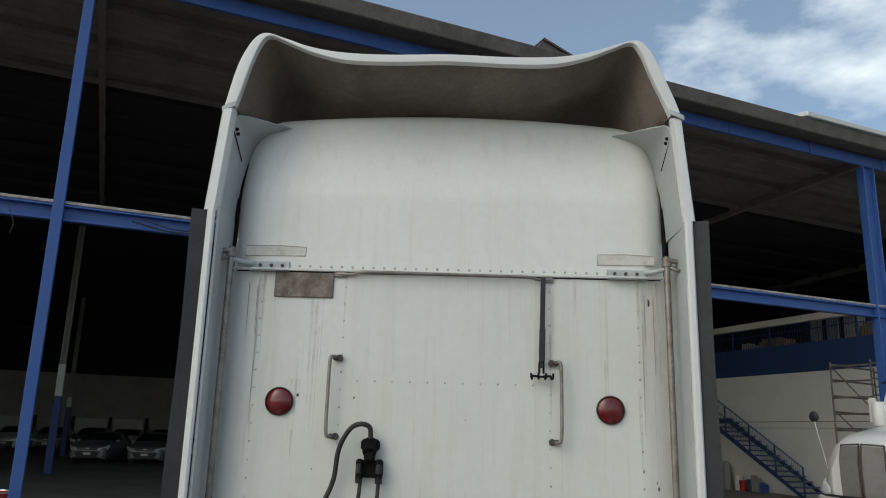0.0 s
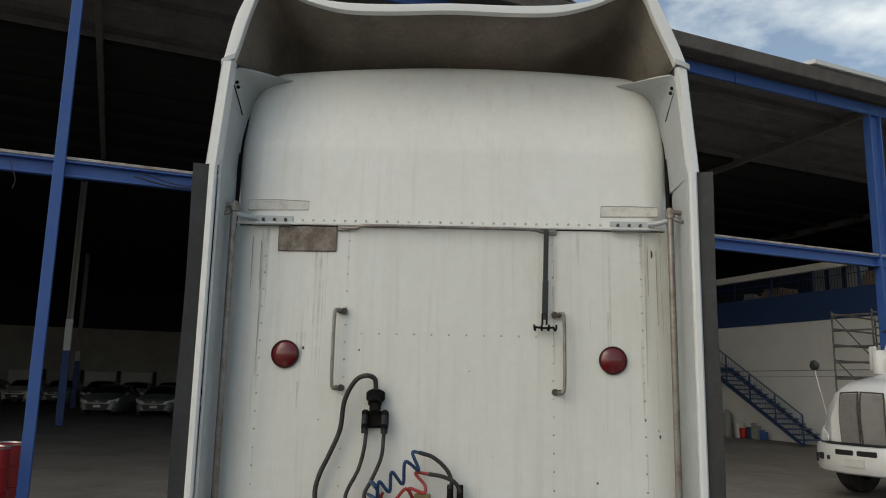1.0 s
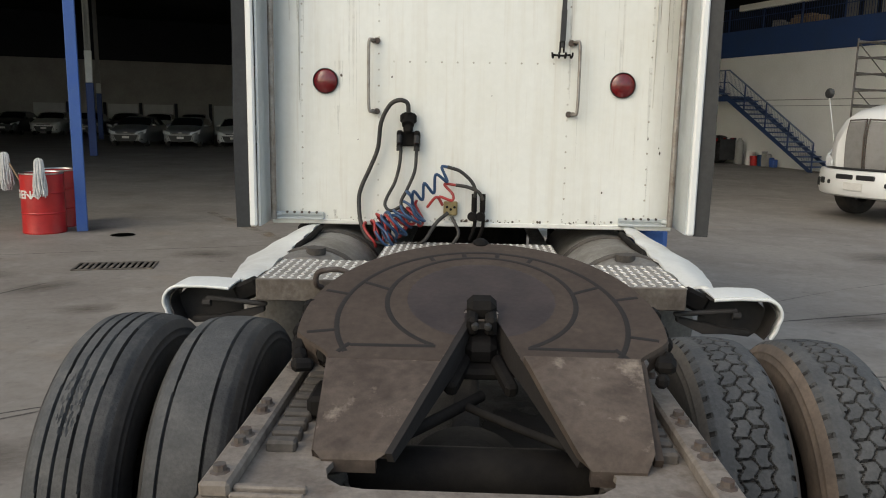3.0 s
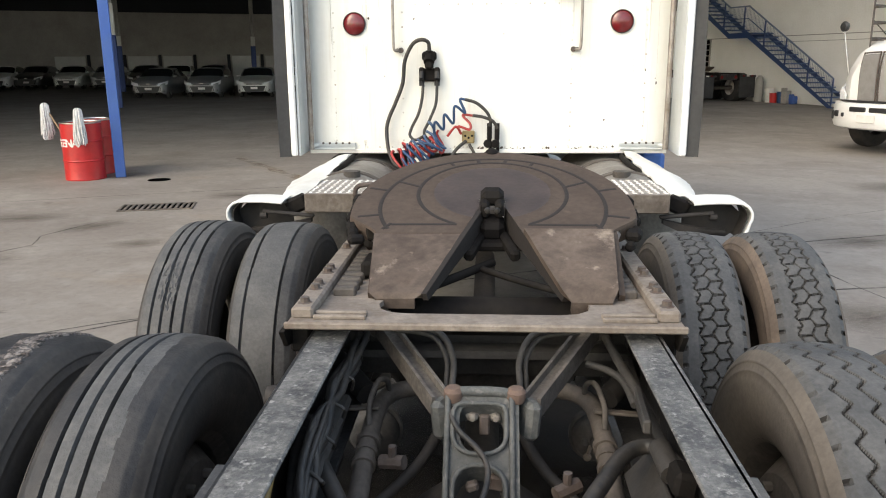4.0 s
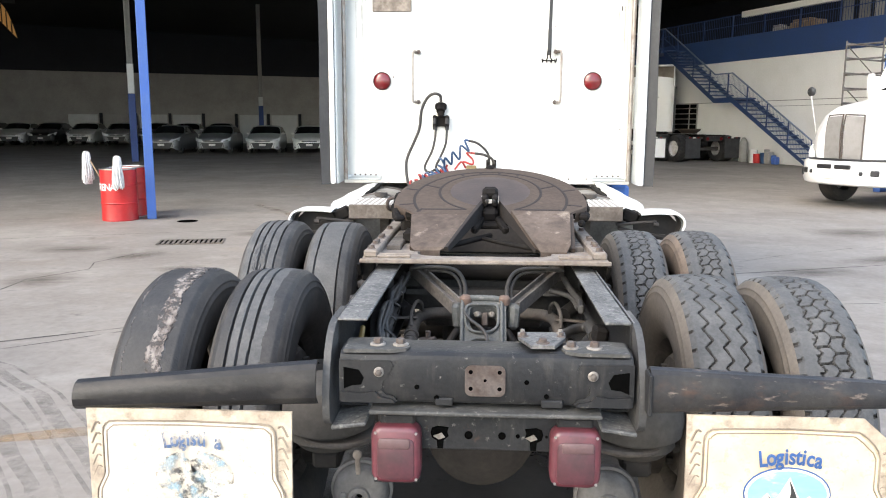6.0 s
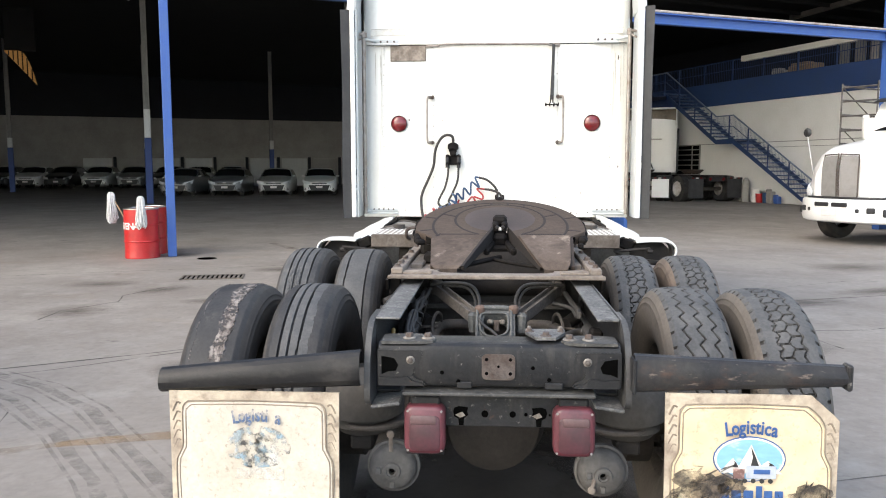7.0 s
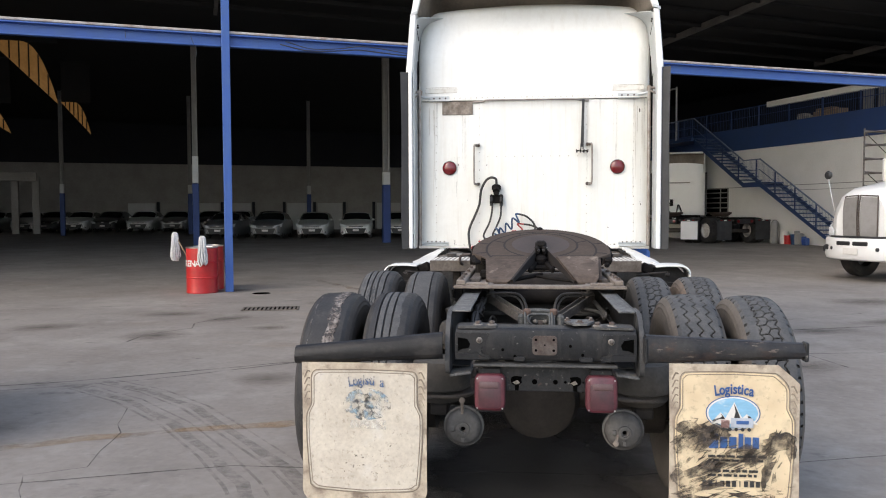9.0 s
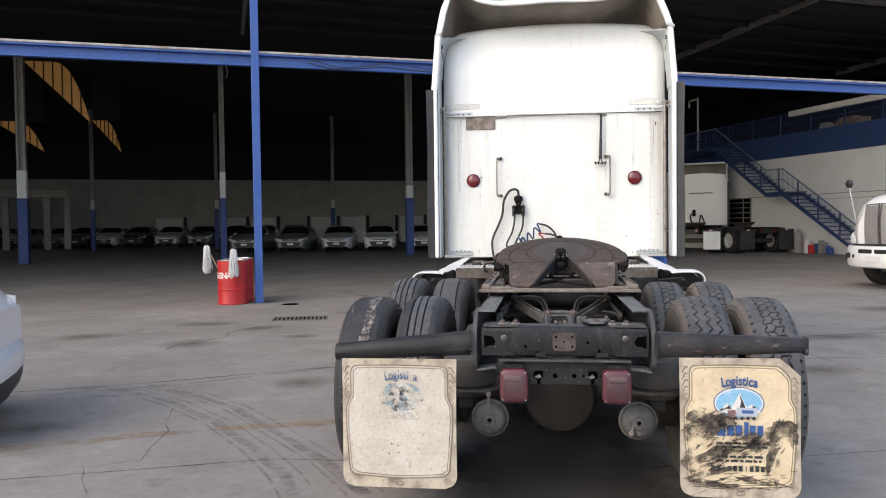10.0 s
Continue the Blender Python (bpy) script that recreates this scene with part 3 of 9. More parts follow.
                    back.append(P[i][j] - (nn.normalized() * thick if nn.length > 1e-9 else Vector((0, 0, thick))))
            k = len(verts)
            verts += back
            faces += [tuple(q + k for q in f[::-1]) for f in faces]
            ring = [idx(0, j) for j in range(n)] + [idx(i, n - 1) for i in range(1, m)] + [idx(m - 1, j) for j in range(n - 2, -1, -1)] + [idx(i, 0) for i in range(m - 2, 0, -1)]
            faces += [(ring[(i + 1) % len(ring)], ring[i], ring[i] + k, ring[(i + 1) % len(ring)] + k) for i in range(len(ring))]
        return self.add(verts, faces, mi)

    def mesh(self, name, mats, angle=35.0):
        me = bpy.data.meshes.new(name)
        me.from_pydata(self.v, [], self.f)
        for m in mats if isinstance(mats, (list, tuple)) else [mats]:
            me.materials.append(m)
        me.polygons.foreach_set("material_index", self.mi)
        bm = bmesh.new()
        bm.from_mesh(me)
        bmesh.ops.recalc_face_normals(bm, faces=bm.faces)
        bm.to_mesh(me)
        bm.free()
        me.shade_smooth()
        me.set_sharp_from_angle(angle=radians(angle))
        return me


def islands(b):
    """Splits a builder into its separate pieces."""
    root = list(range(len(b.v)))

    def find(i):
        while root[i] != i:
            root[i] = root[root[i]]
            i = root[i]
        return i

    for f in b.f:
        r = find(f[0])
        for i in f[1:]:
            root[find(i)] = r
    groups = {}
    for f, m in zip(b.f, b.mi):
        groups.setdefault(find(f[0]), []).append((f, m))
    out = []
    for fs in groups.values():
        p, seen = Builder(), {}
        for f, m in fs:
            q = []
            for i in f:
                if i not in seen:
                    seen[i] = len(p.v)
                    p.v.append(b.v[i])
                q.append(seen[i])
            p.f.append(tuple(q))
            p.mi.append(m)
        out.append(p)
    return out


def pieces(name, b, mats, parent, label="", angle=35.0):
    """Each separate piece of a builder as a part of its own."""
    return [part(name, p, mats, parent, label, None, angle) for p in islands(b)]


def part(name, b, mats, parent=None, label="", at=None, angle=35.0):
    """Links one mesh object, under its thing if it has one."""
    ob = new(name, b.mesh(name, mats, angle))
    if parent is not None:
        ob.parent = parent
    if at is not None:
        ob.matrix_basis = at
    if label:
        ob["label"] = label
    return ob


def again(ob, m, name=None):
    """Another object on the same mesh, under the same parent."""
    o = new(name or ob.name.split(".")[0], ob.data)
    o.parent = ob.parent
    o.matrix_basis = m
    if "label" in ob:
        o["label"] = ob["label"]
    return o


def thing(name, label, category, m=None, group="", kind=""):
    ob = new(name)
    if m is not None:
        ob.matrix_basis = m
    return tagged(ob, label, category, group, kind)


def solo(name, b, mats, label, category, group="", kind="", at=None, angle=35.0):
    return tagged(part(name, b, mats, None, "", at, angle), label, category, group, kind)


def lettering(name, text, size, mat, parent, m, depth=0.002, label=""):
    """Raised letters in the built-in font, as a mesh, centred, upright in the local x-z plane, facing -y."""
    cu = bpy.data.curves.new(name, "FONT")
    cu.body, cu.size, cu.extrude, cu.align_x, cu.align_y, cu.resolution_u = text, size, depth / 2, "CENTER", "CENTER", 3
    cu.offset = size * 0.022
    tmp = bpy.data.objects.new("tmp", cu)
    scene.collection.objects.link(tmp)
    me = bpy.data.meshes.new_from_object(tmp.evaluated_get(bpy.context.evaluated_depsgraph_get()))
    bpy.data.objects.remove(tmp)
    bpy.data.curves.remove(cu)
    me.materials.clear()
    me.materials.append(mat)
    ob = new(name, me)
    ob.parent = parent
    ob.matrix_basis = m @ pose(0, 0, 0, 90, 0, 0)
    if label:
        ob["label"] = label
    return ob


def smooth01(t):
    t = max(0.0, min(1.0, t))
    return t * t * (3 - 2 * t)


# ---- the hall's frame: u along its open front, v into it ----
HO, HU, HV = Vector((-5.69, 6.86, 0)), Vector((0.9157, 0.4019, 0)), Vector((-0.4019, 0.9157, 0))
HALL_YAW = 23.7


def H(u, v, z=0.0):
    return HO + HU * u + HV * v + Vector((0, 0, z))


def lie(x, y):
    """Height of the ground: level in the yard, with a slight rise into the hall."""
    d = Vector((x, y, 0)) - HO
    u, v = d.dot(HU), d.dot(HV)
    k = smooth01((u - 10.0) / 8.0)
    return 0.16 * smooth01(v / 17.0) * (1 - k) + 0.20 * smooth01(v / 10.0) * k


NEAR = Matrix.Translation((-0.68, -15.53, 1.486)) @ Matrix.Scale(0.85, 4) @ Matrix.Translation((0.68, 15.53, -1.486))


def hpose(u, v, turn=0.0, dz=0.0):
    p = H(u, v)
    return pose(p.x, p.y, lie(p.x, p.y) + dz, 0, 0, HALL_YAW + turn)


# ---- ground ----
b = Builder()
xs = [-1500, -600, -250, -120, -80] + [x * 2.0 for x in range(-30, 31)] + [80, 120, 250, 600, 1500]
ys = [-1500, -600, -250, -100, -50, -30, -20] + [y * 2.0 for y in range(-7, 36)] + [90, 140, 250, 600, 1500]
b.sheet([[(x, y, lie(x, y)) for x in xs] for y in ys])
tagged(part("ground", b, GROUND), "worn grey concrete yard with stains and tyre marks", "ground", kind="structure")


def strip(name, pts, width, mat, dz, jitter=0.0):
    """A thin ragged band lying on the ground."""
    b, rows = Builder(), []
    rnd = random.Random(len(pts) * 7 + int(abs(pts[0][0]) * 100))
    dense = []
    for (x0, y0), (x1, y1) in zip(pts, pts[1:]):
        k = max(2, int(math.hypot(x1 - x0, y1 - y0) / 0.35))
        dense += [(x0 + (x1 - x0) * i / k, y0 + (y1 - y0) * i / k) for i in range(k)]
    dense.append(pts[-1])
    for i, (x, y) in enumerate(dense):
        x1, y1 = dense[min(i + 1, len(dense) - 1)]
        x0, y0 = dense[max(i - 1, 0)]
        n = Vector((-(y1 - y0), x1 - x0, 0)).normalized()
        w = width * (0.5 + (rnd.random() - 0.5) * jitter)
        o = n * (rnd.random() - 0.5) * jitter * width * 1.5
        p = Vector((x, y, lie(x, y) + dz)) + o
        rows.append([p - n * w, p + n * w])
    b.sheet(rows)
    return tagged(part(name, b, mat), kind="structure")


# slab joints and cracks of the yard
for pts, w in (
    ([(-14.0, -3.2), *[(-4.91, -1.2), (-4.16, -0.88), (-3.35, -0.41), (-2.55, 0.09)], (2.0, 2.3), (6.0, 3.7), (14.0, 6.4)], 0.020),
    ([(-14.0, -3.75), *[(-4.77, -1.38), (-4.05, -1.04), (-3.48, -0.75)], (-1.5, 0.85)], 0.016),
    ([(-12.5, 2.2), (-8.0, 3.9), (-5.0, 5.1), (-2.0, 6.2), (3.0, 8.2)], 0.014),
    ([(-6.5, -5.2), *[(-3.3, -3.49), (-2.93, -3.36), (-2.53, -3.21), (-2.12, -3.06), (-1.81, -2.94)], (0.5, -2.9), (4.0, -1.8), (9.0, 0.0)], 0.014),
    ([(2.2, 1.0), (3.6, 1.2), (5.8, 2.2), (8.5, 3.1), (12.0, 4.1)], 0.020),
    ([(2.76, 1.67), (2.83, 1.21), (2.91, 0.87), (3.03, 0.38)], 0.016),
    ([(2.64, 3.06), (3.77, 3.86), (4.85, 4.48)], 0.010),
    ([(-4.3, 3.4), (-4.55, 2.7), (-4.4, 2.3), (-4.75, 1.7), (-4.7, 1.2)], 0.016),
    ([(-3.12, -1.73), (-2.96, -2.16), (-2.83, -2.35), (-2.75, -2.75), (-2.66, -3.05), (-2.94, -3.23), (-2.81, -3.45), (-2.64, -3.67)], 0.007),
):
    strip("crack_joint", pts, w, SEAM, 0.003, 0.6)
# curving skid marks and a worn ochre line
for pts in ([(-4.4, -0.94), (-3.87, -1.08), (-3.23, -1.48), (-2.55, -2.1), (-2.0, -2.74), (-1.63, -3.23), (-1.44, -3.56)], [(-3.81, -0.82), (-3.21, -1.14), (-2.61, -1.63), (-1.96, -2.36), (-1.46, -2.94), (-1.06, -3.52)]):
    for k, (d, wide) in enumerate(((-0.09, 0.024), (-0.015, 0.075), (0.075, 0.020))):
        strip("skid_mark", [(x + d, y + 0.6 * d) for x, y in pts], wide, SKID, 0.0015 + 0.0004 * k, 0.25)
# Old oil streaks, deepened to paint the truck's shadow on the ground below.
OILSHADE = make_mat("oil_and_shade_stain", (0.028, 0.024, 0.021), 0.5, var=0.3, scale=2, fine=20, bump=0.03, second=(0.05, 0.044, 0.038))
n, l = nodes_of(OILSHADE)
co, mp, gr, no, mu, mr = n.new("ShaderNodeTexCoord"), n.new("ShaderNodeMapping"), n.new("ShaderNodeTexGradient"), n.new("ShaderNodeTexNoise"), n.new("ShaderNodeMath"), n.new("ShaderNodeMapRange")
gr.gradient_type, mu.operation = "SPHERICAL", "MULTIPLY"
mp.inputs["Scale"].default_value = (0.95, 0.36, 1)
no.inputs["Scale"].default_value, no.inputs["Detail"].default_value, no.inputs["Roughness"].default_value = 1.8, 8.0, 0.65
mr.inputs["From Min"].default_value, mr.inputs["From Max"].default_value, mr.inputs["To Max"].default_value = 0.05, 0.32, 0.94
l.new(co.outputs["Object"], mp.inputs["Vector"])
l.new(mp.outputs["Vector"], gr.inputs["Vector"])
l.new(co.outputs["Object"], no.inputs["Vector"])
l.new(gr.outputs["Fac"], mu.inputs[0])
l.new(no.outputs["Fac"], mu.inputs[1])
l.new(mu.outputs["Value"], mr.inputs["Value"])
l.new(mr.outputs["Result"], n["Principled BSDF"].inputs["Alpha"])
for x, y, turn in ((0.0, -3.2, 4), (0.25, -0.9, -8)):
    tagged(part("oil_stain", Builder().sheet([[(-1.1, -2.8, 0), (1.1, -2.8, 0)], [(-1.1, 2.8, 0), (1.1, 2.8, 0)]]), OILSHADE, at=pose(x, y, 0.0008 + 0.0003 * (turn > 0), 0, 0, turn)), kind="structure")
film(OCHRE, 3.0, 0.40, 0.70, 0.6)
strip("ochre_line", [(-7.5, -4.6), *[(-3.73, -2.93), (-3.26, -2.65), (-2.72, -2.37), (-2.23, -2.22), (-1.8, -2.06)], (-1.0, -1.55)], 0.13, OCHRE, 0.0045, 0.35)
strip("ochre_line", [(-4.6, 9.2), (-3.2, 7.3), (-2.4, 6.1)], 0.16, OCHRE, 0.0045, 0.35)

DIRT = make_mat("thin_brown_dirt", (0.11, 0.086, 0.066), 0.8, var=0.3, scale=2, fine=20, bump=0.03, second=(0.16, 0.13, 0.105))
n, l = nodes_of(DIRT)
co, gr, no, mu, mr, mp = n.new("ShaderNodeTexCoord"), n.new("ShaderNodeTexGradient"), n.new("ShaderNodeTexNoise"), n.new("ShaderNodeMath"), n.new("ShaderNodeMapRange"), n.new("ShaderNodeMapping")
gr.gradient_type, mu.operation = "SPHERICAL", "MULTIPLY"
mp.inputs["Scale"].default_value = (0.95, 0.36, 1)
no.inputs["Scale"].default_value, no.inputs["Detail"].default_value, no.inputs["Roughness"].default_value = 2.6, 9.0, 0.75
mr.inputs["From Min"].default_value, mr.inputs["From Max"].default_value, mr.inputs["To Max"].default_value = 0.10, 0.55, 0.55
l.new(co.outputs["Object"], mp.inputs["Vector"])
l.new(mp.outputs["Vector"], gr.inputs["Vector"])
l.new(co.outputs["Object"], no.inputs["Vector"])
l.new(gr.outputs["Fac"], mu.inputs[0])
l.new(no.outputs["Fac"], mu.inputs[1])
l.new(mu.outputs["Value"], mr.inputs["Value"])
l.new(mr.outputs["Result"], n["Principled BSDF"].inputs["Alpha"])
for x, y, w, h, turn in ((-4.6, 1.7, 0.55, 0.22, 20), (-4.25, 3.2, 0.5, 0.12, 60), (-3.4, 2.4, 0.4, 0.10, 10), (-5.3, 3.6, 0.7, 0.14, 15), (-6.4, 2.2, 0.6, 0.18, 25), (3.6, 2.7, 0.8, 0.13, 18), (4.9, 3.6, 0.9, 0.14, 20), (2.6, 0.4, 0.5, 0.16, 30), (3.4, -0.6, 0.5, 0.2, 10), (-3.3, 5.2, 0.6, 0.16, 12), (5.6, 6.0, 1.0, 0.25, 24), (-5.6, 7.0, 0.5, 0.2, 0), (-2.4, -0.6, 0.4, 0.15, 25), (-3.9, -2.4, 0.5, 0.12, 20)):
    tagged(part("dirt_stain", Builder().sheet([[(-1.05, -2.8, 0), (1.05, -2.8, 0)], [(-1.05, 2.8, 0), (1.05, 2.8, 0)]]), DIRT, at=pose(x, y, lie(x, y) + 0.002, 0, 0, turn) @ Matrix.Diagonal((w, h, 1, 1))), kind="structure")

# ---- hall structure ----
b = Builder()
b.box((0, 0, 4.55), (0.15, 0.15, 9.1), ch=0.008)
col = tagged(part("front_column", b, BLUE, at=hpose(0, 0)), "slim blue painted steel column at the open hall front", "column", "front columns", "structure")
b = Builder()
b.box((0, 0, 4.2), (0.34, 0.12, 8.4), ch=0.01)
b.box((-0.17, -0.05, 4.2), (0.03, 0.20, 8.4), ch=0.006)
b.box((0.17, -0.05, 4.2), (0.03, 0.20, 8.4), ch=0.006)
tagged(part("front_column", b, BLUE, at=hpose(16.90, 0.1)), "broad blue steel column at the open hall front", "column", "front columns", "structure")
for u in (-19.0, 33.5):
    b = Builder()
    b.box((0, 0, 4.05 if u > 0 else 4.55), (0.18, 0.18, 8.1 if u > 0 else 9.1), ch=0.008)
    tagged(part("front_column", b, BLUE, at=hpose(u, 0)), "slim blue painted steel column at the open hall front", "column", "front columns", "structure")
b = Builder()
b.box((7.0, 0, 4.76), (60.0, 0.06, 0.24), ch=0.006)
b.box((7.0, -0.05, 4.655), (60.0, 0.16, 0.03), ch=0.006)
b.box((7.0, -0.05, 4.865), (60.0, 0.16, 0.03), ch=0.006)
tagged(part("front_beam", b, BLUE, at=hpose(0, 0.12)), "long blue steel beam across the hall front", "beam", kind="structure")
b = Builder()
b.box((7.0, -0.02, 4.915), (60.0, 0.2, 0.05), ch=0.01)
tagged(part("beam_gutter", b, BEAMTOP, at=hpose(0, 0.12)), "pale galvanised capping on the blue beam", "trim", kind="structure")
b = Builder()
pts = [(1.0 + 0.5 * i, -0.16, 4.72 - 0.10 * math.sin(i * 0.9) ** 2 - 0.03 * math.sin(i * 2.1)) for i in range(16)]
b.tube(pts, 0.012, 6)
b.tube([(p[0] + 0.1, p[1] - 0.03, p[2] + 0.05 + 0.02 * math.sin(p[0] * 3)) for p in pts], 0.009, 6)
b.tube([(-0.62, -0.1, 4.78), (-0.58, -0.13, 4.66), (-0.52, -0.12, 4.50), (-0.55, -0.1, 4.36)], 0.006, 6, 4)
b.tube([(-1.75, -0.1, 4.80), (-1.74, -0.12, 4.68)], 0.006, 6)
solo("hanging_cable", b, RUBBER, "loose dark cables strung along the blue beam", "cable", at=hpose(0, 0.02))

# roof edge with its blue purlin, and the corrugated canopy behind
b = Builder()
b.box((7.0, 0, 8.62), (60.0, 0.08, 0.26), ch=0.01)
for i in range(30):
    b.box((-18 + i * 2.35, -0.05, 8.62), (0.03, 0.06, 0.3), ch=0.004)
tagged(part("eaves_beam", b, BLUE, at=hpose(0, 0) @ pose(0, 0, 0.02, 0, 0.9, 0)), "blue steel beam under the roof edge", "beam", kind="structure")
b = Builder()
b.box((7.0, -0.25, 8.94), (60.0, 0.5, 0.30), (8, 0, 0), ch=0.02)
tagged(part("roof_edge", b, ROOFEDGE, at=hpose(0, 0) @ pose(0, 0, 0.02, 0, 0.9, 0)), "weathered brown roof edge of the hall", "roof", kind="structure")
b = Builder()
rows = []
for i in range(15):
    for dv, dz in ((0.0, 0.0), (0.06, 0.03), (0.11, 0.10), (0.16, 0.13), (0.21, 0.10), (0.26, 0.03)):
        v = -0.1 + i * 0.3 + dv
        z = 8.80 + dz - 0.03 * v
        rows.append([(-30, v, z), (44, v, z)])
b.sheet(rows, 0.01)
tagged(part("ceiling_canopy", b, ROOF, at=hpose(0, 0) @ pose(0, 0, 0.02, 0, 0.9, 0), angle=70), "dark corrugated roof sheets over the hall front", "ceiling", kind="structure")
b = Builder().box((17.2, -0.42, 9.16), (5.8, 0.34, 0.10), (12, 0, 0), ch=0.01)
tagged(part("roof_flashing", b, CLEANWHITE, at=hpose(0, 0) @ pose(0, 0, 0.02, 0, 0.9, 0)), "pale metal flashing along the roof edge", "roof", kind="structure")
vent = thing("roof_vent", "dark sheet metal vent box on the roof edge", "vent", hpose(8.4, 0.35))
part("vent_box", Builder().prism([(-0.62, 0, 8.90), (-0.60, 0, 9.36), (-0.48, 0, 9.46), (-0.32, 0, 9.38), (-0.14, 0, 9.66), (0.95, 0, 9.30), (0.95, 0, 8.90)], (0, 0.7, 0)), ROOFEDGE, vent, "dark sloped box")
part("vent_lid", Builder().prism([(-0.16, -0.05, 9.66), (1.0, -0.05, 9.28), (1.0, -0.05, 9.31), (-0.14, -0.05, 9.70)], (0, 0.8, 0)), ROOFEDGE, vent)
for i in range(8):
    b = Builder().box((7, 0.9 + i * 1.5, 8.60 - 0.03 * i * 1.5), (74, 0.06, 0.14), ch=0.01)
    # Purlins behind the first bays take the darkened unlit colour.
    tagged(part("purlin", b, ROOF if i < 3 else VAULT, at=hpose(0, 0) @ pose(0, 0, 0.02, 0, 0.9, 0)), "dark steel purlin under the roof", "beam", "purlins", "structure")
for u in (-9, 0, 8.3, 16.6, 25):
    b = Builder().box((u, 6, 8.40), (0.12, 12, 0.22), (-1.7, 0, 0), ch=0.01)
    tagged(part("rafter", b, ROOF, at=hpose(0, 0) @ pose(0, 0, 0.02, 0, 0.9, 0)), "dark steel rafter under the roof", "beam", "rafters", "structure")
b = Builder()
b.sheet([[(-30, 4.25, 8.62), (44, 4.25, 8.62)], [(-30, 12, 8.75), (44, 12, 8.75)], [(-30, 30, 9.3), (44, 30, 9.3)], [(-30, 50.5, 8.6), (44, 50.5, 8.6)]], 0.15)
tagged(part("ceiling_vault", b, VAULT, at=hpose(0, 0) @ pose(0, 0, 0.02, 0, 0.9, 0)), "deep hall roof, coloured near black as if unlit", "ceiling", kind="structure")
b = Builder()
b.box((7, 50.2, 2.7), (74, 0.3, 5.5), ch=0.01)
tagged(part("wall_back", b, HALLWALL, at=hpose(0, 0)), "dull pale rear wall of the hall", "wall", kind="structure")
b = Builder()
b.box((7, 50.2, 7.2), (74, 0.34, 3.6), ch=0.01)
tagged(part("wall_back_upper", b, HALLDARK, at=hpose(0, 0)), "upper part of the rear wall, coloured near black as if unlit", "wall", kind="structure")
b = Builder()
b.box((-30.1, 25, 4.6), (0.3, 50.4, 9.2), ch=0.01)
tagged(part("wall_left", b, HALLDARK, at=hpose(0, 0)), "side wall of the hall, coloured dark as if unlit", "wall", kind="structure")
b = Builder()
b.box((26.15, 26.4, 2.1), (0.3, 47.2, 5.04), ch=0.01)
tagged(part("wall_right", b, PLASTER, at=hpose(0, 0) @ NEAR), "white plastered side wall under the mezzanine", "wall", kind="structure")
b = Builder()
b.box((26.12, 26.4, 5.17), (0.36, 47.2, 1.12), ch=0.012)
tagged(part("mezzanine_band", b, NAVY, at=hpose(0, 0) @ NEAR), "navy blue mezzanine parapet on the side wall", "wall", kind="structure")
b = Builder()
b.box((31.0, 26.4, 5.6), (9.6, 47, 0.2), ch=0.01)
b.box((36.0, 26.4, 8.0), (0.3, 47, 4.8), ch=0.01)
tagged(part("wall_mezzanine", b, HALLDARK, at=hpose(0, 0) @ NEAR), "rear of the mezzanine floor, coloured dark as if unlit", "wall", kind="structure")
b = Builder()
b.box((26.05, 7.9, 6.68), (0.25, 16.0, 0.26), ch=0.01)
tagged(part("mezzanine_lintel", b, PLASTER, at=hpose(0, 0) @ NEAR), "pale concrete beam over the mezzanine opening", "beam", kind="structure")
# interior columns: grey above, white band, blue below
for u, v in ((-8.17, 18.0), (-0.62, 18.0), (7.41, 18.0), (15.4, 18.0), (-16.0, 18.0), (-8.33, 36.0), (-1.0, 36.0), (6.48, 36.0), (14.2, 36.0), (-16, 36.0)):
    c = thing("hall_column", "steel hall column painted grey, white and blue", "column", hpose(u, v), "hall columns", "structure")
    w = {-8.17: 0.32, -0.62: 0.21}.get(u, 0.28 if v < 20 else 0.22)
    white = 1.1 if v < 20 and u < 0 else 0.55
    part("blue_base", Builder().box((0, 0, 1.28), (w + 0.05, w + 0.05, 2.56), ch=0.02), COLBLUE, c, "blue lower part")
    part("white_band", Builder().box((0, 0, 2.57 + white / 2), (w + 0.03, w + 0.03, white), ch=0.02), COLWHITE, c, "white band")
    bb = Builder().box((-w * 0.36, 0, 5.7), (w * 0.28, w, 6.0), ch=0.01).box((w * 0.36, 0, 5.7), (w * 0.28, w, 6.0), ch=0.01).box((0, 0.03, 5.7), (w * 0.44, w * 0.4, 6.0), ch=0.0)
    part("shaft", bb, COLGREY, c, "grey upper shaft")
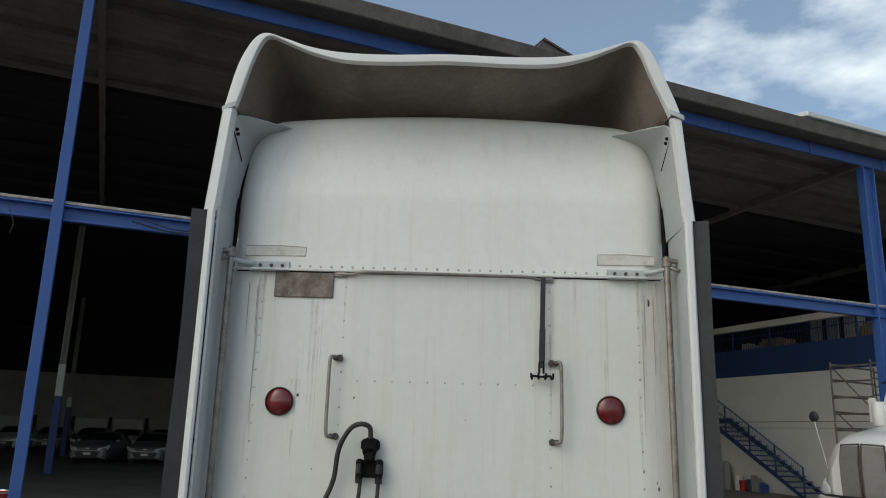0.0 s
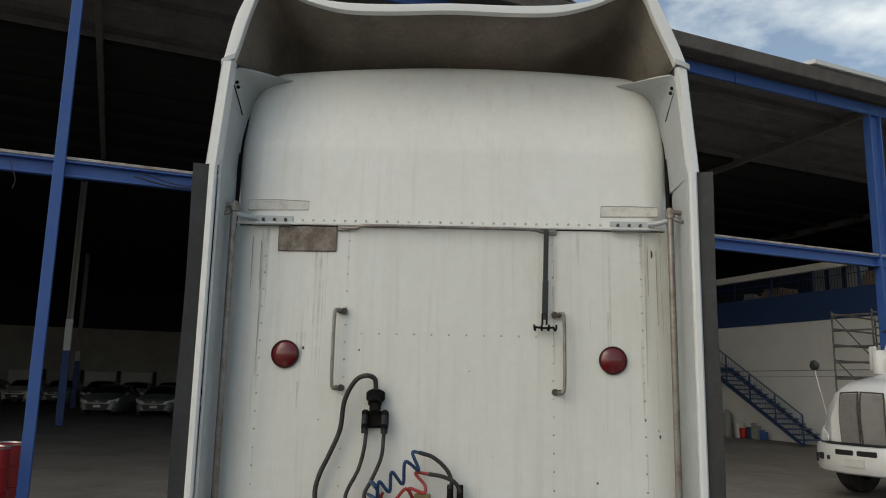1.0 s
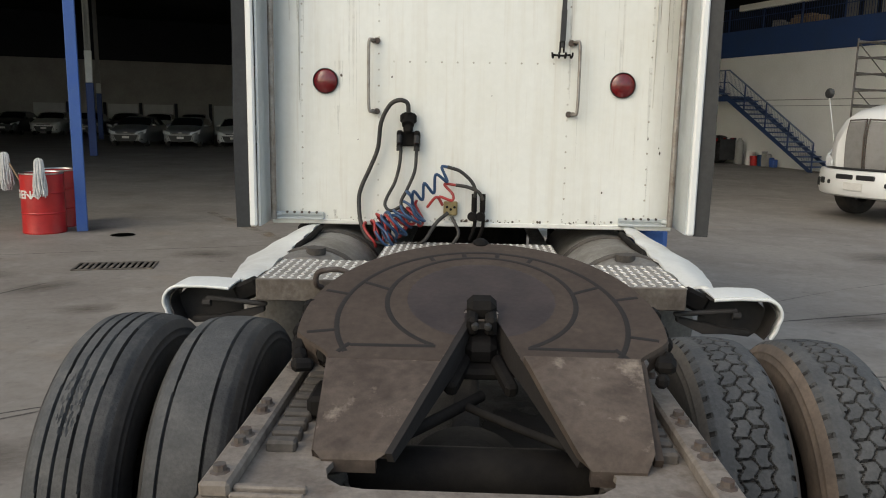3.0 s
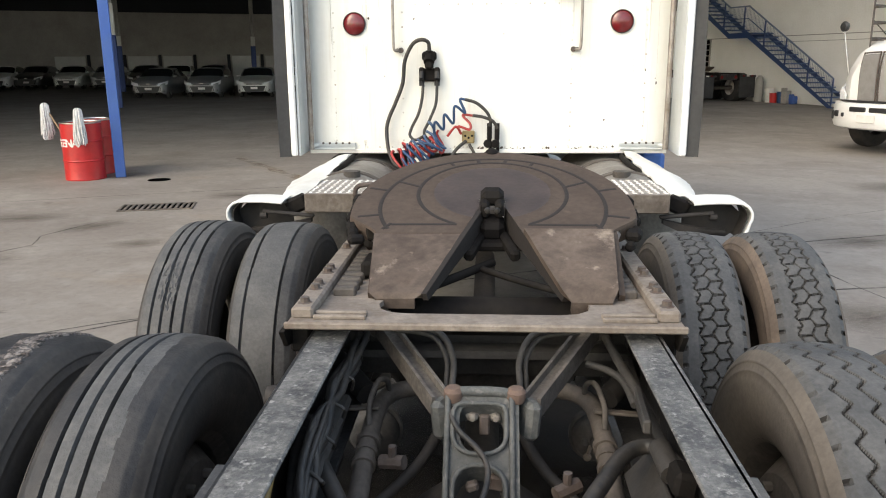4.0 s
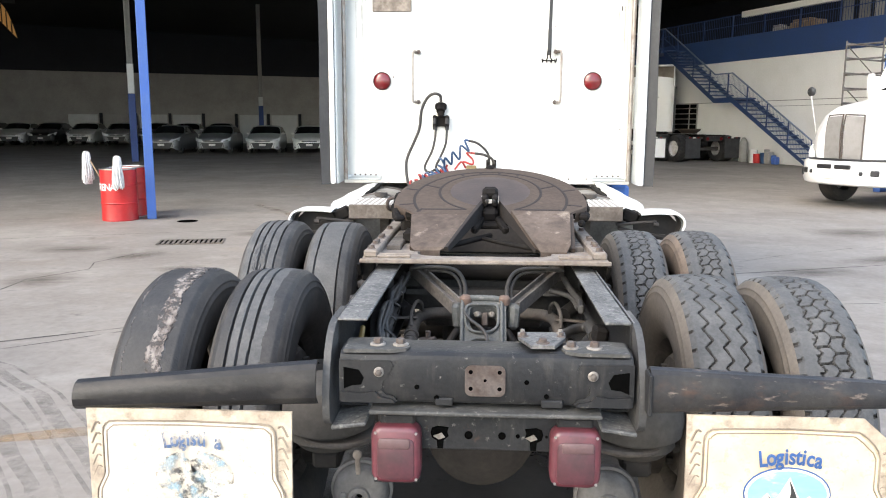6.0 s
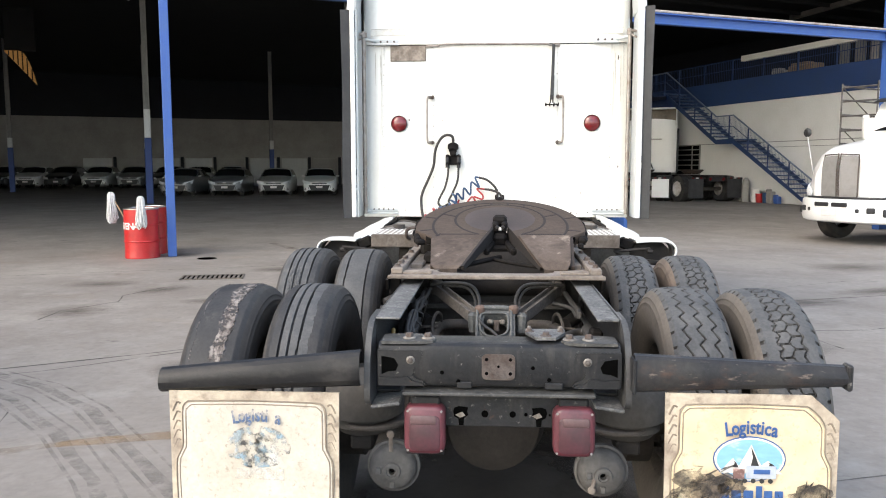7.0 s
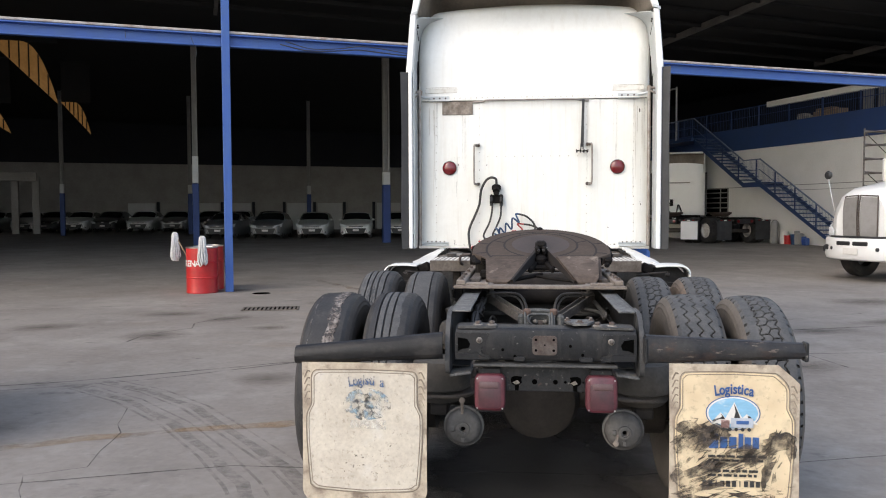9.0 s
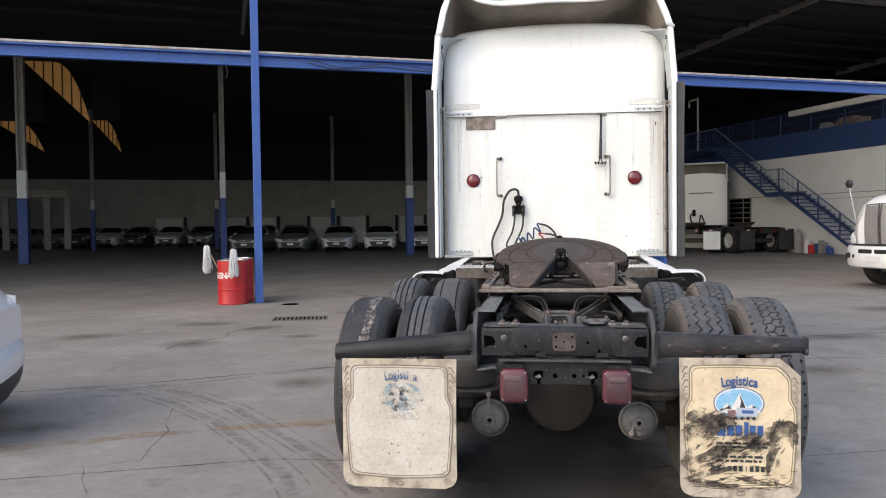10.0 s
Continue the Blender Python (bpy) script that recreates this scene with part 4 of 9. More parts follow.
# yellowed sheets high in the vault; emission stands in for daylight through them
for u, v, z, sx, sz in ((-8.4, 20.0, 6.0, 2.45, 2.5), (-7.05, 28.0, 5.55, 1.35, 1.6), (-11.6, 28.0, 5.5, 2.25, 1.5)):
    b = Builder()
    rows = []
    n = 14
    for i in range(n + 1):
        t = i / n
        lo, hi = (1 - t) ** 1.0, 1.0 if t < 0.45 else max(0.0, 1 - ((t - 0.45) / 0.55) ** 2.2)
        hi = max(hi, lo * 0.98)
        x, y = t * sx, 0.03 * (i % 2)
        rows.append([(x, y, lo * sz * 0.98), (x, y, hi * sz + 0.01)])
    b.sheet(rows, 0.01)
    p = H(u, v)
    solo("skylight_sheet", b, SHEER, "yellowed corrugated skylight sheet, glowing in place of daylight", "skylight", "skylights", at=pose(p.x, p.y, z, 0, 0, HALL_YAW))
    rb = Builder()
    for i in range(1, 7):
        t = i / 7.0
        lo, hi = 1 - t, 1.0 if t < 0.45 else max(0.0, 1 - ((t - 0.45) / 0.55) ** 2.2)
        if hi > lo:
            rb.box((t * sx, -0.03, (lo + hi) / 2 * sz), (0.05, 0.04, (hi - lo) * sz), ch=0.004)
    rb.box((sx * 0.5, 0.08, sz + 1.4), (sx, 0.06, 2.8), ch=0.01)
    part("sheet_frame", rb, VAULT, bpy.data.objects[bpy.context.scene.collection.objects[-1].name], "dark ribs behind the sheet")


# ---- the white tractor unit ----
def back_y(z):
    """The sleeper's rear wall leans slightly forward as it rises."""
    return 0.028 * (z - 1.92) + (0.26 * (z - 2.97) if z > 2.97 else 0.0)


truck = thing("semi_truck", "white tractor unit with bare chassis, seen from behind", "truck")


def rivets(b, pts, r=0.0068):
    for x, y, z in pts:
        b.lathe([(0.0, -0.5 * r), (0.6 * r, -0.42 * r), (r, 0.0)], (x, y, z), "y", 8)


# sleeper rear wall: lower riveted sheet and rounded cap
b = Builder()
rows = []
for i in range(15):
    z = 1.165 + (2.56 - 1.165) * i / 14
    row = []
    for j in range(-12, 13):
        x = 1.085 * j / 12
        e = max(0.0, (abs(x) - 0.99) / 0.095)
        row.append((x, back_y(z) + 0.05 * e * e, z))
    rows.append(row)
b.sheet(rows, 0.03)
sleeper = part("sleeper_wall", b, WHITE, truck, "riveted white rear wall with dirt streaks")
b = Builder()
rows = []
for i in range(41):
    t = i / 40
    row = []
    for j in range(-32, 33):
        s = j / 32
        top = 3.500 - 0.075 * s * s
        hw = 1.088
        # rounded upper corners
        x = hw * s
        z = 2.565 + (top - 2.565) * t
        k = max(0.0, abs(s) - 0.82) / 0.18
        z -= 0.155 * k ** 2.2 * t
        e = max(0.0, (abs(x) - 0.96) / 0.128)
        y = back_y(z) - 0.004 + 0.09 * e * e + 0.08 * max(0.0, (t - 0.93) / 0.07) ** 2
        row.append((x, y, z))
    rows.append(row)
b.sheet(rows, 0.03)
part("sleeper_cap", b, CAPWHITE, truck, "smooth rounded white upper rear wall", angle=50)
b = Builder()
for s in (-1, 1):
    b.box((s * 0.52, 1.05, 3.05), (1.14, 1.5, 0.5), ch=0.12)
    b.box((s * 1.02, 1.03, 2.1), (0.1, 1.66, 1.9), ch=0.04)
b.box((0, 0.9, 1.22), (2.05, 1.7, 0.09), ch=0.02)
part("sleeper_body", b, CLEANWHITE, truck)
# Unseen cab front and fairings, added to block light from ahead under the truck.
b = Builder()
rows = []
for y, w, zt in ((1.72, 1.07, 3.28), (2.3, 1.05, 3.1), (2.75, 1.02, 2.75), (2.95, 1.0, 2.28), (3.3, 0.95, 2.12), (4.4, 0.85, 1.98), (4.75, 0.75, 1.85), (4.85, 0.6, 1.5)):
    rows.append([(-w, y, 0.62), (-w, y, 1.4), (-w * 0.97, y, zt - 0.2), (-w * 0.8, y, zt), (0, y, zt + 0.03), (w * 0.8, y, zt), (w * 0.97, y, zt - 0.2), (w, y, 1.4), (w, y, 0.62)])
b.sheet(rows, 0.03)
part("unseen_cab_shell", b, CLEANWHITE, truck, "plain unseen cab and hood that block light from ahead")
part("unseen_front_bumper", Builder().box((0, 4.95, 0.62), (2.2, 0.3, 0.5), ch=0.08), CLEANWHITE, truck)
part("unseen_engine_pan", Builder().box((0, 3.6, 0.72), (1.0, 2.4, 0.5), ch=0.08), BLACK, truck)
for s in (-1, 1):
    part("unseen_side_fairing", Builder().box((s * 1.08, 1.9, 0.70), (0.05, 2.4, 0.70), ch=0.03), BLACK, truck, "unseen black fairing that blocks light below the cab")
    fw = part("front_wheel", Builder().lathe([(0.29, -0.13), (0.45, -0.145), (0.51, -0.11), (0.52, 0.0), (0.51, 0.11), (0.45, 0.145), (0.29, 0.13)], (0, 0, 0), "x", 36), TYREWALL, truck, at=pose(s * 1.0, 3.75, 0.52))
    part("rim", Builder().lathe([(0.29, s * 0.12), (0.27, s * 0.05), (0.16, s * 0.06), (0.14, s * 0.13), (0.0, s * 0.14)], (0, 0, 0), "x", 28), ALLOY, fw)
b = Builder()
b.box((0, 0.006, 2.566), (2.15, 0.012, 0.014), ch=0.003)
b.box((0, back_y(1.17) - 0.006, 1.175), (2.15, 0.02, 0.025), ch=0.004)
pieces("seam_strip", b, WHITE, truck, "thin overlapping seam")
# Black strip paints the shadow line under the seam.
part("seam_shadow_gap", Builder().box((0, back_y(2.556) - 0.0015, 2.5565), (2.10, 0.004, 0.005), ch=0.001), BLACK, truck, "black strip drawn as the shadow gap below the seam")
b = Builder()
rivets(b, [(-1.0 + 2.0 * i / 38, back_y(2.58) - 0.006, 2.585) for i in range(39)])
for x in (-0.91, -0.50, 0.50, 0.93):
    rivets(b, [(x, back_y(z) - 0.001, z) for z in [1.24 + 0.083 * i for i in range(16)]], 0.0055)
rivets(b, [(-0.42 + 0.084 * i, back_y(2.03), 2.03) for i in range(11)], 0.0055)
rivets(b, [(-0.95 + 0.076 * i, back_y(1.2) - 0.008, 1.20) for i in range(26)], 0.0055)
o = part("rivets", b, RIVET, truck)
o["kind"] = "stuff"
b = Builder()
for x0, x1, z0, z1 in ((-1.01, -0.71, 2.635, 2.68), (0.74, 1.02, 2.63, 2.675)):
    b.box(((x0 + x1) / 2, back_y(2.66) - 0.005, (z0 + z1) / 2), (x1 - x0, 0.003, z1 - z0), ch=0.001)
pieces("tape_mark", b, GHOST, truck, "yellowed patch left by old tape")
b = Builder()
for x, z0, z1 in ((-0.955, 2.16, 2.5), (0.985, 2.10, 2.48)):
    y = back_y(2.3) - 0.0006
    b.tube([(x - 0.022, y, z1), (x - 0.020, y, z0), (x + 0.022, y, z0 - 0.004), (x + 0.020, y, z1 - 0.02)], 0.0014, 5, 1)
for x0, x1, z0, z1 in ((-1.012, -0.708, 2.632, 2.684), (0.738, 1.022, 2.626, 2.680)):
    y = back_y(2.66) - 0.007
    b.tube([(x0, y, z0), (x0 + 0.004, y, z1), ((x0 + x1) / 2, y, z1 + 0.004), (x1, y, z1 - 0.002), (x1 - 0.004, y, z0 + 0.006), (x0, y, z0)], 0.0014, 5, 1)
pieces("glue_line", b, RUSTY, truck, "thin brown glue line round old tape")
b = Builder()
for x in (-0.925, 0.947):
    b.box((x, back_y(1.9) - 0.0005, 1.88), (0.004, 0.004, 1.30), (0.0, 0, 0), ch=0.0008)
pieces("panel_joint", b, RIVET, truck, "thin dark panel joint")
b = Builder()
rnd = random.Random(12)
for x, z, w, h in ((0.996, 1.575, 0.010, 0.024), (0.752, 2.958, 0.016, 0.03), (0.99, 1.60, 0.006, 0.012), (-0.70, 1.955, 0.014, 0.018), (0.93, 1.65, 0.008, 0.02), (-0.61, 1.62, 0.008, 0.008), (0.10, 1.86, 0.007, 0.007), (0.985, 2.44, 0.016, 0.05), (-0.43, 1.95, 0.012, 0.012), (0.70, 1.36, 0.012, 0.012)):
    k = [(x + w * rnd.uniform(0.3, 0.6) * math.cos(a), back_y(z) + 0.001, z + h * rnd.uniform(0.3, 0.6) * math.sin(a)) for a in [i * 1.05 for i in range(6)]]
    b.prism(k, (0, -0.003, 0))
pieces("paint_chip", b, BOLT, truck, "small rust brown paint chip")
b = Builder()
for i in range(110):
    x = rnd.uniform(-1.05, 1.05)
    z = 1.176 + abs(rnd.gauss(0, 0.014))
    w = rnd.choice((0.002, 0.003, 0.004, 0.005, 0.009))
    b.prism([(x + w * math.cos(a) * rnd.uniform(0.5, 1), back_y(z) + 0.001, z + w * math.sin(a) * rnd.uniform(0.5, 1.2)) for a in [i * 1.05 for i in range(6)]], (0, -0.0085, 0))
o = part("rust_speckle", b, BOLT, truck, "rust specks along the lower edge")
o["kind"] = "stuff"
film(RUSTRUN, 5.0, 0.36, 0.80, 0.34)
b = Builder()
rnd = random.Random(44)
for i in range(46):
    x = rnd.choice(( rnd.uniform(0.55, 1.03), rnd.uniform(-0.75, -0.5), rnd.choice((-0.91, -0.5, 0.5, 0.93)) + rnd.uniform(-0.01, 0.01)))
    z1 = rnd.choice((2.545, 2.545, rnd.uniform(1.4, 2.4), 2.03, 1.24))
    w, h = rnd.choice((0.002, 0.003, 0.004, 0.006, 0.009)), rnd.uniform(0.10, 0.70)
    h = min(h, z1 - 1.19)
    y0, y1 = back_y(z1) - 0.0012, back_y(z1 - h) - 0.0012
    b.add([(x - w, y0, z1), (x + w, y0, z1), (x + w * 0.7, (y0 + y1) / 2, z1 - h * 0.5), (x + w * 0.15, y1, z1 - h), (x - w * 0.15, y1, z1 - h), (x - w * 0.7, (y0 + y1) / 2, z1 - h * 0.5)], [(0, 1, 2, 5), (5, 2, 3, 4)])
o = part("rust_run", b, RUSTRUN, truck, "thin brown rust runs below the rivets")
o["kind"] = "stuff"
part("sticker_patch", Builder().box((-0.707, back_y(2.49) - 0.006, 2.49), (0.29, 0.012, 0.125), ch=0.004), PLAQUE, truck, "brown torn sticker patch")


def round_lamp(x):
    y = back_y(1.92)
    b = Builder().lathe([(0.066, 0.004), (0.067, -0.014), (0.0635, -0.017), (0.062, -0.010)], (x, y, 1.924), "y", 32)
    ring = part("marker_lamp", b, RUBBER, truck, "round red marker lamp in a black rim")
    b = Builder().lathe([(0.0, -0.028), (0.025, -0.027), (0.048, -0.021), (0.063, -0.010)], (x, y, 1.924), "y", 32)
    part("lens", b, LENS, ring, "dark red lens")


round_lamp(-0.783)
round_lamp(0.783)


def grab_handle(x, s):
    y0, y1 = back_y(1.95), back_y(1.95) - 0.055
    b = Builder()
    b.tube([(x, y0, 2.135), (x - 0.016 * s, y1 + 0.01, 2.138), (x - 0.030 * s, y1, 2.118), (x - 0.032 * s, y1, 1.95), (x - 0.030 * s, y1, 1.79), (x - 0.016 * s, y1 + 0.01, 1.768), (x, y0, 1.770)], 0.0085, 8, 6)
    h = part("grab_handle", b, STEEL, truck, "bent chrome grab handle")
    b = Builder()
    for z in (2.135, 1.770):
        b.cyl((x + 0.008 * s, y0, z), (x + 0.008 * s, y0 - 0.02, z), 0.016, 10)
        b.cyl((x - 0.014 * s, y0, z), (x - 0.014 * s, y0 - 0.02, z), 0.012, 10)
    pieces("foot", b, BOLT, h, "rusted mounting foot")


grab_handle(-0.516, 1)
grab_handle(0.515, -1)
b = Builder()
y = back_y(2.55) - 0.03
b.tube([(-0.545, y + 0.02, 2.548), (-0.46, y + 0.005, 2.546), (-0.40, y - 0.01, 2.556), (0.0, y - 0.012, 2.553), (0.38, y - 0.01, 2.550), (0.44, y + 0.005, 2.542), (0.51, y + 0.02, 2.546)], 0.008, 8, 4)
b.box((-0.53, y + 0.02, 2.547), (0.06, 0.012, 0.028), ch=0.003)
b.box((0.49, y + 0.02, 2.545), (0.06, 0.012, 0.028), ch=0.003)
part("hose_rail", b, STEEL, truck, "thin steel bar for hanging the hoses")
b = Builder()
b.box((0.462, y - 0.012, 2.33), (0.024, 0.008, 0.44), (0, 1.2, 0), ch=0.002)
b.box((0.460, y - 0.016, 2.22), (0.028, 0.016, 0.16), (0, 1.2, 0), ch=0.003)
strap = part("rubber_strap", b, RUBBER, truck, "black rubber strap with a hose hook")
b = Builder()
for x in (-0.010, 0.010):
    b.tube([(0.457 + x, y - 0.012, 2.14), (0.456 + x, y - 0.012, 2.085)], 0.005, 6)
b.tube([(0.412, y - 0.016, 2.074), (0.456, y - 0.014, 2.070), (0.500, y - 0.016, 2.074)], 0.0055, 6, 3)
for k in (-1.5, -0.5, 0.5, 1.5):
    b.tube([(0.456 + 0.029 * k, y - 0.016, 2.074), (0.456 + 0.031 * k, y - 0.032, 2.058), (0.456 + 0.034 * k, y - 0.046, 2.064), (0.456 + 0.035 * k, y - 0.048, 2.084)], 0.005, 6, 3)
part("hook", b, BLACK, strap, "four-pronged hose hook")

# side poles with their brackets
for s in (-1, 1):
    x, yp = s * 1.056, -0.075
    b = Builder()
    b.cyl((x, yp, 1.19), (x, yp, 2.655), 0.0155, 14)
    pole = part("side_pole", b, STEEL, truck, "upright stained steel pole")
    b = Builder()
    b.box((s * 0.885, back_y(2.58) - 0.010, 2.580), (0.20, 0.010, 0.048), ch=0.003)
    b.box((s * 0.885, back_y(2.58) - 0.028, 2.5575), (0.20, 0.040, 0.007), ch=0.002)
    b.tube([(s * 0.965, -0.01, 2.588), (s * 1.01, -0.03, 2.590), (s * 1.05, yp, 2.596)], 0.012, 8, 3)
    b.box((s * 0.92, back_y(1.21) - 0.016, 1.218), (0.255, 0.014, 0.018), ch=0.003)
    b.box((s * 0.92, back_y(1.21) - 0.026, 1.192), (0.255, 0.034, 0.010), ch=0.003)
    b.box((s * 0.92, back_y(1.21) - 0.008, 1.205), (0.255, 0.006, 0.04), ch=0.002)
    b.cyl((s * 1.06, yp, 1.212), (s * 1.02, back_y(1.2), 1.212), 0.012, 8)
    pieces("bracket", b, GREYPANEL, pole, "pale grey bolted bracket")
    b = Builder()
    b.lathe([(0.016, -0.022), (0.024, -0.020), (0.024, 0.020), (0.016, 0.022)], (x, yp, 2.625), "z", 14)
    b.box((x + s * 0.032, yp - 0.01, 2.632), (0.085, 0.028, 0.020), (0, s * 8, 0), ch=0.004)
    b.tube([(x, yp, 2.612), (s * 1.09, yp - 0.02, 2.590), (s * 1.108, yp - 0.06, 2.575)], 0.009, 8, 3)
    pieces("clamp", b, STEEL, pole, "stained steel clamp and stay")
    b = Builder()
    for k in range(5):
        b.cyl((s * (0.83 + 0.04 * k), back_y(1.21) - 0.024, 1.226), (s * (0.83 + 0.04 * k), back_y(1.21) - 0.034, 1.226), 0.007, 6)
    for k in range(3):
        b.cyl((s * (0.82 + 0.055 * k), back_y(2.58) - 0.014, 2.583), (s * (0.82 + 0.055 * k), back_y(2.58) - 0.026, 2.583), 0.0085, 6)
    pieces("bolt", b, BOLT, pole)

# side extenders: pale inner panel, white edge, black rubber outside
for s in (-1, 1):
    b = Builder()
    b.sheet([[(s * (1.10 + 0.012 * (1 - t)), 0.08 - 0.30 * t, z) for t in (0, 0.33, 0.66, 1)] for z in [1.17 + 0.11 * i for i in range(16)]], 0.012)
    ext = part("side_extender", b, GREYPANEL, truck, "pale grey inner face of the cab extender")
    b = Builder()
    b.box((s * 1.122, -0.232, 1.985), (0.036, 0.03, 1.63), ch=0.008)
    part("edge_trim", b, CLEANWHITE, ext, "white extender edge")
    b = Builder()
    b.sheet([[(s * (1.142 + 0.068 * t + 0.004 * math.sin(z * 5)), -0.222 - 0.02 * t, z) for t in (0, 0.5, 1)] for z in [1.165 + 0.163 * i for i in range(11)]], 0.008)
    part("rubber_edge", b, RUBBER, ext, "black rubber edge strip")

# roof fairing: flared hood with dark lining, and its two lower side pieces
RIM_OUT = ((0.0, 3.627), (0.30, 3.619), (0.53, 3.626), (0.70, 3.654), (0.83, 3.698), (0.925, 3.723), (0.985, 3.683), (1.035, 3.585), (1.080, 3.450), (1.117, 3.310))
RIM_IN = ((0.0, 3.584), (0.29, 3.575), (0.51, 3.580), (0.675, 3.618), (0.80, 3.669), (0.900, 3.707), (0.945, 3.660), (0.980, 3.563), (1.018, 3.448), (1.060, 3.322))


def rim(pts, s):
    """Rear rim of the hood along rounded points, s from -1 to 1 across: x and z."""
    k = abs(s) * (len(pts) - 1)
    i = min(int(k), len(pts) - 2)
    f = k - i
    q = [Vector(pts[abs(n)] if n < len(pts) else pts[-1]) for n in (i - 1, i, i + 1, i + 2)]
    if i == 0:
        q[0].x = -q[0].x
    p = 0.5 * (2 * q[1] + (q[2] - q[0]) * f + (2 * q[0] - 5 * q[1] + 4 * q[2] - q[3]) * f * f + (3 * q[1] - q[0] - 3 * q[2] + q[3]) * f ** 3)
    return math.copysign(p.x, s) - 0.018 * smooth01((p.y - 3.30) / 0.30), p.y


b, inner = Builder(), Builder()
S = [-1 + 2 * i / 108 for i in range(109)]
OUT, INN = [rim(RIM_OUT, s) for s in S], [rim(RIM_IN, s) for s in S]
b.sheet([[(x * (1 - 0.02 * d), -0.228 + d, z - 0.20 * d * d - 0.02 * d) for x, z in OUT] for d in (0.0, 0.12, 0.35, 0.7, 1.1)])
b.sheet([[(x * (1 - g) + u * g, -0.228 - dy, z * (1 - g) + w * g) for (x, z), (u, w) in zip(OUT, INN)] for g, dy in ((0, 0), (0.07, 0.006), (0.5, 0.008), (0.93, 0.006), (1.0, 0.0), (1.0, -0.03))])
fair = part("roof_fairing", b, CLEANWHITE, truck, "white flared roof fairing", angle=32)
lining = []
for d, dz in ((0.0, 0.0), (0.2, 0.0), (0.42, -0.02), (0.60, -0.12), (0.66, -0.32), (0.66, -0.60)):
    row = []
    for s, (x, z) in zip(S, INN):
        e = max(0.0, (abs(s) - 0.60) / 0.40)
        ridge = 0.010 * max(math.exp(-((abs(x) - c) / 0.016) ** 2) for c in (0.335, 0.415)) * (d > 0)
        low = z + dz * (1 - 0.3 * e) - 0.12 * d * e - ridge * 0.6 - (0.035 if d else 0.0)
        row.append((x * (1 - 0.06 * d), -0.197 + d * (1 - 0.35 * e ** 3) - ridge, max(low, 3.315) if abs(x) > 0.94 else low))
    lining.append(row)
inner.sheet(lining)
part("lining", inner, INSIDE, fair, "stained brown inside of the fairing", angle=60)
for s in (-1, 1):
    # pale joint band between the hood and its side piece
    part("joint_band", Builder().sheet([[(s * (1.055 + 0.065 * g), -0.246 + 0.012 * abs(g - 0.5), 3.348 - 0.030 * g - 0.024 * k) for g in (0, 0.25, 0.5, 0.75, 1)] for k in (0, 1)], 0.010), GREYPANEL, fair, "dull grey joint band")
    b = Builder()
    rows = []
    for i in range(13):
        t = i / 12
        z = 3.318 - 0.525 * t - 0.022 * (1 - t)
        xo, xi = 1.117 + 0.041 * t, 1.062 + 0.040 * t
        rows.append([(s * (xo - 0.006), -0.19, z), (s * xo, -0.222, z), (s * (xo - 0.010), -0.240, z + 0.006 * (1 - t)), (s * (xi + 0.010), -0.240, z + 0.014 * (1 - t)), (s * xi, -0.222, z + 0.018 * (1 - t)), (s * (xi + 0.004), -0.18, z + 0.018 * (1 - t))])
    b.sheet(rows, 0.006)
    side = part("fairing_side", b, CLEANWHITE, truck, "white lower side piece of the fairing", angle=40)
    # inner panel that folds over the corner of the cap
    fold = [(1.106, 2.77, -0.20), (1.096, 2.95, -0.20), (1.084, 3.10, -0.20), (1.074, 3.22, -0.20), (1.066, 3.280, -0.19), (1.052, 3.300, -0.17), (1.02, 3.316, -0.115), (0.975, 3.330, -0.045), (0.93, 3.343, 0.03), (0.88, 3.358, 0.11), (0.82, 3.372, 0.19)]
    rows = []
    for x, z, y0 in fold:
        rows.append([(s * (x + 0.006 * g), y0 + (0.50 - y0) * g, z + (0.05 * g if z > 3.3 else 0)) for g in (0, 0.25, 0.5, 0.75, 1)])
    panel = part("inner_panel", Builder().sheet(rows, 0.006), GREYPANEL, side, "pale inner gusset folded over the cap", angle=60)
    front = ((1.096, -0.198, 2.95), (1.085, -0.198, 3.08), (1.075, -0.198, 3.20), (1.066, -0.188, 3.278), (1.05, -0.165, 3.298), (1.00, -0.085, 3.318), (0.94, 0.01, 3.338), (0.86, 0.13, 3.362), (0.82, 0.19, 3.370))
    back = ((1.092, 0.10, 2.95), (1.089, 0.135, 3.06), (1.083, 0.16, 3.14), (1.070, 0.178, 3.205), (1.05, 0.19, 3.25), (1.01, 0.203, 3.295), (0.96, 0.213, 3.325), (0.89, 0.22, 3.352), (0.83, 0.22, 3.368))
    part("corner_web", Builder().sheet([[(s * (p[0] + (q[0] - p[0]) * g + 0.006 * math.sin(g * 3.14)), p[1] + (q[1] - p[1]) * g, p[2] + (q[2] - p[2]) * g) for g in (0, 0.25, 0.5, 0.75, 1)] for p, q in zip(front, back)], 0.004), GREYPANEL, side, "pale web between the fairing and the cap", angle=60)
    part("panel_seam", Builder().tube([(s * 1.071, -0.195, 3.225), (s * 1.072, -0.10, 3.185), (s * 1.076, 0.02, 3.13)], 0.003, 6), BLACK, side, "thin dark seam")
    b = Builder()
    rivets(b, [(s * 1.062, -0.155, 3.235), (s * 1.064, -0.125, 3.222)], 0.010)
    pieces("fastener", b, BLACK, side)
    b = Builder()
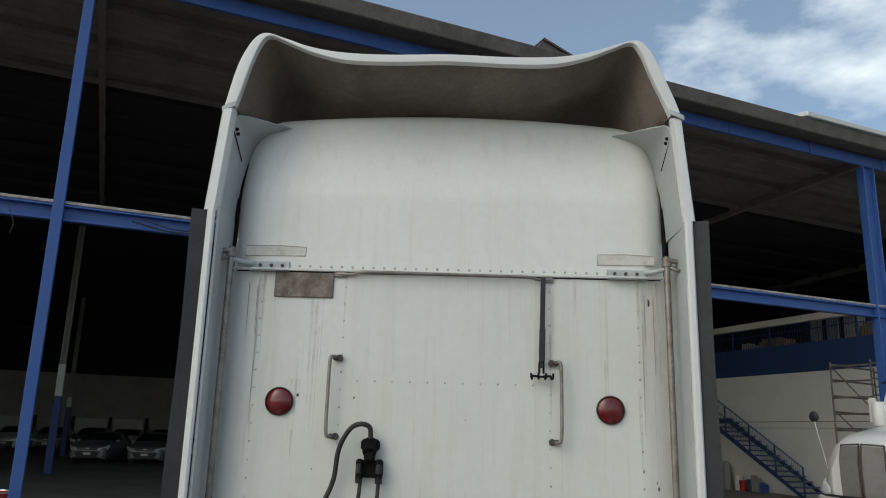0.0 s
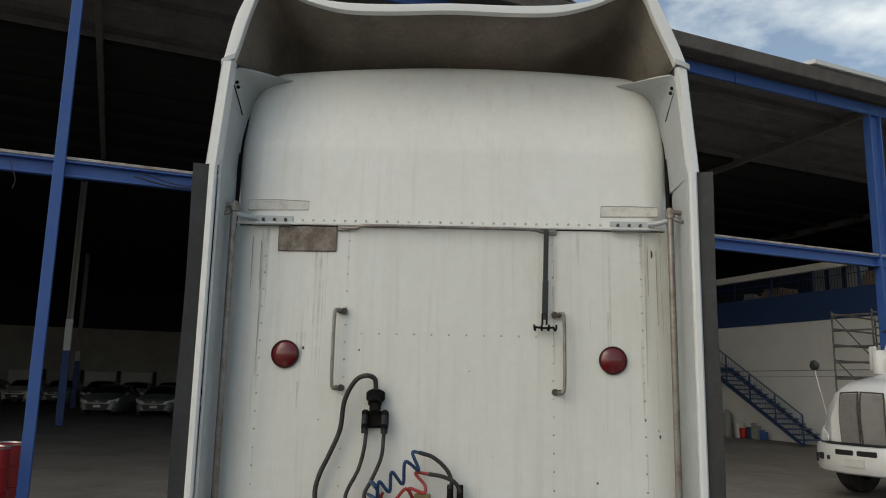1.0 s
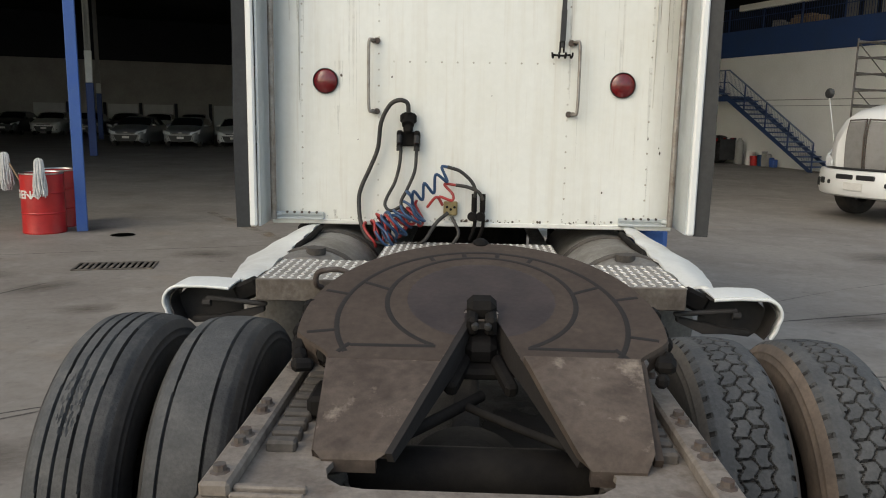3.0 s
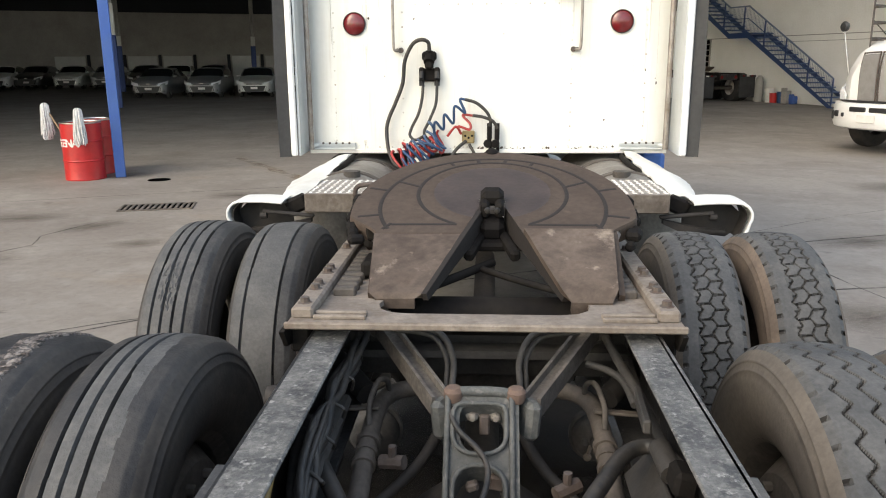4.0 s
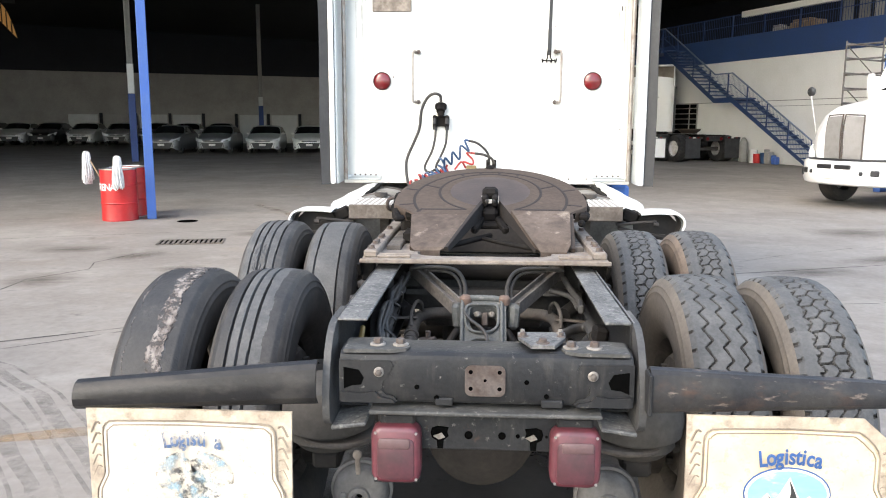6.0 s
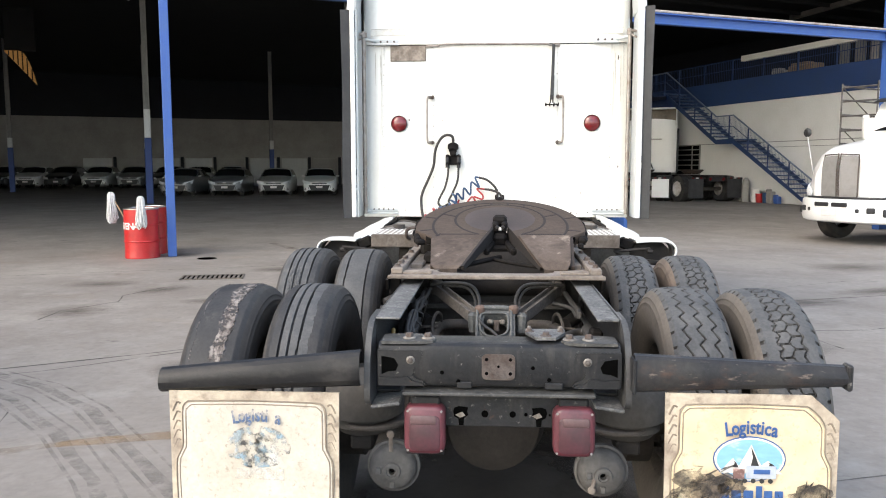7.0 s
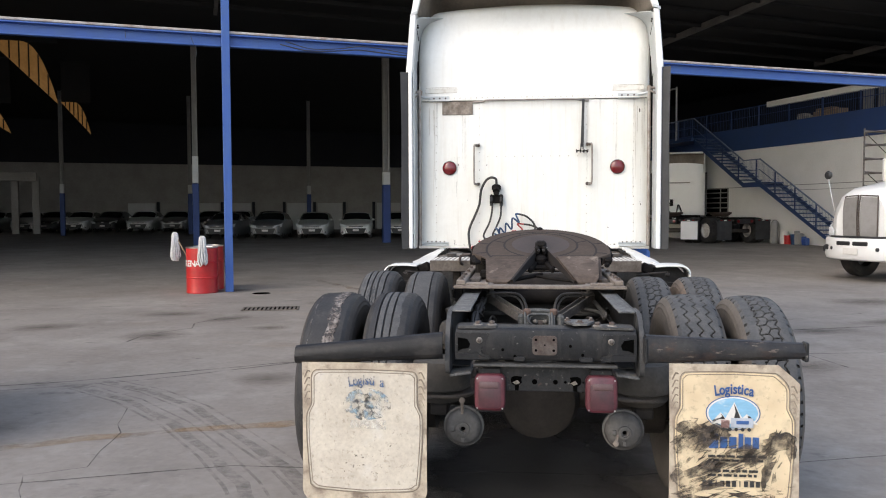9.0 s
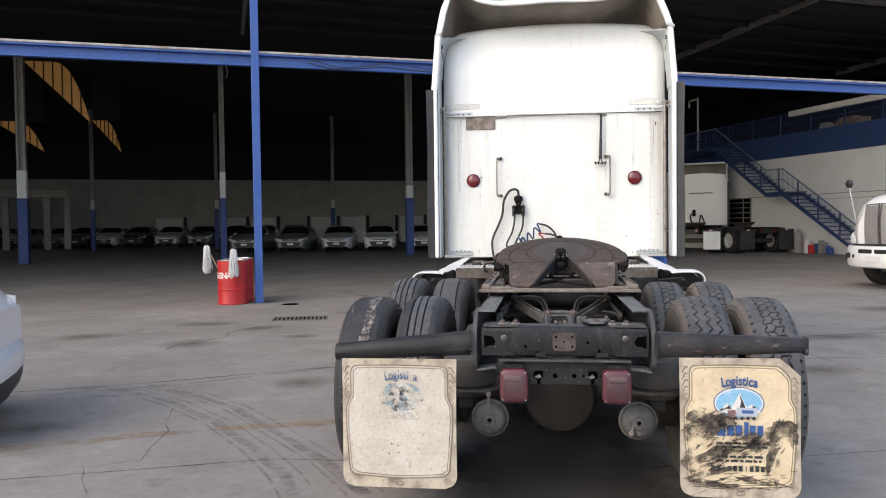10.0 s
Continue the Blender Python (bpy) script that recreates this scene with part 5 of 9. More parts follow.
    pts = [(1.088, 0.075, 2.62), (1.092, 0.085, 2.80), (1.094, 0.10, 2.97), (1.091, 0.14, 3.10), (1.084, 0.165, 3.18), (1.062, 0.185, 3.245), (1.02, 0.20, 3.295), (0.95, 0.215, 3.335)]
    b.tube([(s * x, y, z) for x, y, z in pts], 0.010, 6)
    part("gap_seal", b, BLACK, side, "black rubber gap seal")

# electric socket, cables, coiled air hoses
b = Builder()
yb = back_y(1.7)
b.box((-0.338, yb - 0.03, 1.735), (0.085, 0.06, 0.055), ch=0.012)
b.cyl((-0.338, yb - 0.02, 1.75), (-0.338, yb - 0.065, 1.70), 0.032, 14)
b.box((-0.338, yb - 0.045, 1.69), (0.05, 0.05, 0.06), ch=0.012)
part("power_socket", b, BLACK, truck, "black electric socket for the trailer cable")
b = Builder()
b.box((-0.338, yb - 0.016, 1.628), (0.125, 0.03, 0.078), ch=0.008)
b.box((-0.383, yb - 0.04, 1.625), (0.030, 0.05, 0.095), ch=0.008)
b.box((-0.292, yb - 0.04, 1.625), (0.030, 0.05, 0.095), ch=0.008)
hold = part("plug_holder", b, BLACK, truck, "black double plug holder")
b = Builder()
for x in (-0.383, -0.292):
    b.cyl((x, yb - 0.055, 1.645), (x, yb - 0.075, 1.605), 0.014, 10)
    b.cyl((x, yb - 0.05, 1.595), (x, yb - 0.05, 1.565), 0.016, 10)
pieces("plug", b, CHASSIS, hold, "worn black plug")
b = Builder()
b.tube([(-0.335, yb - 0.06, 1.765), (-0.342, yb - 0.07, 1.815), (-0.385, yb - 0.08, 1.828), (-0.435, yb - 0.07, 1.800), (-0.480, yb - 0.06, 1.710), (-0.497, yb - 0.05, 1.58), (-0.540, yb - 0.05, 1.47), (-0.585, yb - 0.05, 1.37), (-0.598, yb - 0.06, 1.29), (-0.575, yb - 0.10, 1.16), (-0.50, yb - 0.16, 1.09), (-0.30, yb - 0.12, 1.07)], 0.0115, 8, 6)
part("power_cable", b, HOSE, truck, "thick black trailer cable")
b = Builder()
b.tube([(-0.375, yb - 0.05, 1.57), (-0.382, yb - 0.055, 1.49), (-0.405, yb - 0.06, 1.40), (-0.445, yb - 0.07, 1.32), (-0.455, yb - 0.08, 1.275), (-0.42, yb - 0.10, 1.25), (-0.36, yb - 0.12, 1.28)], 0.009, 8, 6)
b.tube([(-0.292, yb - 0.05, 1.57), (-0.30, yb - 0.06, 1.46), (-0.34, yb - 0.07, 1.36), (-0.37, yb - 0.09, 1.29), (-0.33, yb - 0.12, 1.24)], 0.009, 8, 6)
pieces("light_cable", b, HOSE, truck, "black lamp cables")


def coil(a, c, turns, r, tube_r, sag=0.0, squash=0.7, phase=0.0, fade=0.0):
    a, c = Vector(a), Vector(c)
    d = (c - a)
    s = d.orthogonal().normalized()
    t = d.normalized().cross(s)
    pts = []
    n = int(turns * 10)
    for i in range(n + 1):
        q = i / n
        rr = r * (1 - fade * q)
        w = 2 * math.pi * turns * q + phase
        j = Vector((math.sin(i * 1.7 + turns) * 0.010, math.sin(i * 0.9) * 0.012, math.sin(i * 0.53 + 1.3 * turns) * 0.020))
        pts.append(a + d * q + j + (s * math.cos(w) + t * math.sin(w) * squash) * rr * (1 + 0.22 * math.sin(i * 0.41 + phase)) + Vector((0, 0, -sag * math.sin(math.pi * q))))
    return Builder().tube(pts, tube_r, 6, 2)


b = coil((-0.54, -0.13, 1.13), (-0.27, -0.10, 1.25), 7, 0.062, 0.0075, 0.02, 0.9)
part("red_air_hose", b, REDHOSE, truck, "red coiled air hose heaped on the deck")
b = coil((-0.47, -0.17, 1.12), (-0.28, -0.12, 1.28), 8, 0.068, 0.0075, 0.0, 0.9, 1.3)
part("blue_air_hose", b, BLUEHOSE, truck, "blue coiled air hose heaped on the deck")
def slack(pts):
    """Lets a hanging hose sag towards the deck."""
    return [(x, y, 1.25 + (z - 1.25) * 0.72) for x, y, z in pts]


b = Builder()
zz = [(-0.31, 1.30), (-0.30, 1.40), (-0.255, 1.335), (-0.245, 1.46), (-0.195, 1.385), (-0.185, 1.525), (-0.125, 1.47)]
b.tube(slack([(x, yb - 0.09 - 0.03 * (i % 2), z) for i, (x, z) in enumerate(zz)] + [(-0.155, yb - 0.09, 1.575), (-0.125, yb - 0.08, 1.578)]), 0.008, 8, 8)
part("blue_hose_end", b, BLUEHOSE, truck, "stretched blue coil of an air hose")
b = Builder()
b.tube(slack([(-0.23, yb - 0.09, 1.28), (-0.18, yb - 0.11, 1.36), (-0.15, yb - 0.08, 1.30), (-0.165, yb - 0.09, 1.36), (-0.10, yb - 0.1, 1.335), (-0.095, yb - 0.09, 1.38), (-0.14, yb - 0.07, 1.45), (-0.08, yb - 0.08, 1.447)]), 0.0075, 8, 8)
part("red_hose_end", b, REDHOSE, truck, "stretched red coil of an air hose")
b = Builder()
b.tube(slack([(-0.125, yb - 0.08, 1.578), (-0.06, yb - 0.08, 1.55), (0.0, yb - 0.08, 1.48), (0.025, yb - 0.08, 1.41), (0.02, yb - 0.07, 1.36)]), 0.0095, 8, 8)
b.tube(slack([(-0.08, yb - 0.08, 1.447), (-0.02, yb - 0.08, 1.435), (0.04, yb - 0.08, 1.40), (0.066, yb - 0.07, 1.34)]), 0.0095, 8, 8)
pieces("hose_lead", b, HOSE, truck, "black rubber lead of an air hose")
b = Builder()
for x in (0.02, 0.065):
    b.cyl((x, yb - 0.06, 1.345), (x, yb - 0.06, 1.25), 0.015, 10)
    b.lathe([(0.0, -0.02), (0.022, -0.018), (0.026, 0.0), (0.022, 0.02), (0.0, 0.022)], (x - 0.01, yb - 0.075, 1.225), "y", 14)
    b.tube([(x, yb - 0.05, 1.27), (x + 0.005, yb - 0.05, 1.18), (x - 0.02, yb - 0.02, 1.09)], 0.010, 8)
pieces("air_coupling", b, BLACK, truck, "black air couplings")
b = Builder()
b.box((-0.107, back_y(1.25) - 0.018, 1.262), (0.075, 0.035, 0.075), ch=0.006)
br = part("junction_block", b, BRASS, truck, "brass coloured junction block")
b = Builder()
for i in range(3):
    b.cyl((-0.125 + 0.02 * i, back_y(1.25) - 0.03, 1.27 - 0.012 * (i % 2)), (-0.125 + 0.02 * i, back_y(1.25) - 0.042, 1.27 - 0.012 * (i % 2)), 0.007, 8)
pieces("port", b, BLACK, br)
b = Builder()
b.tube([(-0.12, yb - 0.06, 1.24), (-0.18, yb - 0.10, 1.19), (-0.24, yb - 0.14, 1.10), (-0.30, yb - 0.12, 1.07)], 0.010, 8)
b.tube([(-0.10, yb - 0.06, 1.22), (-0.06, yb - 0.10, 1.14), (-0.09, yb - 0.12, 1.08)], 0.009, 8)
pieces("loose_hose", b, HOSE, truck)

part("washer_tank", Builder().box((1.035, 0.30, 1.085), (0.16, 0.30, 0.14), ch=0.03).cyl((1.035, 0.23, 1.15), (1.035, 0.23, 1.18), 0.025, 10), BLUETANK, truck, "blue plastic tank under the cab edge")

# deck plates with raised tread pattern
def tread_plate(name, x0, x1, y0, y1, z, label):
    b = Builder()
    b.box(((x0 + x1) / 2, (y0 + y1) / 2, z - 0.004), (x1 - x0, y1 - y0, 0.008), ch=0.002, mi=1)
    p = 0.0335
    nx, ny = int((x1 - x0) / p), int((y1 - y0) / p)
    px, py = (x1 - x0) / nx, (y1 - y0) / ny
    for i in range(nx):
        for j in range(ny):
            a = radians(52 if (i + j) % 2 else -52)
            cx, cy = x0 + (i + 0.5) * px, y0 + (j + 0.5) * py
            d, e = Vector((math.cos(a), math.sin(a), 0)) * 0.0165, Vector((-math.sin(a), math.cos(a), 0)) * 0.0075
            c, up = Vector((cx, cy, z - 0.001)), Vector((0, 0, 0.0045))
            b.add([c - d, c - e, c + d, c + e, c - d * 0.6 + up, c - e * 0.5 + up, c + d * 0.6 + up, c + e * 0.5 + up], [(0, 1, 5, 4), (1, 2, 6, 5), (2, 3, 7, 6), (3, 0, 4, 7), (4, 5, 6, 7)])
    return part(name, b, [DIAMOND, PLATEGAP], truck, label)


tread_plate("deck_plate", -0.44, 0.44, -0.64, -0.08, 1.080, "aluminium tread plate deck over the chassis")
tread_plate("step_plate", -0.81, -0.43, -1.30, -0.90, 1.128, "aluminium tread plate step")
tread_plate("step_plate", 0.44, 0.82, -1.30, -0.88, 1.128, "aluminium tread plate step")
part("step_loop", Builder().tube([(-0.56, -1.315, 1.10), (-0.575, -1.345, 1.12), (-0.565, -1.35, 1.165), (-0.50, -1.35, 1.178), (-0.455, -1.35, 1.165), (-0.45, -1.345, 1.12), (-0.46, -1.315, 1.10)], 0.011, 8, 4), STAIN, truck, "bent rusty step loop")
for s in (-1, 1):
    b = Builder()
    b.box((s * 0.62, -1.306, 1.085), (0.39, 0.012, 0.085), ch=0.004)
    b.box((s * 0.62, -1.10, 1.045), (0.39, 0.40, 0.012), ch=0.003)
    b.box((s * 0.62, -1.10, 0.95), (0.06, 0.10, 0.20), ch=0.004)
    part("step_box", b, STEPBOX, truck, "dusty front of the step box")
    b = Builder()
    b.lathe([(0.0, -0.82), (0.20, -0.812), (0.27, -0.78), (0.285, -0.74), (0.285, 0.7)], (s * 0.735, 0.0, 0.845), "y", 36)
    tank = part("fuel_tank", b, TANK, truck, "round weathered aluminium fuel tank")
    b = Builder()
    for yy in (-0.62, -0.1):
        b.lathe([(0.285, yy - 0.03), (0.293, yy - 0.028), (0.293, yy + 0.028), (0.285, yy + 0.03)], (s * 0.735, 0.0, 0.845), "y", 36)
    b.cyl((s * 0.70, -0.72, 1.12), (s * 0.70, -0.72, 1.15), 0.045, 14)
    pieces("tank_strap", b, DUSTY, tank, "dusty tank strap and cap")

# torn white skirts and quarter fenders before the wheels
for s in (-1, 1):
    b = Builder()
    inn = ((0.815, -0.06, 1.165), (0.823, -0.30, 1.149), (0.84, -0.55, 1.120), (0.855, -0.85, 1.098), (0.868, -1.15, 1.080))
    out = ((0.93, -0.06, 1.13), (0.965, -0.30, 1.118), (1.058, -0.58, 1.068), (1.01, -0.88, 1.080), (0.955, -1.17, 1.088))
    rows = []
    for k in range(17):
        q = k / 4.0
        i, f = min(int(q), 3), q - min(int(q), 3)
        pi = [inn[i][c] * (1 - f) + inn[i + 1][c] * f for c in range(3)]
        po = [out[i][c] * (1 - f) + out[i + 1][c] * f for c in range(3)]
        wob = 0.006 * math.sin(k * 1.9 + s)
        rows.append([(s * (pi[0] + (po[0] - pi[0]) * g + (wob if g == 0 else 0)), pi[1] + (po[1] - pi[1]) * g, pi[2] + (po[2] - pi[2]) * g + 0.014 * math.sin(g * 3.1) + wob * 0.6) for g in (0, 0.3, 0.6, 1.0)] + [(s * (po[0] + 0.02), po[1], po[2] - 0.10)])
    b.sheet(rows, 0.012)
    skirt = part("chassis_skirt", b, SKIRT, truck, "scuffed and bent white chassis skirt")
    b = Builder()
    b.tube([(s * 0.80, -0.10, 1.15), (s * 0.805, -0.36, 1.135), (s * 0.83, -0.52, 1.115), (s * 0.80, -0.60, 1.095), (s * 0.835, -0.85, 1.085), (s * 0.85, -1.15, 1.065)], 0.016, 6)
    b.box((s * 0.875, -1.20, 1.06), (0.10, 0.06, 0.075), (0, 25 * s, 0), ch=0.012)
    part("torn_edge", b, BLACK, skirt, "black torn rubber edge")
    # rounded quarter fender: white shell, rolled lip, dark lined inside
    arc = [(1.104 + 0.068 * math.cos(radians(a)), 1.036 + 0.062 * math.sin(radians(a))) for a in range(90, -31, -12)]
    prof = [(0.915, 1.092), (0.96, 1.096), (1.01, 1.099), (1.05, 1.099)] + arc + [(1.155, 0.975), (1.135, 0.945)]
    b = Builder()
    b.sheet([[(s * (x + 0.010 * i / 6), -1.16 - 0.13 * i / 6, z - 0.008 * (i / 6) ** 2) for x, z in prof] for i in range(7)], 0.006)
    fen = part("quarter_fender", b, SKIRT, truck, "white quarter fender with a rolled lip", angle=50)
    part("rolled_lip", Builder().tube([(s * (x + 0.010), -1.292, z - 0.011) for x, z in prof], 0.0065, 8, 2), SKIRT, fen)
    inner = [(x - 0.012 * max(0.0, min(1.0, (x - 1.0) / 0.12)), z - 0.014) for x, z in prof]
    # Dark sheet and plate deepen the hollow inside the fender.
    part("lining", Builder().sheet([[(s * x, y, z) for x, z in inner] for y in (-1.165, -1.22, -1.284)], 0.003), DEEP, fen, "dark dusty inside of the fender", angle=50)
    b = Builder()
    b.prism([(s * x, -1.19, z) for x, z in ((0.90, 1.078), (1.10, 1.080), (1.155, 1.03), (1.150, 0.950), (1.10, 0.915), (0.90, 0.935))], (0, 0.008, 0))
    b.box((s * 0.90, -1.275, 1.03), (0.24, 0.026, 0.016), (0, -s * 5, 0), ch=0.005)
    b.prism([(s * 0.80, -1.26, 1.005), (s * 0.98, -1.26, 0.965), (s * 1.08, -1.26, 0.958), (s * 1.08, -1.26, 0.946), (s * 0.90, -1.26, 0.940), (s * 0.80, -1.26, 0.985)], (0, 0.03, 0))
    b.cyl((s * 1.0, -1.28, 1.022), (s * 1.03, -1.28, 1.020), 0.015, 10)
    part("fender_bracket", b, DEEP, fen, "dark inner plate and dusty bracket")

# ---- chassis frame ----
for s in (-1, 1):
    b = Builder()
    b.box((s * 0.387 + 0.012, -1.2, 1.0405), (0.088, 5.0, 0.009), ch=0.003, mi=1)
    b.box((s * 0.426 + 0.006, -1.2, 0.91), (0.009, 5.0, 0.27), ch=0.002)
    b.box((s * 0.387 + 0.012, -1.2, 0.78), (0.088, 5.0, 0.009), ch=0.003)
    part("frame_rail", b, [CHASSIS, RAILTOP], truck, "black steel frame rail, scraped grey on top")
    # drop end of the rail
    b = Builder()
    prof = [(-3.69, 1.045), (-3.735, 1.036), (-3.775, 1.012), (-3.81, 0.97), (-3.835, 0.92), (-3.848, 0.86), (-3.848, 0.805), (-3.838, 0.782), (-3.815, 0.766), (-3.78, 0.760), (-3.60, 0.760), (-3.55, 0.80), (-3.55, 1.045)]
    b.prism([(s * 0.425 + 0.008, y, z) for y, z in prof], (s * 0.020, 0, 0))
    b.box((s * 0.376 + 0.008, -3.735, 0.767), (0.10, 0.20, 0.012), (0, s * 8, 0), ch=0.004, mi=1)
    part("rail_end", b, [RAILEND, RAILTOP], truck, "curved end plate of the frame rail")
# rear cross member: pressed channel with a rounded upper edge
XO = 0.014
b = Builder()
prof = [(-3.655, 0.935), (-3.66, 0.958), (-3.675, 0.970), (-3.70, 0.974), (-3.782, 0.974), (-3.796, 0.971), (-3.804, 0.965), (-3.808, 0.955), (-3.809, 0.90), (-3.806, 0.852), (-3.800, 0.838), (-3.786, 0.832), (-3.74, 0.832)]
xs = [-0.405 + 0.81 * i / 24 for i in range(25)]
dent = random.Random(61)
rows = [[(x + XO, y + dent.uniform(-0.0006, 0.0006), z + dent.uniform(-0.0005, 0.0005)) for x in xs] for y, z in prof]
b.sheet(rows, 0.006)
for i in range(5):
    for j in range(24):
        b.mi[i * 24 + j] = 1
cross = part("rear_crossmember", b, [CHASSIS, DUSTTOP], truck, "black bolted rear cross member", angle=22)
for s in (-1, 1):
    # end bracket with a slanted edge and a stepped foot
    ring = [(0.408, 0.956), (0.262, 0.953), (0.255, 0.940), (0.286, 0.893), (0.290, 0.872), (0.278, 0.858), (0.255, 0.852), (0.245, 0.838), (0.262, 0.834), (0.408, 0.834)]
    ear = part("end_bracket", Builder().prism([(s * x + XO, -3.809, z) for x, z in ring], (0, -0.009, 0)), CHASSIS, cross, "black end bracket")
    hole = [(0.395, 0.935), (0.352, 0.928), (0.338, 0.905), (0.346, 0.885), (0.372, 0.882), (0.395, 0.872)]
    fold = [(0.400, 0.866), (0.345, 0.862), (0.306, 0.868), (0.292, 0.852), (0.258, 0.846), (0.250, 0.836), (0.400, 0.836)]
    part("foot", Builder().prism([(s * x + XO, -3.8185, z) for x, z in fold], (0, -0.010, 0)), CHASSIS, ear, "folded foot of the bracket")
    part("slot_hole", Builder().prism([(s * x + XO, -3.8185, z) for x, z in hole], (0, -0.0008, 0)), PIT, ear)
    ring = [(0.395, -3.815), (0.398, -3.70), (0.345, -3.690), (0.275, -3.690), (0.240, -3.706), (0.218, -3.742), (0.212, -3.775), (0.222, -3.796), (0.262, -3.812)]
    plate = part("corner_plate", Builder().prism([(s * x + XO, y, 0.9755) for x, y in ring], (0, 0, 0.010)), DUSTTOP, cross, "dusty bolted corner plate")
    for dx in (0.305, 0.240):
        part("washer", Builder().lathe([(0.0, 0.005), (0.020, 0.005), (0.0225, 0.003), (0.023, 0.0)], (s * dx + XO, -3.762, 0.9858), "z", 18), WASHER, cross, "pale dusty washer")
        part("bolt_head", Builder().lathe([(0.0, 0.014), (0.011, 0.014), (0.0135, 0.010), (0.0135, 0.0)], (s * dx + XO, -3.762, 0.9905), "z", 6), BOLT, cross, "rusted bolt head")
    part("washer", Builder().lathe([(0.0, -0.004), (0.012, -0.004), (0.015, 0.0)], (s * 0.296 + XO, -3.8185, 0.922), "y", 16), WASHER, cross, "pale dusty washer")
    part("bolt_head", Builder().lathe([(0.0, -0.016), (0.006, -0.015), (0.0095, -0.012), (0.0095, -0.004)], (s * 0.296 + XO, -3.8185, 0.922), "y", 6), BOLT, cross, "rusty nut")
ring = []
for cx, cz, a0 in ((0.038, 0.026, 0), (-0.038, 0.026, 90), (-0.038, -0.026, 180), (0.038, -0.026, 270)):
    ring += [(cx + 0.018 * math.cos(radians(a0 + 22.5 * k)), cz + 0.018 * math.sin(radians(a0 + 22.5 * k))) for k in range(5)]
tow = part("mount_plate", Builder().prism([(XO + x, -3.810, 0.902 + z) for x, z in ring], (0, -0.0095, 0)), STAIN, cross, "rust brown mounting plate")
b = Builder()
for dx in (-0.040, 0.040):
    for dz in (-0.022, 0.026):
        b.cyl((XO + dx, -3.81, 0.902 + dz), (XO + dx, -3.8202, 0.902 + dz), 0.0060, 10)
b.cyl((XO, -3.81, 0.904), (XO, -3.8202, 0.904), 0.0045, 8)
pieces("plate_hole", b, PIT, tow)
b = Builder()
for dx, dz in ((-0.19, -0.02), (-0.135, -0.05), (0.17, -0.04), (0.115, 0.0)):
    b.cyl((XO + dx, -3.805, 0.90 + dz), (XO + dx, -3.8165, 0.90 + dz), 0.007, 8)
pieces("hole", b, PIT, cross)
b = Builder()
for x, w in ((-0.10, 0.05), (0.20, 0.06)):
    b.box((x, -3.812, 0.838), (w, 0.012, 0.022), ch=0.003)
pieces("tab", b, CHASSIS, cross, "small welded tab")
b = Builder()
b.prism([(0.108, -3.655, 0.990), (0.246, -3.650, 0.990), (0.244, -3.705, 0.990), (0.206, -3.792, 0.990), (0.140, -3.794, 0.990), (0.108, -3.705, 0.990)], (0, 0, 0.010))
gus = part("gusset_plate", b, RAILTOP, truck, "grey bolted gusset plate")
for x, y, r in ((0.122, -3.668, 0.009), (0.232, -3.664, 0.009), (0.122, -3.70, 0.012), (0.232, -3.696, 0.010), (0.174, -3.765, 0.015)):
    part("bolt_head", Builder().lathe([(0.0, 0.012), (0.7 * r, 0.012), (0.8 * r, 0.003), (1.3 * r, 0.002), (1.4 * r, 0.0)], (x, y, 1.0), "z", 10), WASHER if r < 0.010 else BOLT, gus)
# hole strip with the tail lamps
def pad(cx, cz, w, h, r, y0, y1, bevel=0.0):
    """A plate with rounded corners standing in the x-z plane, from y0 to y1 towards the rear, its rear edge bevelled."""
    def ring(w, h, r, y):
        pts = []
        for sx, sz, a0 in ((1, 1, 0), (-1, 1, 90), (-1, -1, 180), (1, -1, 270)):
            for k in range(6):
                a = radians(a0 + 18 * k)
                pts.append((cx + sx * (w / 2 - r) + r * math.cos(a), y, cz + sz * (h / 2 - r) + r * math.sin(a)))
        return pts
    rings = [ring(w, h, r, y0), ring(w, h, r, y1 + bevel)] + ([ring(w - 0.6 * bevel, h - 0.6 * bevel, r, y1 + bevel * 0.35), ring(w - 2 * bevel, h - 2 * bevel, max(r - bevel, 0.003), y1)] if bevel else [])
    n = len(rings[0])
    faces = [(k * n + i, k * n + (i + 1) % n, (k + 1) * n + (i + 1) % n, (k + 1) * n + i) for k in range(len(rings) - 1) for i in range(n)]
    faces += [tuple(range(n))[::-1], tuple(range((len(rings) - 1) * n, len(rings) * n))]
    return Builder().add([p for q in rings for p in q], faces)


b = Builder()
b.box((0.014, -3.80, 0.811), (0.645, 0.085, 0.012), ch=0.004, mi=1)
b.box((0.014, -3.775, 0.745), (0.61, 0.010, 0.125), ch=0.004)
strip_ob = part("lamp_bar", b, [CHASSIS, DUSTTOP], truck, "black perforated lamp bar")
b = Builder()
for x, r in ((-0.114, 0.0), (-0.031, 0.012), (0.064, 0.011), (0.109, 0.006), (0.155, 0.0), (0.19, 0.004)):
    if r:
        b.cyl((x, -3.778, 0.728), (x, -3.7825, 0.728), r, 14)
    else:
        s = 1 if x > 0 else -1
        jag = [(-0.026, 0.004), (-0.022, 0.018), (-0.006, 0.024), (0.012, 0.022), (0.026, 0.020), (0.022, 0.006), (0.026, -0.006), (0.012, -0.018), (0.010, -0.044), (-0.006, -0.044), (-0.008, -0.020), (-0.022, -0.012)]
        b.prism([(x - s * dx, -3.7805, 0.730 + dz) for dx, dz in jag], (0, -0.002, 0))
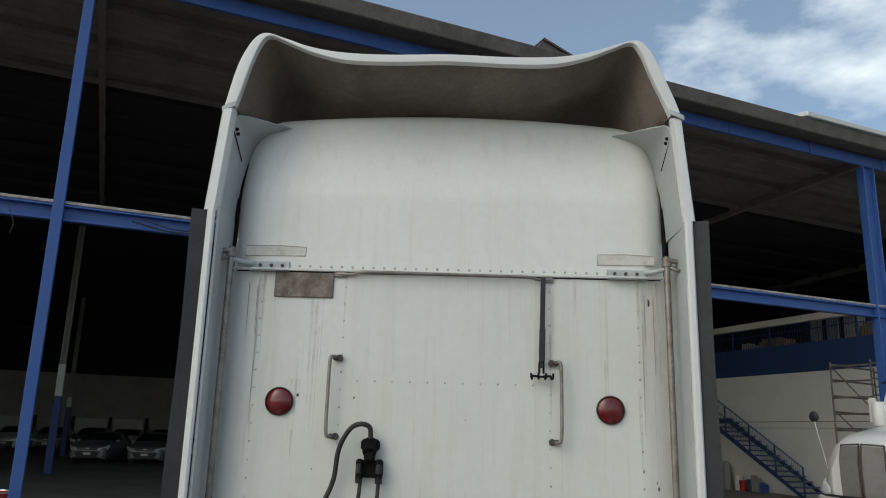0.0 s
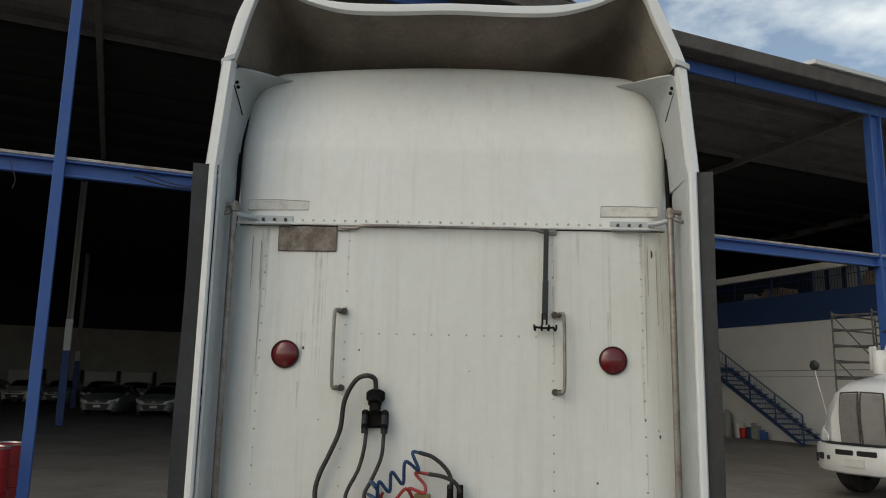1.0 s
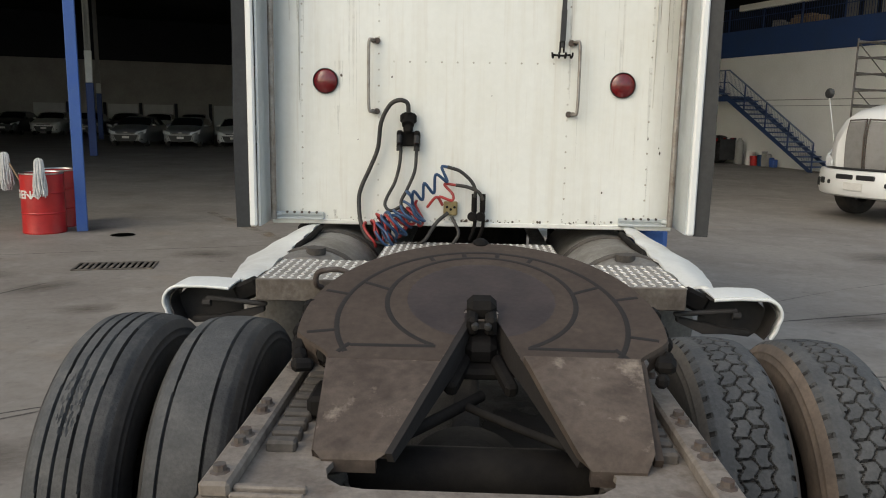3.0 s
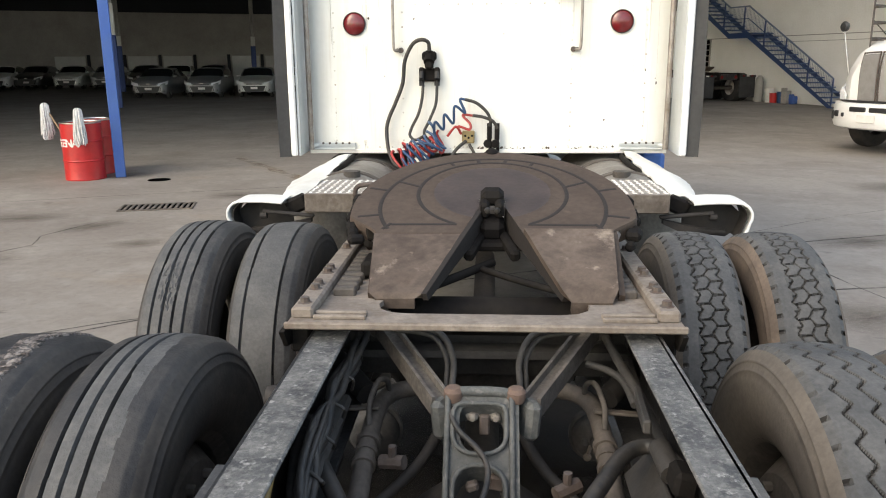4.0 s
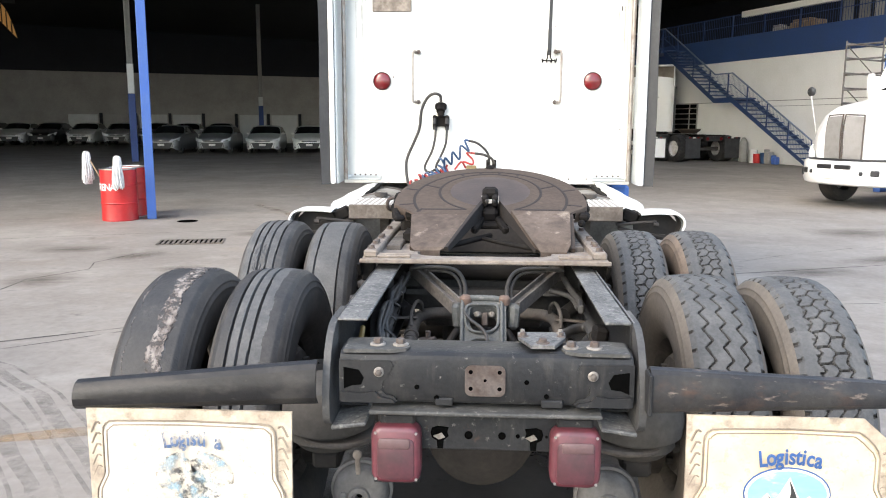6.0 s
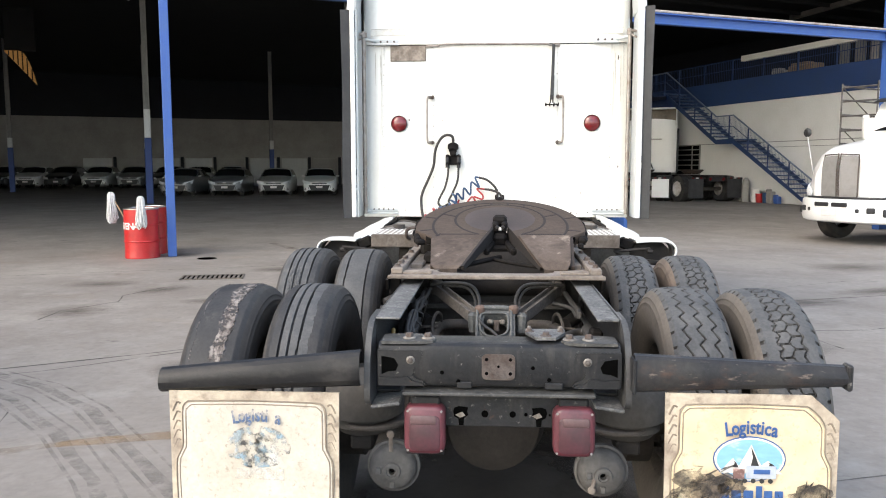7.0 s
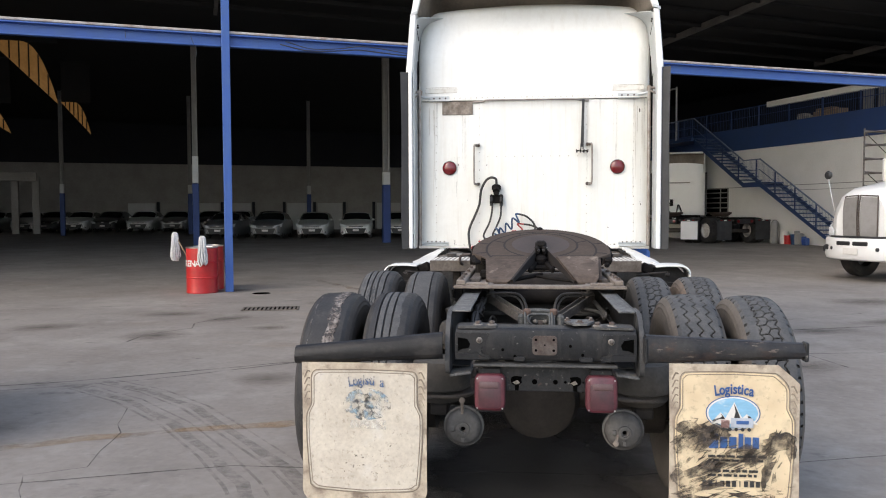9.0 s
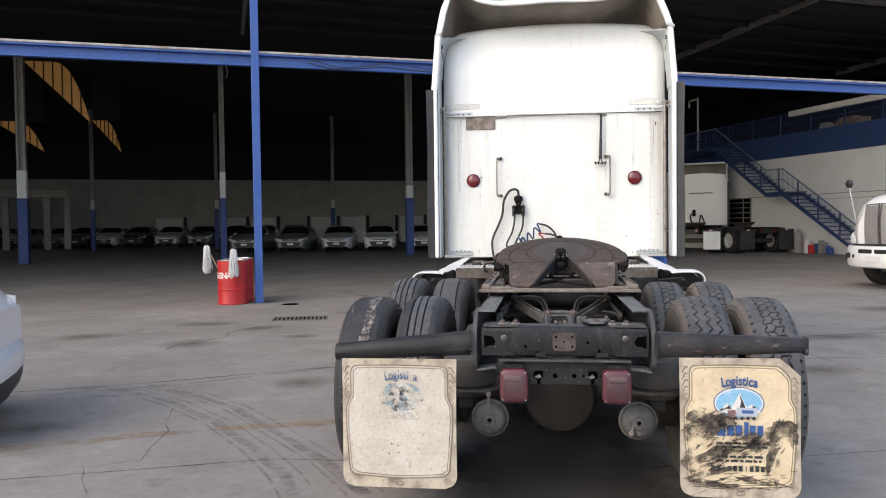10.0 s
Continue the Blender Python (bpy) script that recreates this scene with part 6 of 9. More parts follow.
pieces("hole", b, PIT, strip_ob)
for x in (-0.112, 0.150):
    part("torn_lip", Builder().prism([(x - 0.02, -3.782, 0.724), (x + 0.004, -3.786, 0.736), (x + 0.014, -3.784, 0.722), (x - 0.004, -3.782, 0.714)], (0, -0.003, 0)), WASHER, strip_ob, "bent bright edge of a hole")
for x in (-0.234, 0.268):
    lampo = part("tail_lamp", pad(x, 0.685, 0.140, 0.168, 0.030, -3.785, -3.840, 0.014), TAIL, truck, "faded square red tail lamp", angle=50)
    part("stop_lens", pad(x, 0.676, 0.104, 0.122, 0.018, -3.836, -3.8425, 0.002), TAILDARK, lampo, "sooty dark red lens")
    part("backup_lens", pad(x + 0.004 * (1 if x > 0 else -1), 0.722, 0.088, 0.030, 0.008, -3.840, -3.8455, 0.002), TAILPALE, lampo, "pale reversing lens")
    b = Builder()
    for dx in (-0.057, 0.057):
        for dz in (-0.070, 0.066):
            b.cyl((x + dx, -3.826, 0.685 + dz), (x + dx, -3.839, 0.685 + dz), 0.0042, 8)
    pieces("screw", b, CHROME, lampo, "bright screws")
    part("lamp_bracket", Builder().box((x, -3.785, 0.775), (0.10, 0.04, 0.04), ch=0.006), CHASSIS, lampo)
part("lamp_strip", Builder().box((-0.235, -3.79, 0.594), (0.13, 0.04, 0.006), ch=0.002).box((-0.172, -3.79, 0.603), (0.005, 0.04, 0.022), ch=0.002), CHASSIS, truck, "thin bent strip below a tail lamp")
# flap hangers and flaps
def hanger(ends):
    """A pressed hanger bar: a hooked section drawn from the frame to its free end; ends hold x, top and foot heights."""
    b, rows = Builder(), []
    for k in range(9):
        q = k / 8
        x = ends[0][0] + (ends[1][0] - ends[0][0]) * q
        zt, zf = (ends[0][i] + (ends[1][i] - ends[0][i]) * q for i in (1, 2))
        h = zt - zf
        rows.append([(x, -3.83, zt - 0.012), (x, -3.838, zt - 0.003), (x, -3.852, zt), (x, -3.866, zt - 0.004), (x, -3.876, zt - 0.014), (x, -3.882, zt - h * 0.35), (x, -3.886, zt - h * 0.55), (x, -3.883, zf + h * 0.2), (x, -3.874, zf + 0.006), (x, -3.862, zf)])
    b.sheet(rows, 0.007)
    return b


hang = part("flap_hanger", hanger(((-0.445, 0.958, 0.850), (-1.128, 0.886, 0.817))), GLOSSBLACK, truck, "glossy black tapered mud flap hanger", angle=24)
part("hole", Builder().cyl((-0.87, -3.87, 0.872), (-0.87, -3.8868, 0.872), 0.006, 10), PIT, hang)
RUSTBAR = make_mat("rusty_black_hanger", (0.018, 0.018, 0.020), 0.4, var=0.4, scale=7, fine=60, bump=0.15, second=(0.038, 0.036, 0.034))
RUSTBAR.node_tree.nodes["Principled BSDF"].inputs["Specular IOR Level"].default_value = 0.3
layer(RUSTBAR, (0.085, 0.045, 0.030), 14, 0.54, 0.70, 0.6, (0.5, 1, 1), rough=0.9)
layer(RUSTBAR, (0.24, 0.19, 0.16), 42, 0.60, 0.70, 0.6, (0.35, 1, 1), rough=0.9)
hang = part("flap_hanger", hanger(((0.455, 0.965, 0.838), (1.127, 0.937, 0.868))), RUSTBAR, truck, "black mud flap hanger with rust scrapes", angle=24)
b = Builder()
b.box((1.128, -3.862, 0.90), (0.018, 0.05, 0.085), ch=0.006)
b.box((0.452, -3.862, 0.895), (0.012, 0.06, 0.115), ch=0.004)
pieces("end_cap", b, CHASSIS, hang)


def mud_flap(x0, x1, z0, z1, mat, cut, name_label, faded):
    """A hanging flap with a raised border, side ribs and a printed badge."""
    w, h, cx = x1 - x0, z1 - z0, (x0 + x1) / 2
    m = pose(cx, -3.872, z1, 0, 0, 0)
    flap = part("mud_flap", Builder().box((0, 0, 0), (0.1, 0.1, 0.1)), mat, truck, name_label, at=m)
    b, rows = Builder(), []
    n = 40
    for i in range(n + 1):
        t = i / n
        z = -h * t
        hw = w / 2 * (1 - 0.01 * math.sin(t * 3))
        if t > 0.90:
            q = (t - 0.90) / 0.10
            hw -= 0.06 * (1 - math.sqrt(max(0.0, 1 - q * q)))
        rt = hw
        if cut and t < 0.12:
            rt = hw - 0.09 * (1 - t / 0.12)
        rows.append([(-hw + (hw + rt) * j / 12, -0.015 * t, z) for j in range(13)])
    b.sheet(rows, 0.010)
    flap.data = b.mesh("mud_flap", FLAPRIM)
    yf = -0.012
    # pale printed field inside a rounded, waisted border line
    hw = w / 2
    cutx = 0.035 if cut else 0.0

    def half(side, inset):
        """One side of the border line from the top middle to the bottom middle."""
        c = cutx if side > 0 else 0.0
        pts = [(0.0, -0.030), (hw - 0.090 - c, -0.034), (hw - 0.062 - c, -0.038), (hw - 0.050 - 0.4 * c, -0.050 - 0.5 * c), (hw - 0.045, -0.072 - c), (hw - 0.045, -0.182), (hw - 0.040, -0.200), (hw - 0.026, -0.228), (hw - 0.021, -0.252), (hw - 0.022, -0.36), (hw - 0.036, -h + 0.105), (hw - 0.042, -h + 0.080), (hw - 0.062, -h + 0.064), (hw - 0.100, -h + 0.058), (0.0, -h + 0.048)]
        out = []
        for i, (x, z) in enumerate(pts):
            kx = inset if x > 0 else 0.0
            kz = -inset if i < 4 else inset if i > 10 else 0.0
            out.append((side * (x - kx), yf - 0.0005 - 0.015 * (-z / h), z + kz))
        return out

    ring = half(1, 0.004) + half(-1, 0.004)[-2:0:-1]
    part("panel", Builder().prism([(x, y + 0.0015, z) for x, y, z in ring], (0, -0.0015, 0)), mat, flap, "pale printed field of the flap")
    b = Builder()
    for side in (-1, 1):
        for off in (0.0, 0.012):
            b.tube(half(side, off), 0.0022, 5, 2)
        for k in range(5):
            z = -0.04 - 0.032 * k - (0.05 if cut and side > 0 else 0)
            b.tube([(side * (hw - 0.012), yf, z - 0.03), (side * (hw - 0.026), yf, z), (side * (hw - 0.038), yf, z - 0.004)], 0.0032, 5, 2)
    b.tube([(0.020 * math.cos(k * 0.5236), yf - 0.016, -h + 0.024 + 0.010 * math.sin(k * 0.5236)) for k in range(13)], 0.0022, 5, 2)
    pieces("border_rib", b, FLAPEDGE, flap, "raised grimy border")
    # oval badge: sky, peaks and a small lorry shape
    def disc(name, cx, cz, rx, rz, mat, dy, a0=0, a1=360):
        bb = Builder()
        k = 28
        ring = [(cx + rx * math.cos(radians(a0 + (a1 - a0) * i / k)), yf - dy - 0.007, cz + rz * math.sin(radians(a0 + (a1 - a0) * i / k))) for i in range(k + 1)]
        bb.prism(ring[:-1] if a1 - a0 >= 360 else ring, (0, -0.0012, 0))
        return part(name, bb, mat, flap)
    bx, bz = (-0.006, -0.210) if not faded else (0.014, -0.188)

    def arched(text, cx, cz, mat, gone=()):
        """Letters on a shallow arch, each as wide as its shape."""
        wide = {"i": 0.62, "t": 0.75, "L": 1.15, "s": 0.95}
        full = sum(wide.get(c, 1.1) for c in text)
        at = 0.0
        for i, c in enumerate(text):
            u = (at + wide.get(c, 1.1) / 2) / full * 2 - 1
            at += wide.get(c, 1.1)
            if i not in gone:
                lettering("letter", c, 0.064, mat, flap, pose(cx + u * 0.084, yf - 0.010, cz - 0.012 * u * u, 0, u * 9, 0) @ Matrix.Diagonal((0.74, 1, 1, 1)), 0.002)

    if faded:
        # only the upper arc of the sky and a few dark chips are left of the worn badge
        disc("badge_rim", bx, bz, 0.112, 0.075, FADEDINK, 0.0)
        disc("badge_sky", bx, bz, 0.109, 0.072, FADEDSKY, 0.0014)
        bb = Builder()
        for k, (px, pz, sz) in enumerate(((0.0, 0.022, 0.017), (0.008, -0.012, 0.007), (-0.012, -0.030, 0.006), (0.012, -0.040, 0.008), (-0.052, -0.012, 0.005), (0.045, 0.030, 0.006), (0.070, -0.020, 0.005), (-0.035, 0.020, 0.004))):
            bb.prism([(bx + px - sz * 0.5, yf - 0.0112, bz + pz + sz), (bx + px - sz * 0.35, yf - 0.0112, bz + pz - sz * 0.5), (bx + px + sz * 0.2, yf - 0.0112, bz + pz - sz), (bx + px + sz * 0.6, yf - 0.0112, bz + pz - sz * 0.2), (bx + px, yf - 0.0112, bz + pz + sz * 0.1)], (0, -0.0008, 0))
        pieces("print_chip", bb, FADEDINK, flap)
        bb = Builder().prism([(bx - 0.075, yf - 0.0095, -0.262), (bx - 0.080, yf - 0.0095, -0.298), (bx + 0.088, yf - 0.0095, -0.302), (bx + 0.086, yf - 0.0095, -0.260)], (0, -0.0012, 0))
        part("worn_name_field", bb, GHOSTPALE, flap, "pale field of a worn away name")
    else:
        disc("badge_rim", bx, bz, 0.115, 0.076, INKBLUE, 0.0)
        disc("badge_ring", bx, bz, 0.111, 0.072, INKWHITE, 0.0014)
        disc("badge_sky", bx, bz, 0.104, 0.066, INKSKY, 0.0028)
        bb = Builder()
        for k, (px, pz, pw) in enumerate(((-0.052, 0.004, 0.042), (0.058, -0.002, 0.046), (0.004, 0.050, 0.050))):
            y = yf - 0.0115 - 0.0004 * k
            bb.prism([(bx + px - pw, y, bz - 0.046), (bx + px - pw * 0.45, y, bz + (pz - 0.046) * 0.5 + 0.004), (bx + px, y, bz + pz), (bx + px + pw * 0.4, y, bz + (pz - 0.046) * 0.5 + 0.002), (bx + px + pw, y, bz - 0.046)], (0, -0.0012, 0))
        pieces("badge_peak", bb, INKWHITE, flap)
        bb = Builder()
        for px, pz, pw in ((-0.050, -0.002, 0.016), (0.006, 0.044, 0.026), (0.060, -0.008, 0.026)):
            bb.prism([(bx + px - 0.004, yf - 0.0138, bz - 0.026), (bx + px + 0.003, yf - 0.0138, bz + pz * 0.4 - 0.010), (bx + px - 0.004, yf - 0.0138, bz + pz), (bx + px + pw * 0.4, yf - 0.0138, bz + pz * 0.5 - 0.008), (bx + px + pw, yf - 0.0138, bz - 0.026)], (0, -0.0008, 0))
        pieces("badge_shade", bb, INKBLACK, flap)
        bb = Builder()
        bb.box((bx + 0.036, yf - 0.0165, bz - 0.040), (0.094, 0.002, 0.042), ch=0.001)
        part("badge_trailer", bb, INKGREY, flap, "grey printed lorry box")
        part("badge_mark", Builder().box((bx + 0.038, yf - 0.0182, bz - 0.038), (0.052, 0.0014, 0.015), ch=0.0004), INKBLUE, flap)
        bb = Builder()
        bb.box((bx - 0.034, yf - 0.0165, bz - 0.046), (0.036, 0.002, 0.034), ch=0.004)
        part("badge_cab", bb, INKRED, flap, "pale printed lorry cab")
        bb = Builder()
        for k in range(5):
            bb.cyl((bx - 0.042 + 0.027 * k, yf - 0.0165, bz - 0.069), (bx - 0.042 + 0.027 * k, yf - 0.0182, bz - 0.069), 0.008, 8)
        pieces("badge_wheel", bb, INKBLACK, flap)
        arched("Logistica", -0.003, -0.105, INKBLUE)
        bb = Builder()
        for k, (dx, ww, hh) in enumerate(((-0.078, 0.036, 0.054), (-0.040, 0.028, 0.042), (-0.006, 0.028, 0.042), (0.024, 0.018, 0.056), (0.050, 0.024, 0.042), (0.080, 0.024, 0.042))):
            bb.box((dx * 1.12, yf - 0.014, -0.338 + (hh - 0.042) * 0.5), (ww * 1.1, 0.002, hh * 1.2), ch=0.0008)
        pieces("name_bar", bb, INKBLUE, flap, "blue bars of a printed name")
        bb = Builder()
        rnd = random.Random(5)
        for r, (zz, hh) in enumerate(((-0.398, 0.010), (-0.416, 0.010), (-0.462, 0.011), (-0.482, 0.011))):
            x = -0.11
            while x < 0.10:
                ww = rnd.uniform(0.012, 0.04)
                bb.box((x + ww / 2, yf - 0.016, zz), (ww, 0.002, hh), ch=0.0006)
                x += ww + 0.008
        for k in range(11):
            bb.box((-0.125 + 0.025 * k, yf - 0.018, -0.518), (0.017 if k not in (2, 6) else 0.004, 0.002, 0.026), ch=0.0006)
        part("print_bar", bb, INKBLACK, flap, "black bars of small print")["kind"] = "stuff"
    if faded:
        arched("Logistica", 0.012, -0.078, FADEDINKBLUE, (7,))
        bb = Builder()
        rnd = random.Random(9)
        for k in range(90):
            bb.box((rnd.gauss(0.02, 0.055), yf - 0.016, rnd.choice((-0.33, -0.375, -0.38, -0.425, -0.465, -0.47, -0.50)) + rnd.uniform(-0.007, 0.007)), (rnd.uniform(0.002, 0.009), 0.002, rnd.uniform(0.003, 0.008)), (0, rnd.uniform(-30, 30), 0), ch=0.0004)
        part("print_bar", bb, FADEDINK, flap, "worn remains of small print")["kind"] = "stuff"
    return flap


for worn, sc, lo, hi in ((FADEDSKY, 24.0, 0.50, 0.68), (FADEDINK, 30.0, 0.52, 0.64), (FADEDINKBLUE, 30.0, 0.42, 0.58), (GHOSTPALE, 16.0, 0.36, 0.60)):
    film(worn, sc, lo, hi, 0.8)
MUD = make_mat("dried_black_mud", (0.040, 0.034, 0.030), 0.85, var=0.4, scale=26, fine=60, bump=0.3, second=(0.150, 0.118, 0.088), cut=(0.46, 0.60), stretch=(1, 1, 1.6))
film(MUD, 12.0, 0.38, 0.68, 0.95)
mud_flap(-1.095, -0.515, 0.178, 0.822, FLAPWHITE, False, "dusty white mud flap with a worn badge", True)
mud_flap(0.553, 1.103, 0.182, 0.842, FLAPCREAM, True, "muddy cream mud flap with a blue badge", False)

# splashed mud on the cream flap
def mud_splash(flap, blobs, seed):
    rnd = random.Random(seed)
    for x, z, rx, rz, tilt in blobs:
        b = Builder()
        n = 22
        pts = []
        for i in range(n):
            a = 2 * math.pi * i / n
            k = rnd.uniform(0.72, 1.1)
            px, pz = rx * k * math.cos(a), rz * k * math.sin(a)
            c, q = math.cos(radians(tilt)), math.sin(radians(tilt))
            pts.append((x + px * c - pz * q, -0.031, z + px * q + pz * c))
        b.prism(pts, (0, -0.001, 0))
        part("mud_splash", b, MUD, flap, "dried black mud splash")


cream = [o for o in truck.children if o.name.startswith("mud_flap")][-1]
mud_splash(cream, ((-0.20, -0.275, 0.060, 0.032, 15), (-0.15, -0.315, 0.105, 0.055, 22), (-0.225, -0.35, 0.045, 0.05, 10), (-0.06, -0.30, 0.045, 0.03, 10), (-0.21, -0.42, 0.055, 0.02, 40), (-0.09, -0.435, 0.17, 0.028, 25), (0.02, -0.39, 0.12, 0.03, 30), (0.175, -0.335, 0.082, 0.046, 22), (0.10, -0.385, 0.085, 0.036, 34), (0.235, -0.36, 0.024, 0.055, 0), (0.135, -0.46, 0.022, 0.085, -12), (0.165, -0.53, 0.014, 0.07, -5), (-0.12, -0.535, 0.14, 0.016, 14), (-0.16, -0.585, 0.10, 0.014, -8), (0.06, -0.575, 0.10, 0.012, -10), (-0.235, -0.50, 0.03, 0.05, 30)), 4)


# thin dragged streaks of mud between the splashes
b = Builder()
rnd = random.Random(88)
for k in range(190):
    zone = rnd.random()
    if zone < 0.40:
        x, z, tilt, L = rnd.gauss(-0.13, 0.07), rnd.gauss(-0.335, 0.05), rnd.gauss(38, 22), rnd.uniform(0.02, 0.07)
    elif zone < 0.72:
        x = rnd.uniform(-0.22, 0.12)
        z, tilt, L = -0.435 + 0.42 * x + rnd.gauss(0, 0.035), rnd.gauss(26, 8), rnd.uniform(0.05, 0.14)
    elif zone < 0.88:
        x, z, tilt, L = rnd.gauss(0.16, 0.05), rnd.gauss(-0.39, 0.05), rnd.gauss(60, 30), rnd.uniform(0.02, 0.06)
    else:
        x, z, tilt, L = rnd.uniform(-0.22, 0.20), rnd.gauss(-0.57, 0.03), rnd.gauss(8, 14), rnd.uniform(0.05, 0.12)
    x = max(-0.23, min(0.23, x))
    c, q, w = math.cos(radians(tilt)), math.sin(radians(tilt)), rnd.uniform(0.0012, 0.0045)
    line = [(-L / 2, 0), (-L / 4, w), (L / 4, w * 0.7), (L / 2, 0), (L / 4, -w * 0.8), (-L / 4, -w * 0.6)]
    b.prism([(x + px * c - pz * q, -0.0305, z + px * q + pz * c) for px, pz in line], (0, -0.0006, 0))
part("mud_streak", b, MUD, cream, "fine dragged streaks of dried mud")["kind"] = "stuff"


# ---- tyres and wheels ----
def tyre_mesh(R, W, style, name, seed=0, wall=TYREWALL, face=TYRE, shoulder=None):
    """A lorry tyre round the x axis. The tread is cut by its style: ribs, zigzag, blocks or bald."""
    rnd = random.Random(seed)
    b = Builder()
    tw = W * 0.80
    nx, na = 84 if style == "zigzag" else 60, 720 if style in ("zigzag", "block") else 360
    ribs = {"rib": (-0.26, -0.09, 0.08) if seed == 3 else (-0.28, -0.10, 0.08, 0.27), "tworib": (-0.28, 0.26), "bald": (), "zigzag": (-0.25, 0.0, 0.25), "block": (-0.20, 0.0, 0.20)}[style]
    wear = [rnd.uniform(-1, 1) for _ in range(24)]
    torn = [[rnd.random() for _ in range(26)] for _ in range(40)]

    def cut(xn, a):
        """Depth of the tread's cut at a place: 0 to 1."""
        d = 0.0
        if style in ("rib", "tworib", "bald"):
            for g in ribs:
                if abs(xn - g - 0.006 * math.sin(a * 3 + seed)) < 0.016:
                    d = 1.0
            if seed == 5:
                # torn patch
                u, v = (a - 1.80) / 0.20, (xn + 0.06) / 0.17
                if u * u + v * v < 1.0 and torn[int(a * 57 + 2 * xn) % 40][int(xn * 58 + 0.3 * a) % 26] > 0.42 + 0.4 * (u * u + v * v):
                    d = max(d, 0.48)
        elif style == "zigzag":
            k = (a * 46 / (2 * math.pi)) % 1.0
            tri = (2 * (k / 0.66 if k < 0.66 else (1 - k) / 0.34) - 1) * 0.055
            for g in ribs:
                if abs(xn - g - tri) < 0.015:
                    d = 1.0
            if abs(xn) > 0.44 and k < 0.12:
                d = 1.0
        else:
            k = (a * 56 / (2 * math.pi)) % 1.0
            tri = (4 * abs(k - 0.5) - 1) * 0.042
            col = 0
            for g in ribs:
                if abs(xn - g - tri) < 0.010:
                    d = 1.0
                col += xn > g + tri
            k2 = (a * 56 / (2 * math.pi) + 0.5 * (col % 2) + 0.5 * xn) % 1.0
            if k2 < 0.10 and abs(xn) < 0.22 + tri:
                d = 1.0
            if abs(xn) > 0.43 and k2 < 0.22:
                d = 0.8
        return d

    rows = []
    for i in range(na):
        a = 2 * math.pi * i / na
        w = 0.0025 * wear[int(a / (2 * math.pi) * 24) % 24]
        row = []
        for j in range(nx + 1):
            xn = -0.5 + j / nx
            x = xn * tw
            r = R - 0.012 * (2 * xn) ** 2 - 0.010 * max(0.0, abs(2 * xn) - 0.85) / 0.15 + w * 0.4
            r -= 0.011 * cut(xn, a)
            row.append((x, r * math.cos(a), r * math.sin(a)))
        rows.append(row)
    rows.append(rows[0])
    b.sheet(rows)
    for i in range(na):
        for j in range(nx):
            if cut(-0.5 + (j + 0.5) / nx, 2 * math.pi * (i + 0.5) / na) > 0.5:
                b.mi[i * nx + j] = 2
            elif shoulder:
                xm = -0.5 + (j + 0.5) / nx
                if xm < ribs[0] - (0.0 if seed == 3 else 0.07 if style == "block" else 0.3) or xm > (0.27 if seed == 3 else ribs[-1] + 0.07 * (style == "block")) + 0.012 * math.sin(i * 0.21) + 0.010 * math.sin(i * 0.57):
                    b.mi[i * nx + j] = 3
    rim_r = R * 0.555
    for s in (-1, 1):
        prof = [(R - 0.021, s * tw * 0.499), (R - 0.026, s * W * 0.418), (R - 0.036, s * W * 0.440), (R * 0.915, s * W * 0.462), (R * 0.912, s * W * 0.468), (R * 0.905, s * W * 0.470), (R * 0.90, s * W * 0.466), (R * 0.87, s * W * 0.482), (R * 0.867, s * W * 0.488), (R * 0.86, s * W * 0.490), (R * 0.856, s * W * 0.486), (R * 0.83, s * W * 0.494), (R * 0.80, s * W * 0.50), (R * 0.70, s * W * 0.475), (R * 0.68, s * W * 0.47), (R * 0.60, s * W * 0.42), (rim_r, s * W * 0.37), (rim_r - 0.012, s * W * 0.32)]
        b.lathe(prof, (0, 0, 0), "x", 72, mi=1)
    return b.mesh(name, [face, wall, TREADCUT, shoulder or face], 38)


def rim_mesh(R, W, out):
    """A steel disc rim with hand holes and hub; out is the side of its hub face."""
    b = Builder()
    r = R * 0.55
    b.lathe([(r, -W * 0.36), (r + 0.012, -W * 0.37), (r - 0.004, -W * 0.33), (r - 0.03, -W * 0.2), (r - 0.035, W * 0.2), (r - 0.004, W * 0.33), (r + 0.012, W * 0.37), (r, W * 0.36)], (0, 0, 0), "x", 48)
    b.lathe([(r - 0.035, out * W * 0.1), (r * 0.72, out * W * 0.28), (r * 0.5, out * W * 0.30), (r * 0.48, out * W * 0.42), (r * 0.25, out * W * 0.46), (0.0, out * W * 0.46)], (0, 0, 0), "x", 48)
    for k in range(10):
        a = 2 * math.pi * k / 10
        y, z = math.cos(a) * r * 0.6, math.sin(a) * r * 0.6
        b.cyl((out * W * 0.27, y, z), (out * W * 0.37, y, z), 0.014, 6)
    return b.mesh("rim", DUSTY, 35)


TW = 0.275
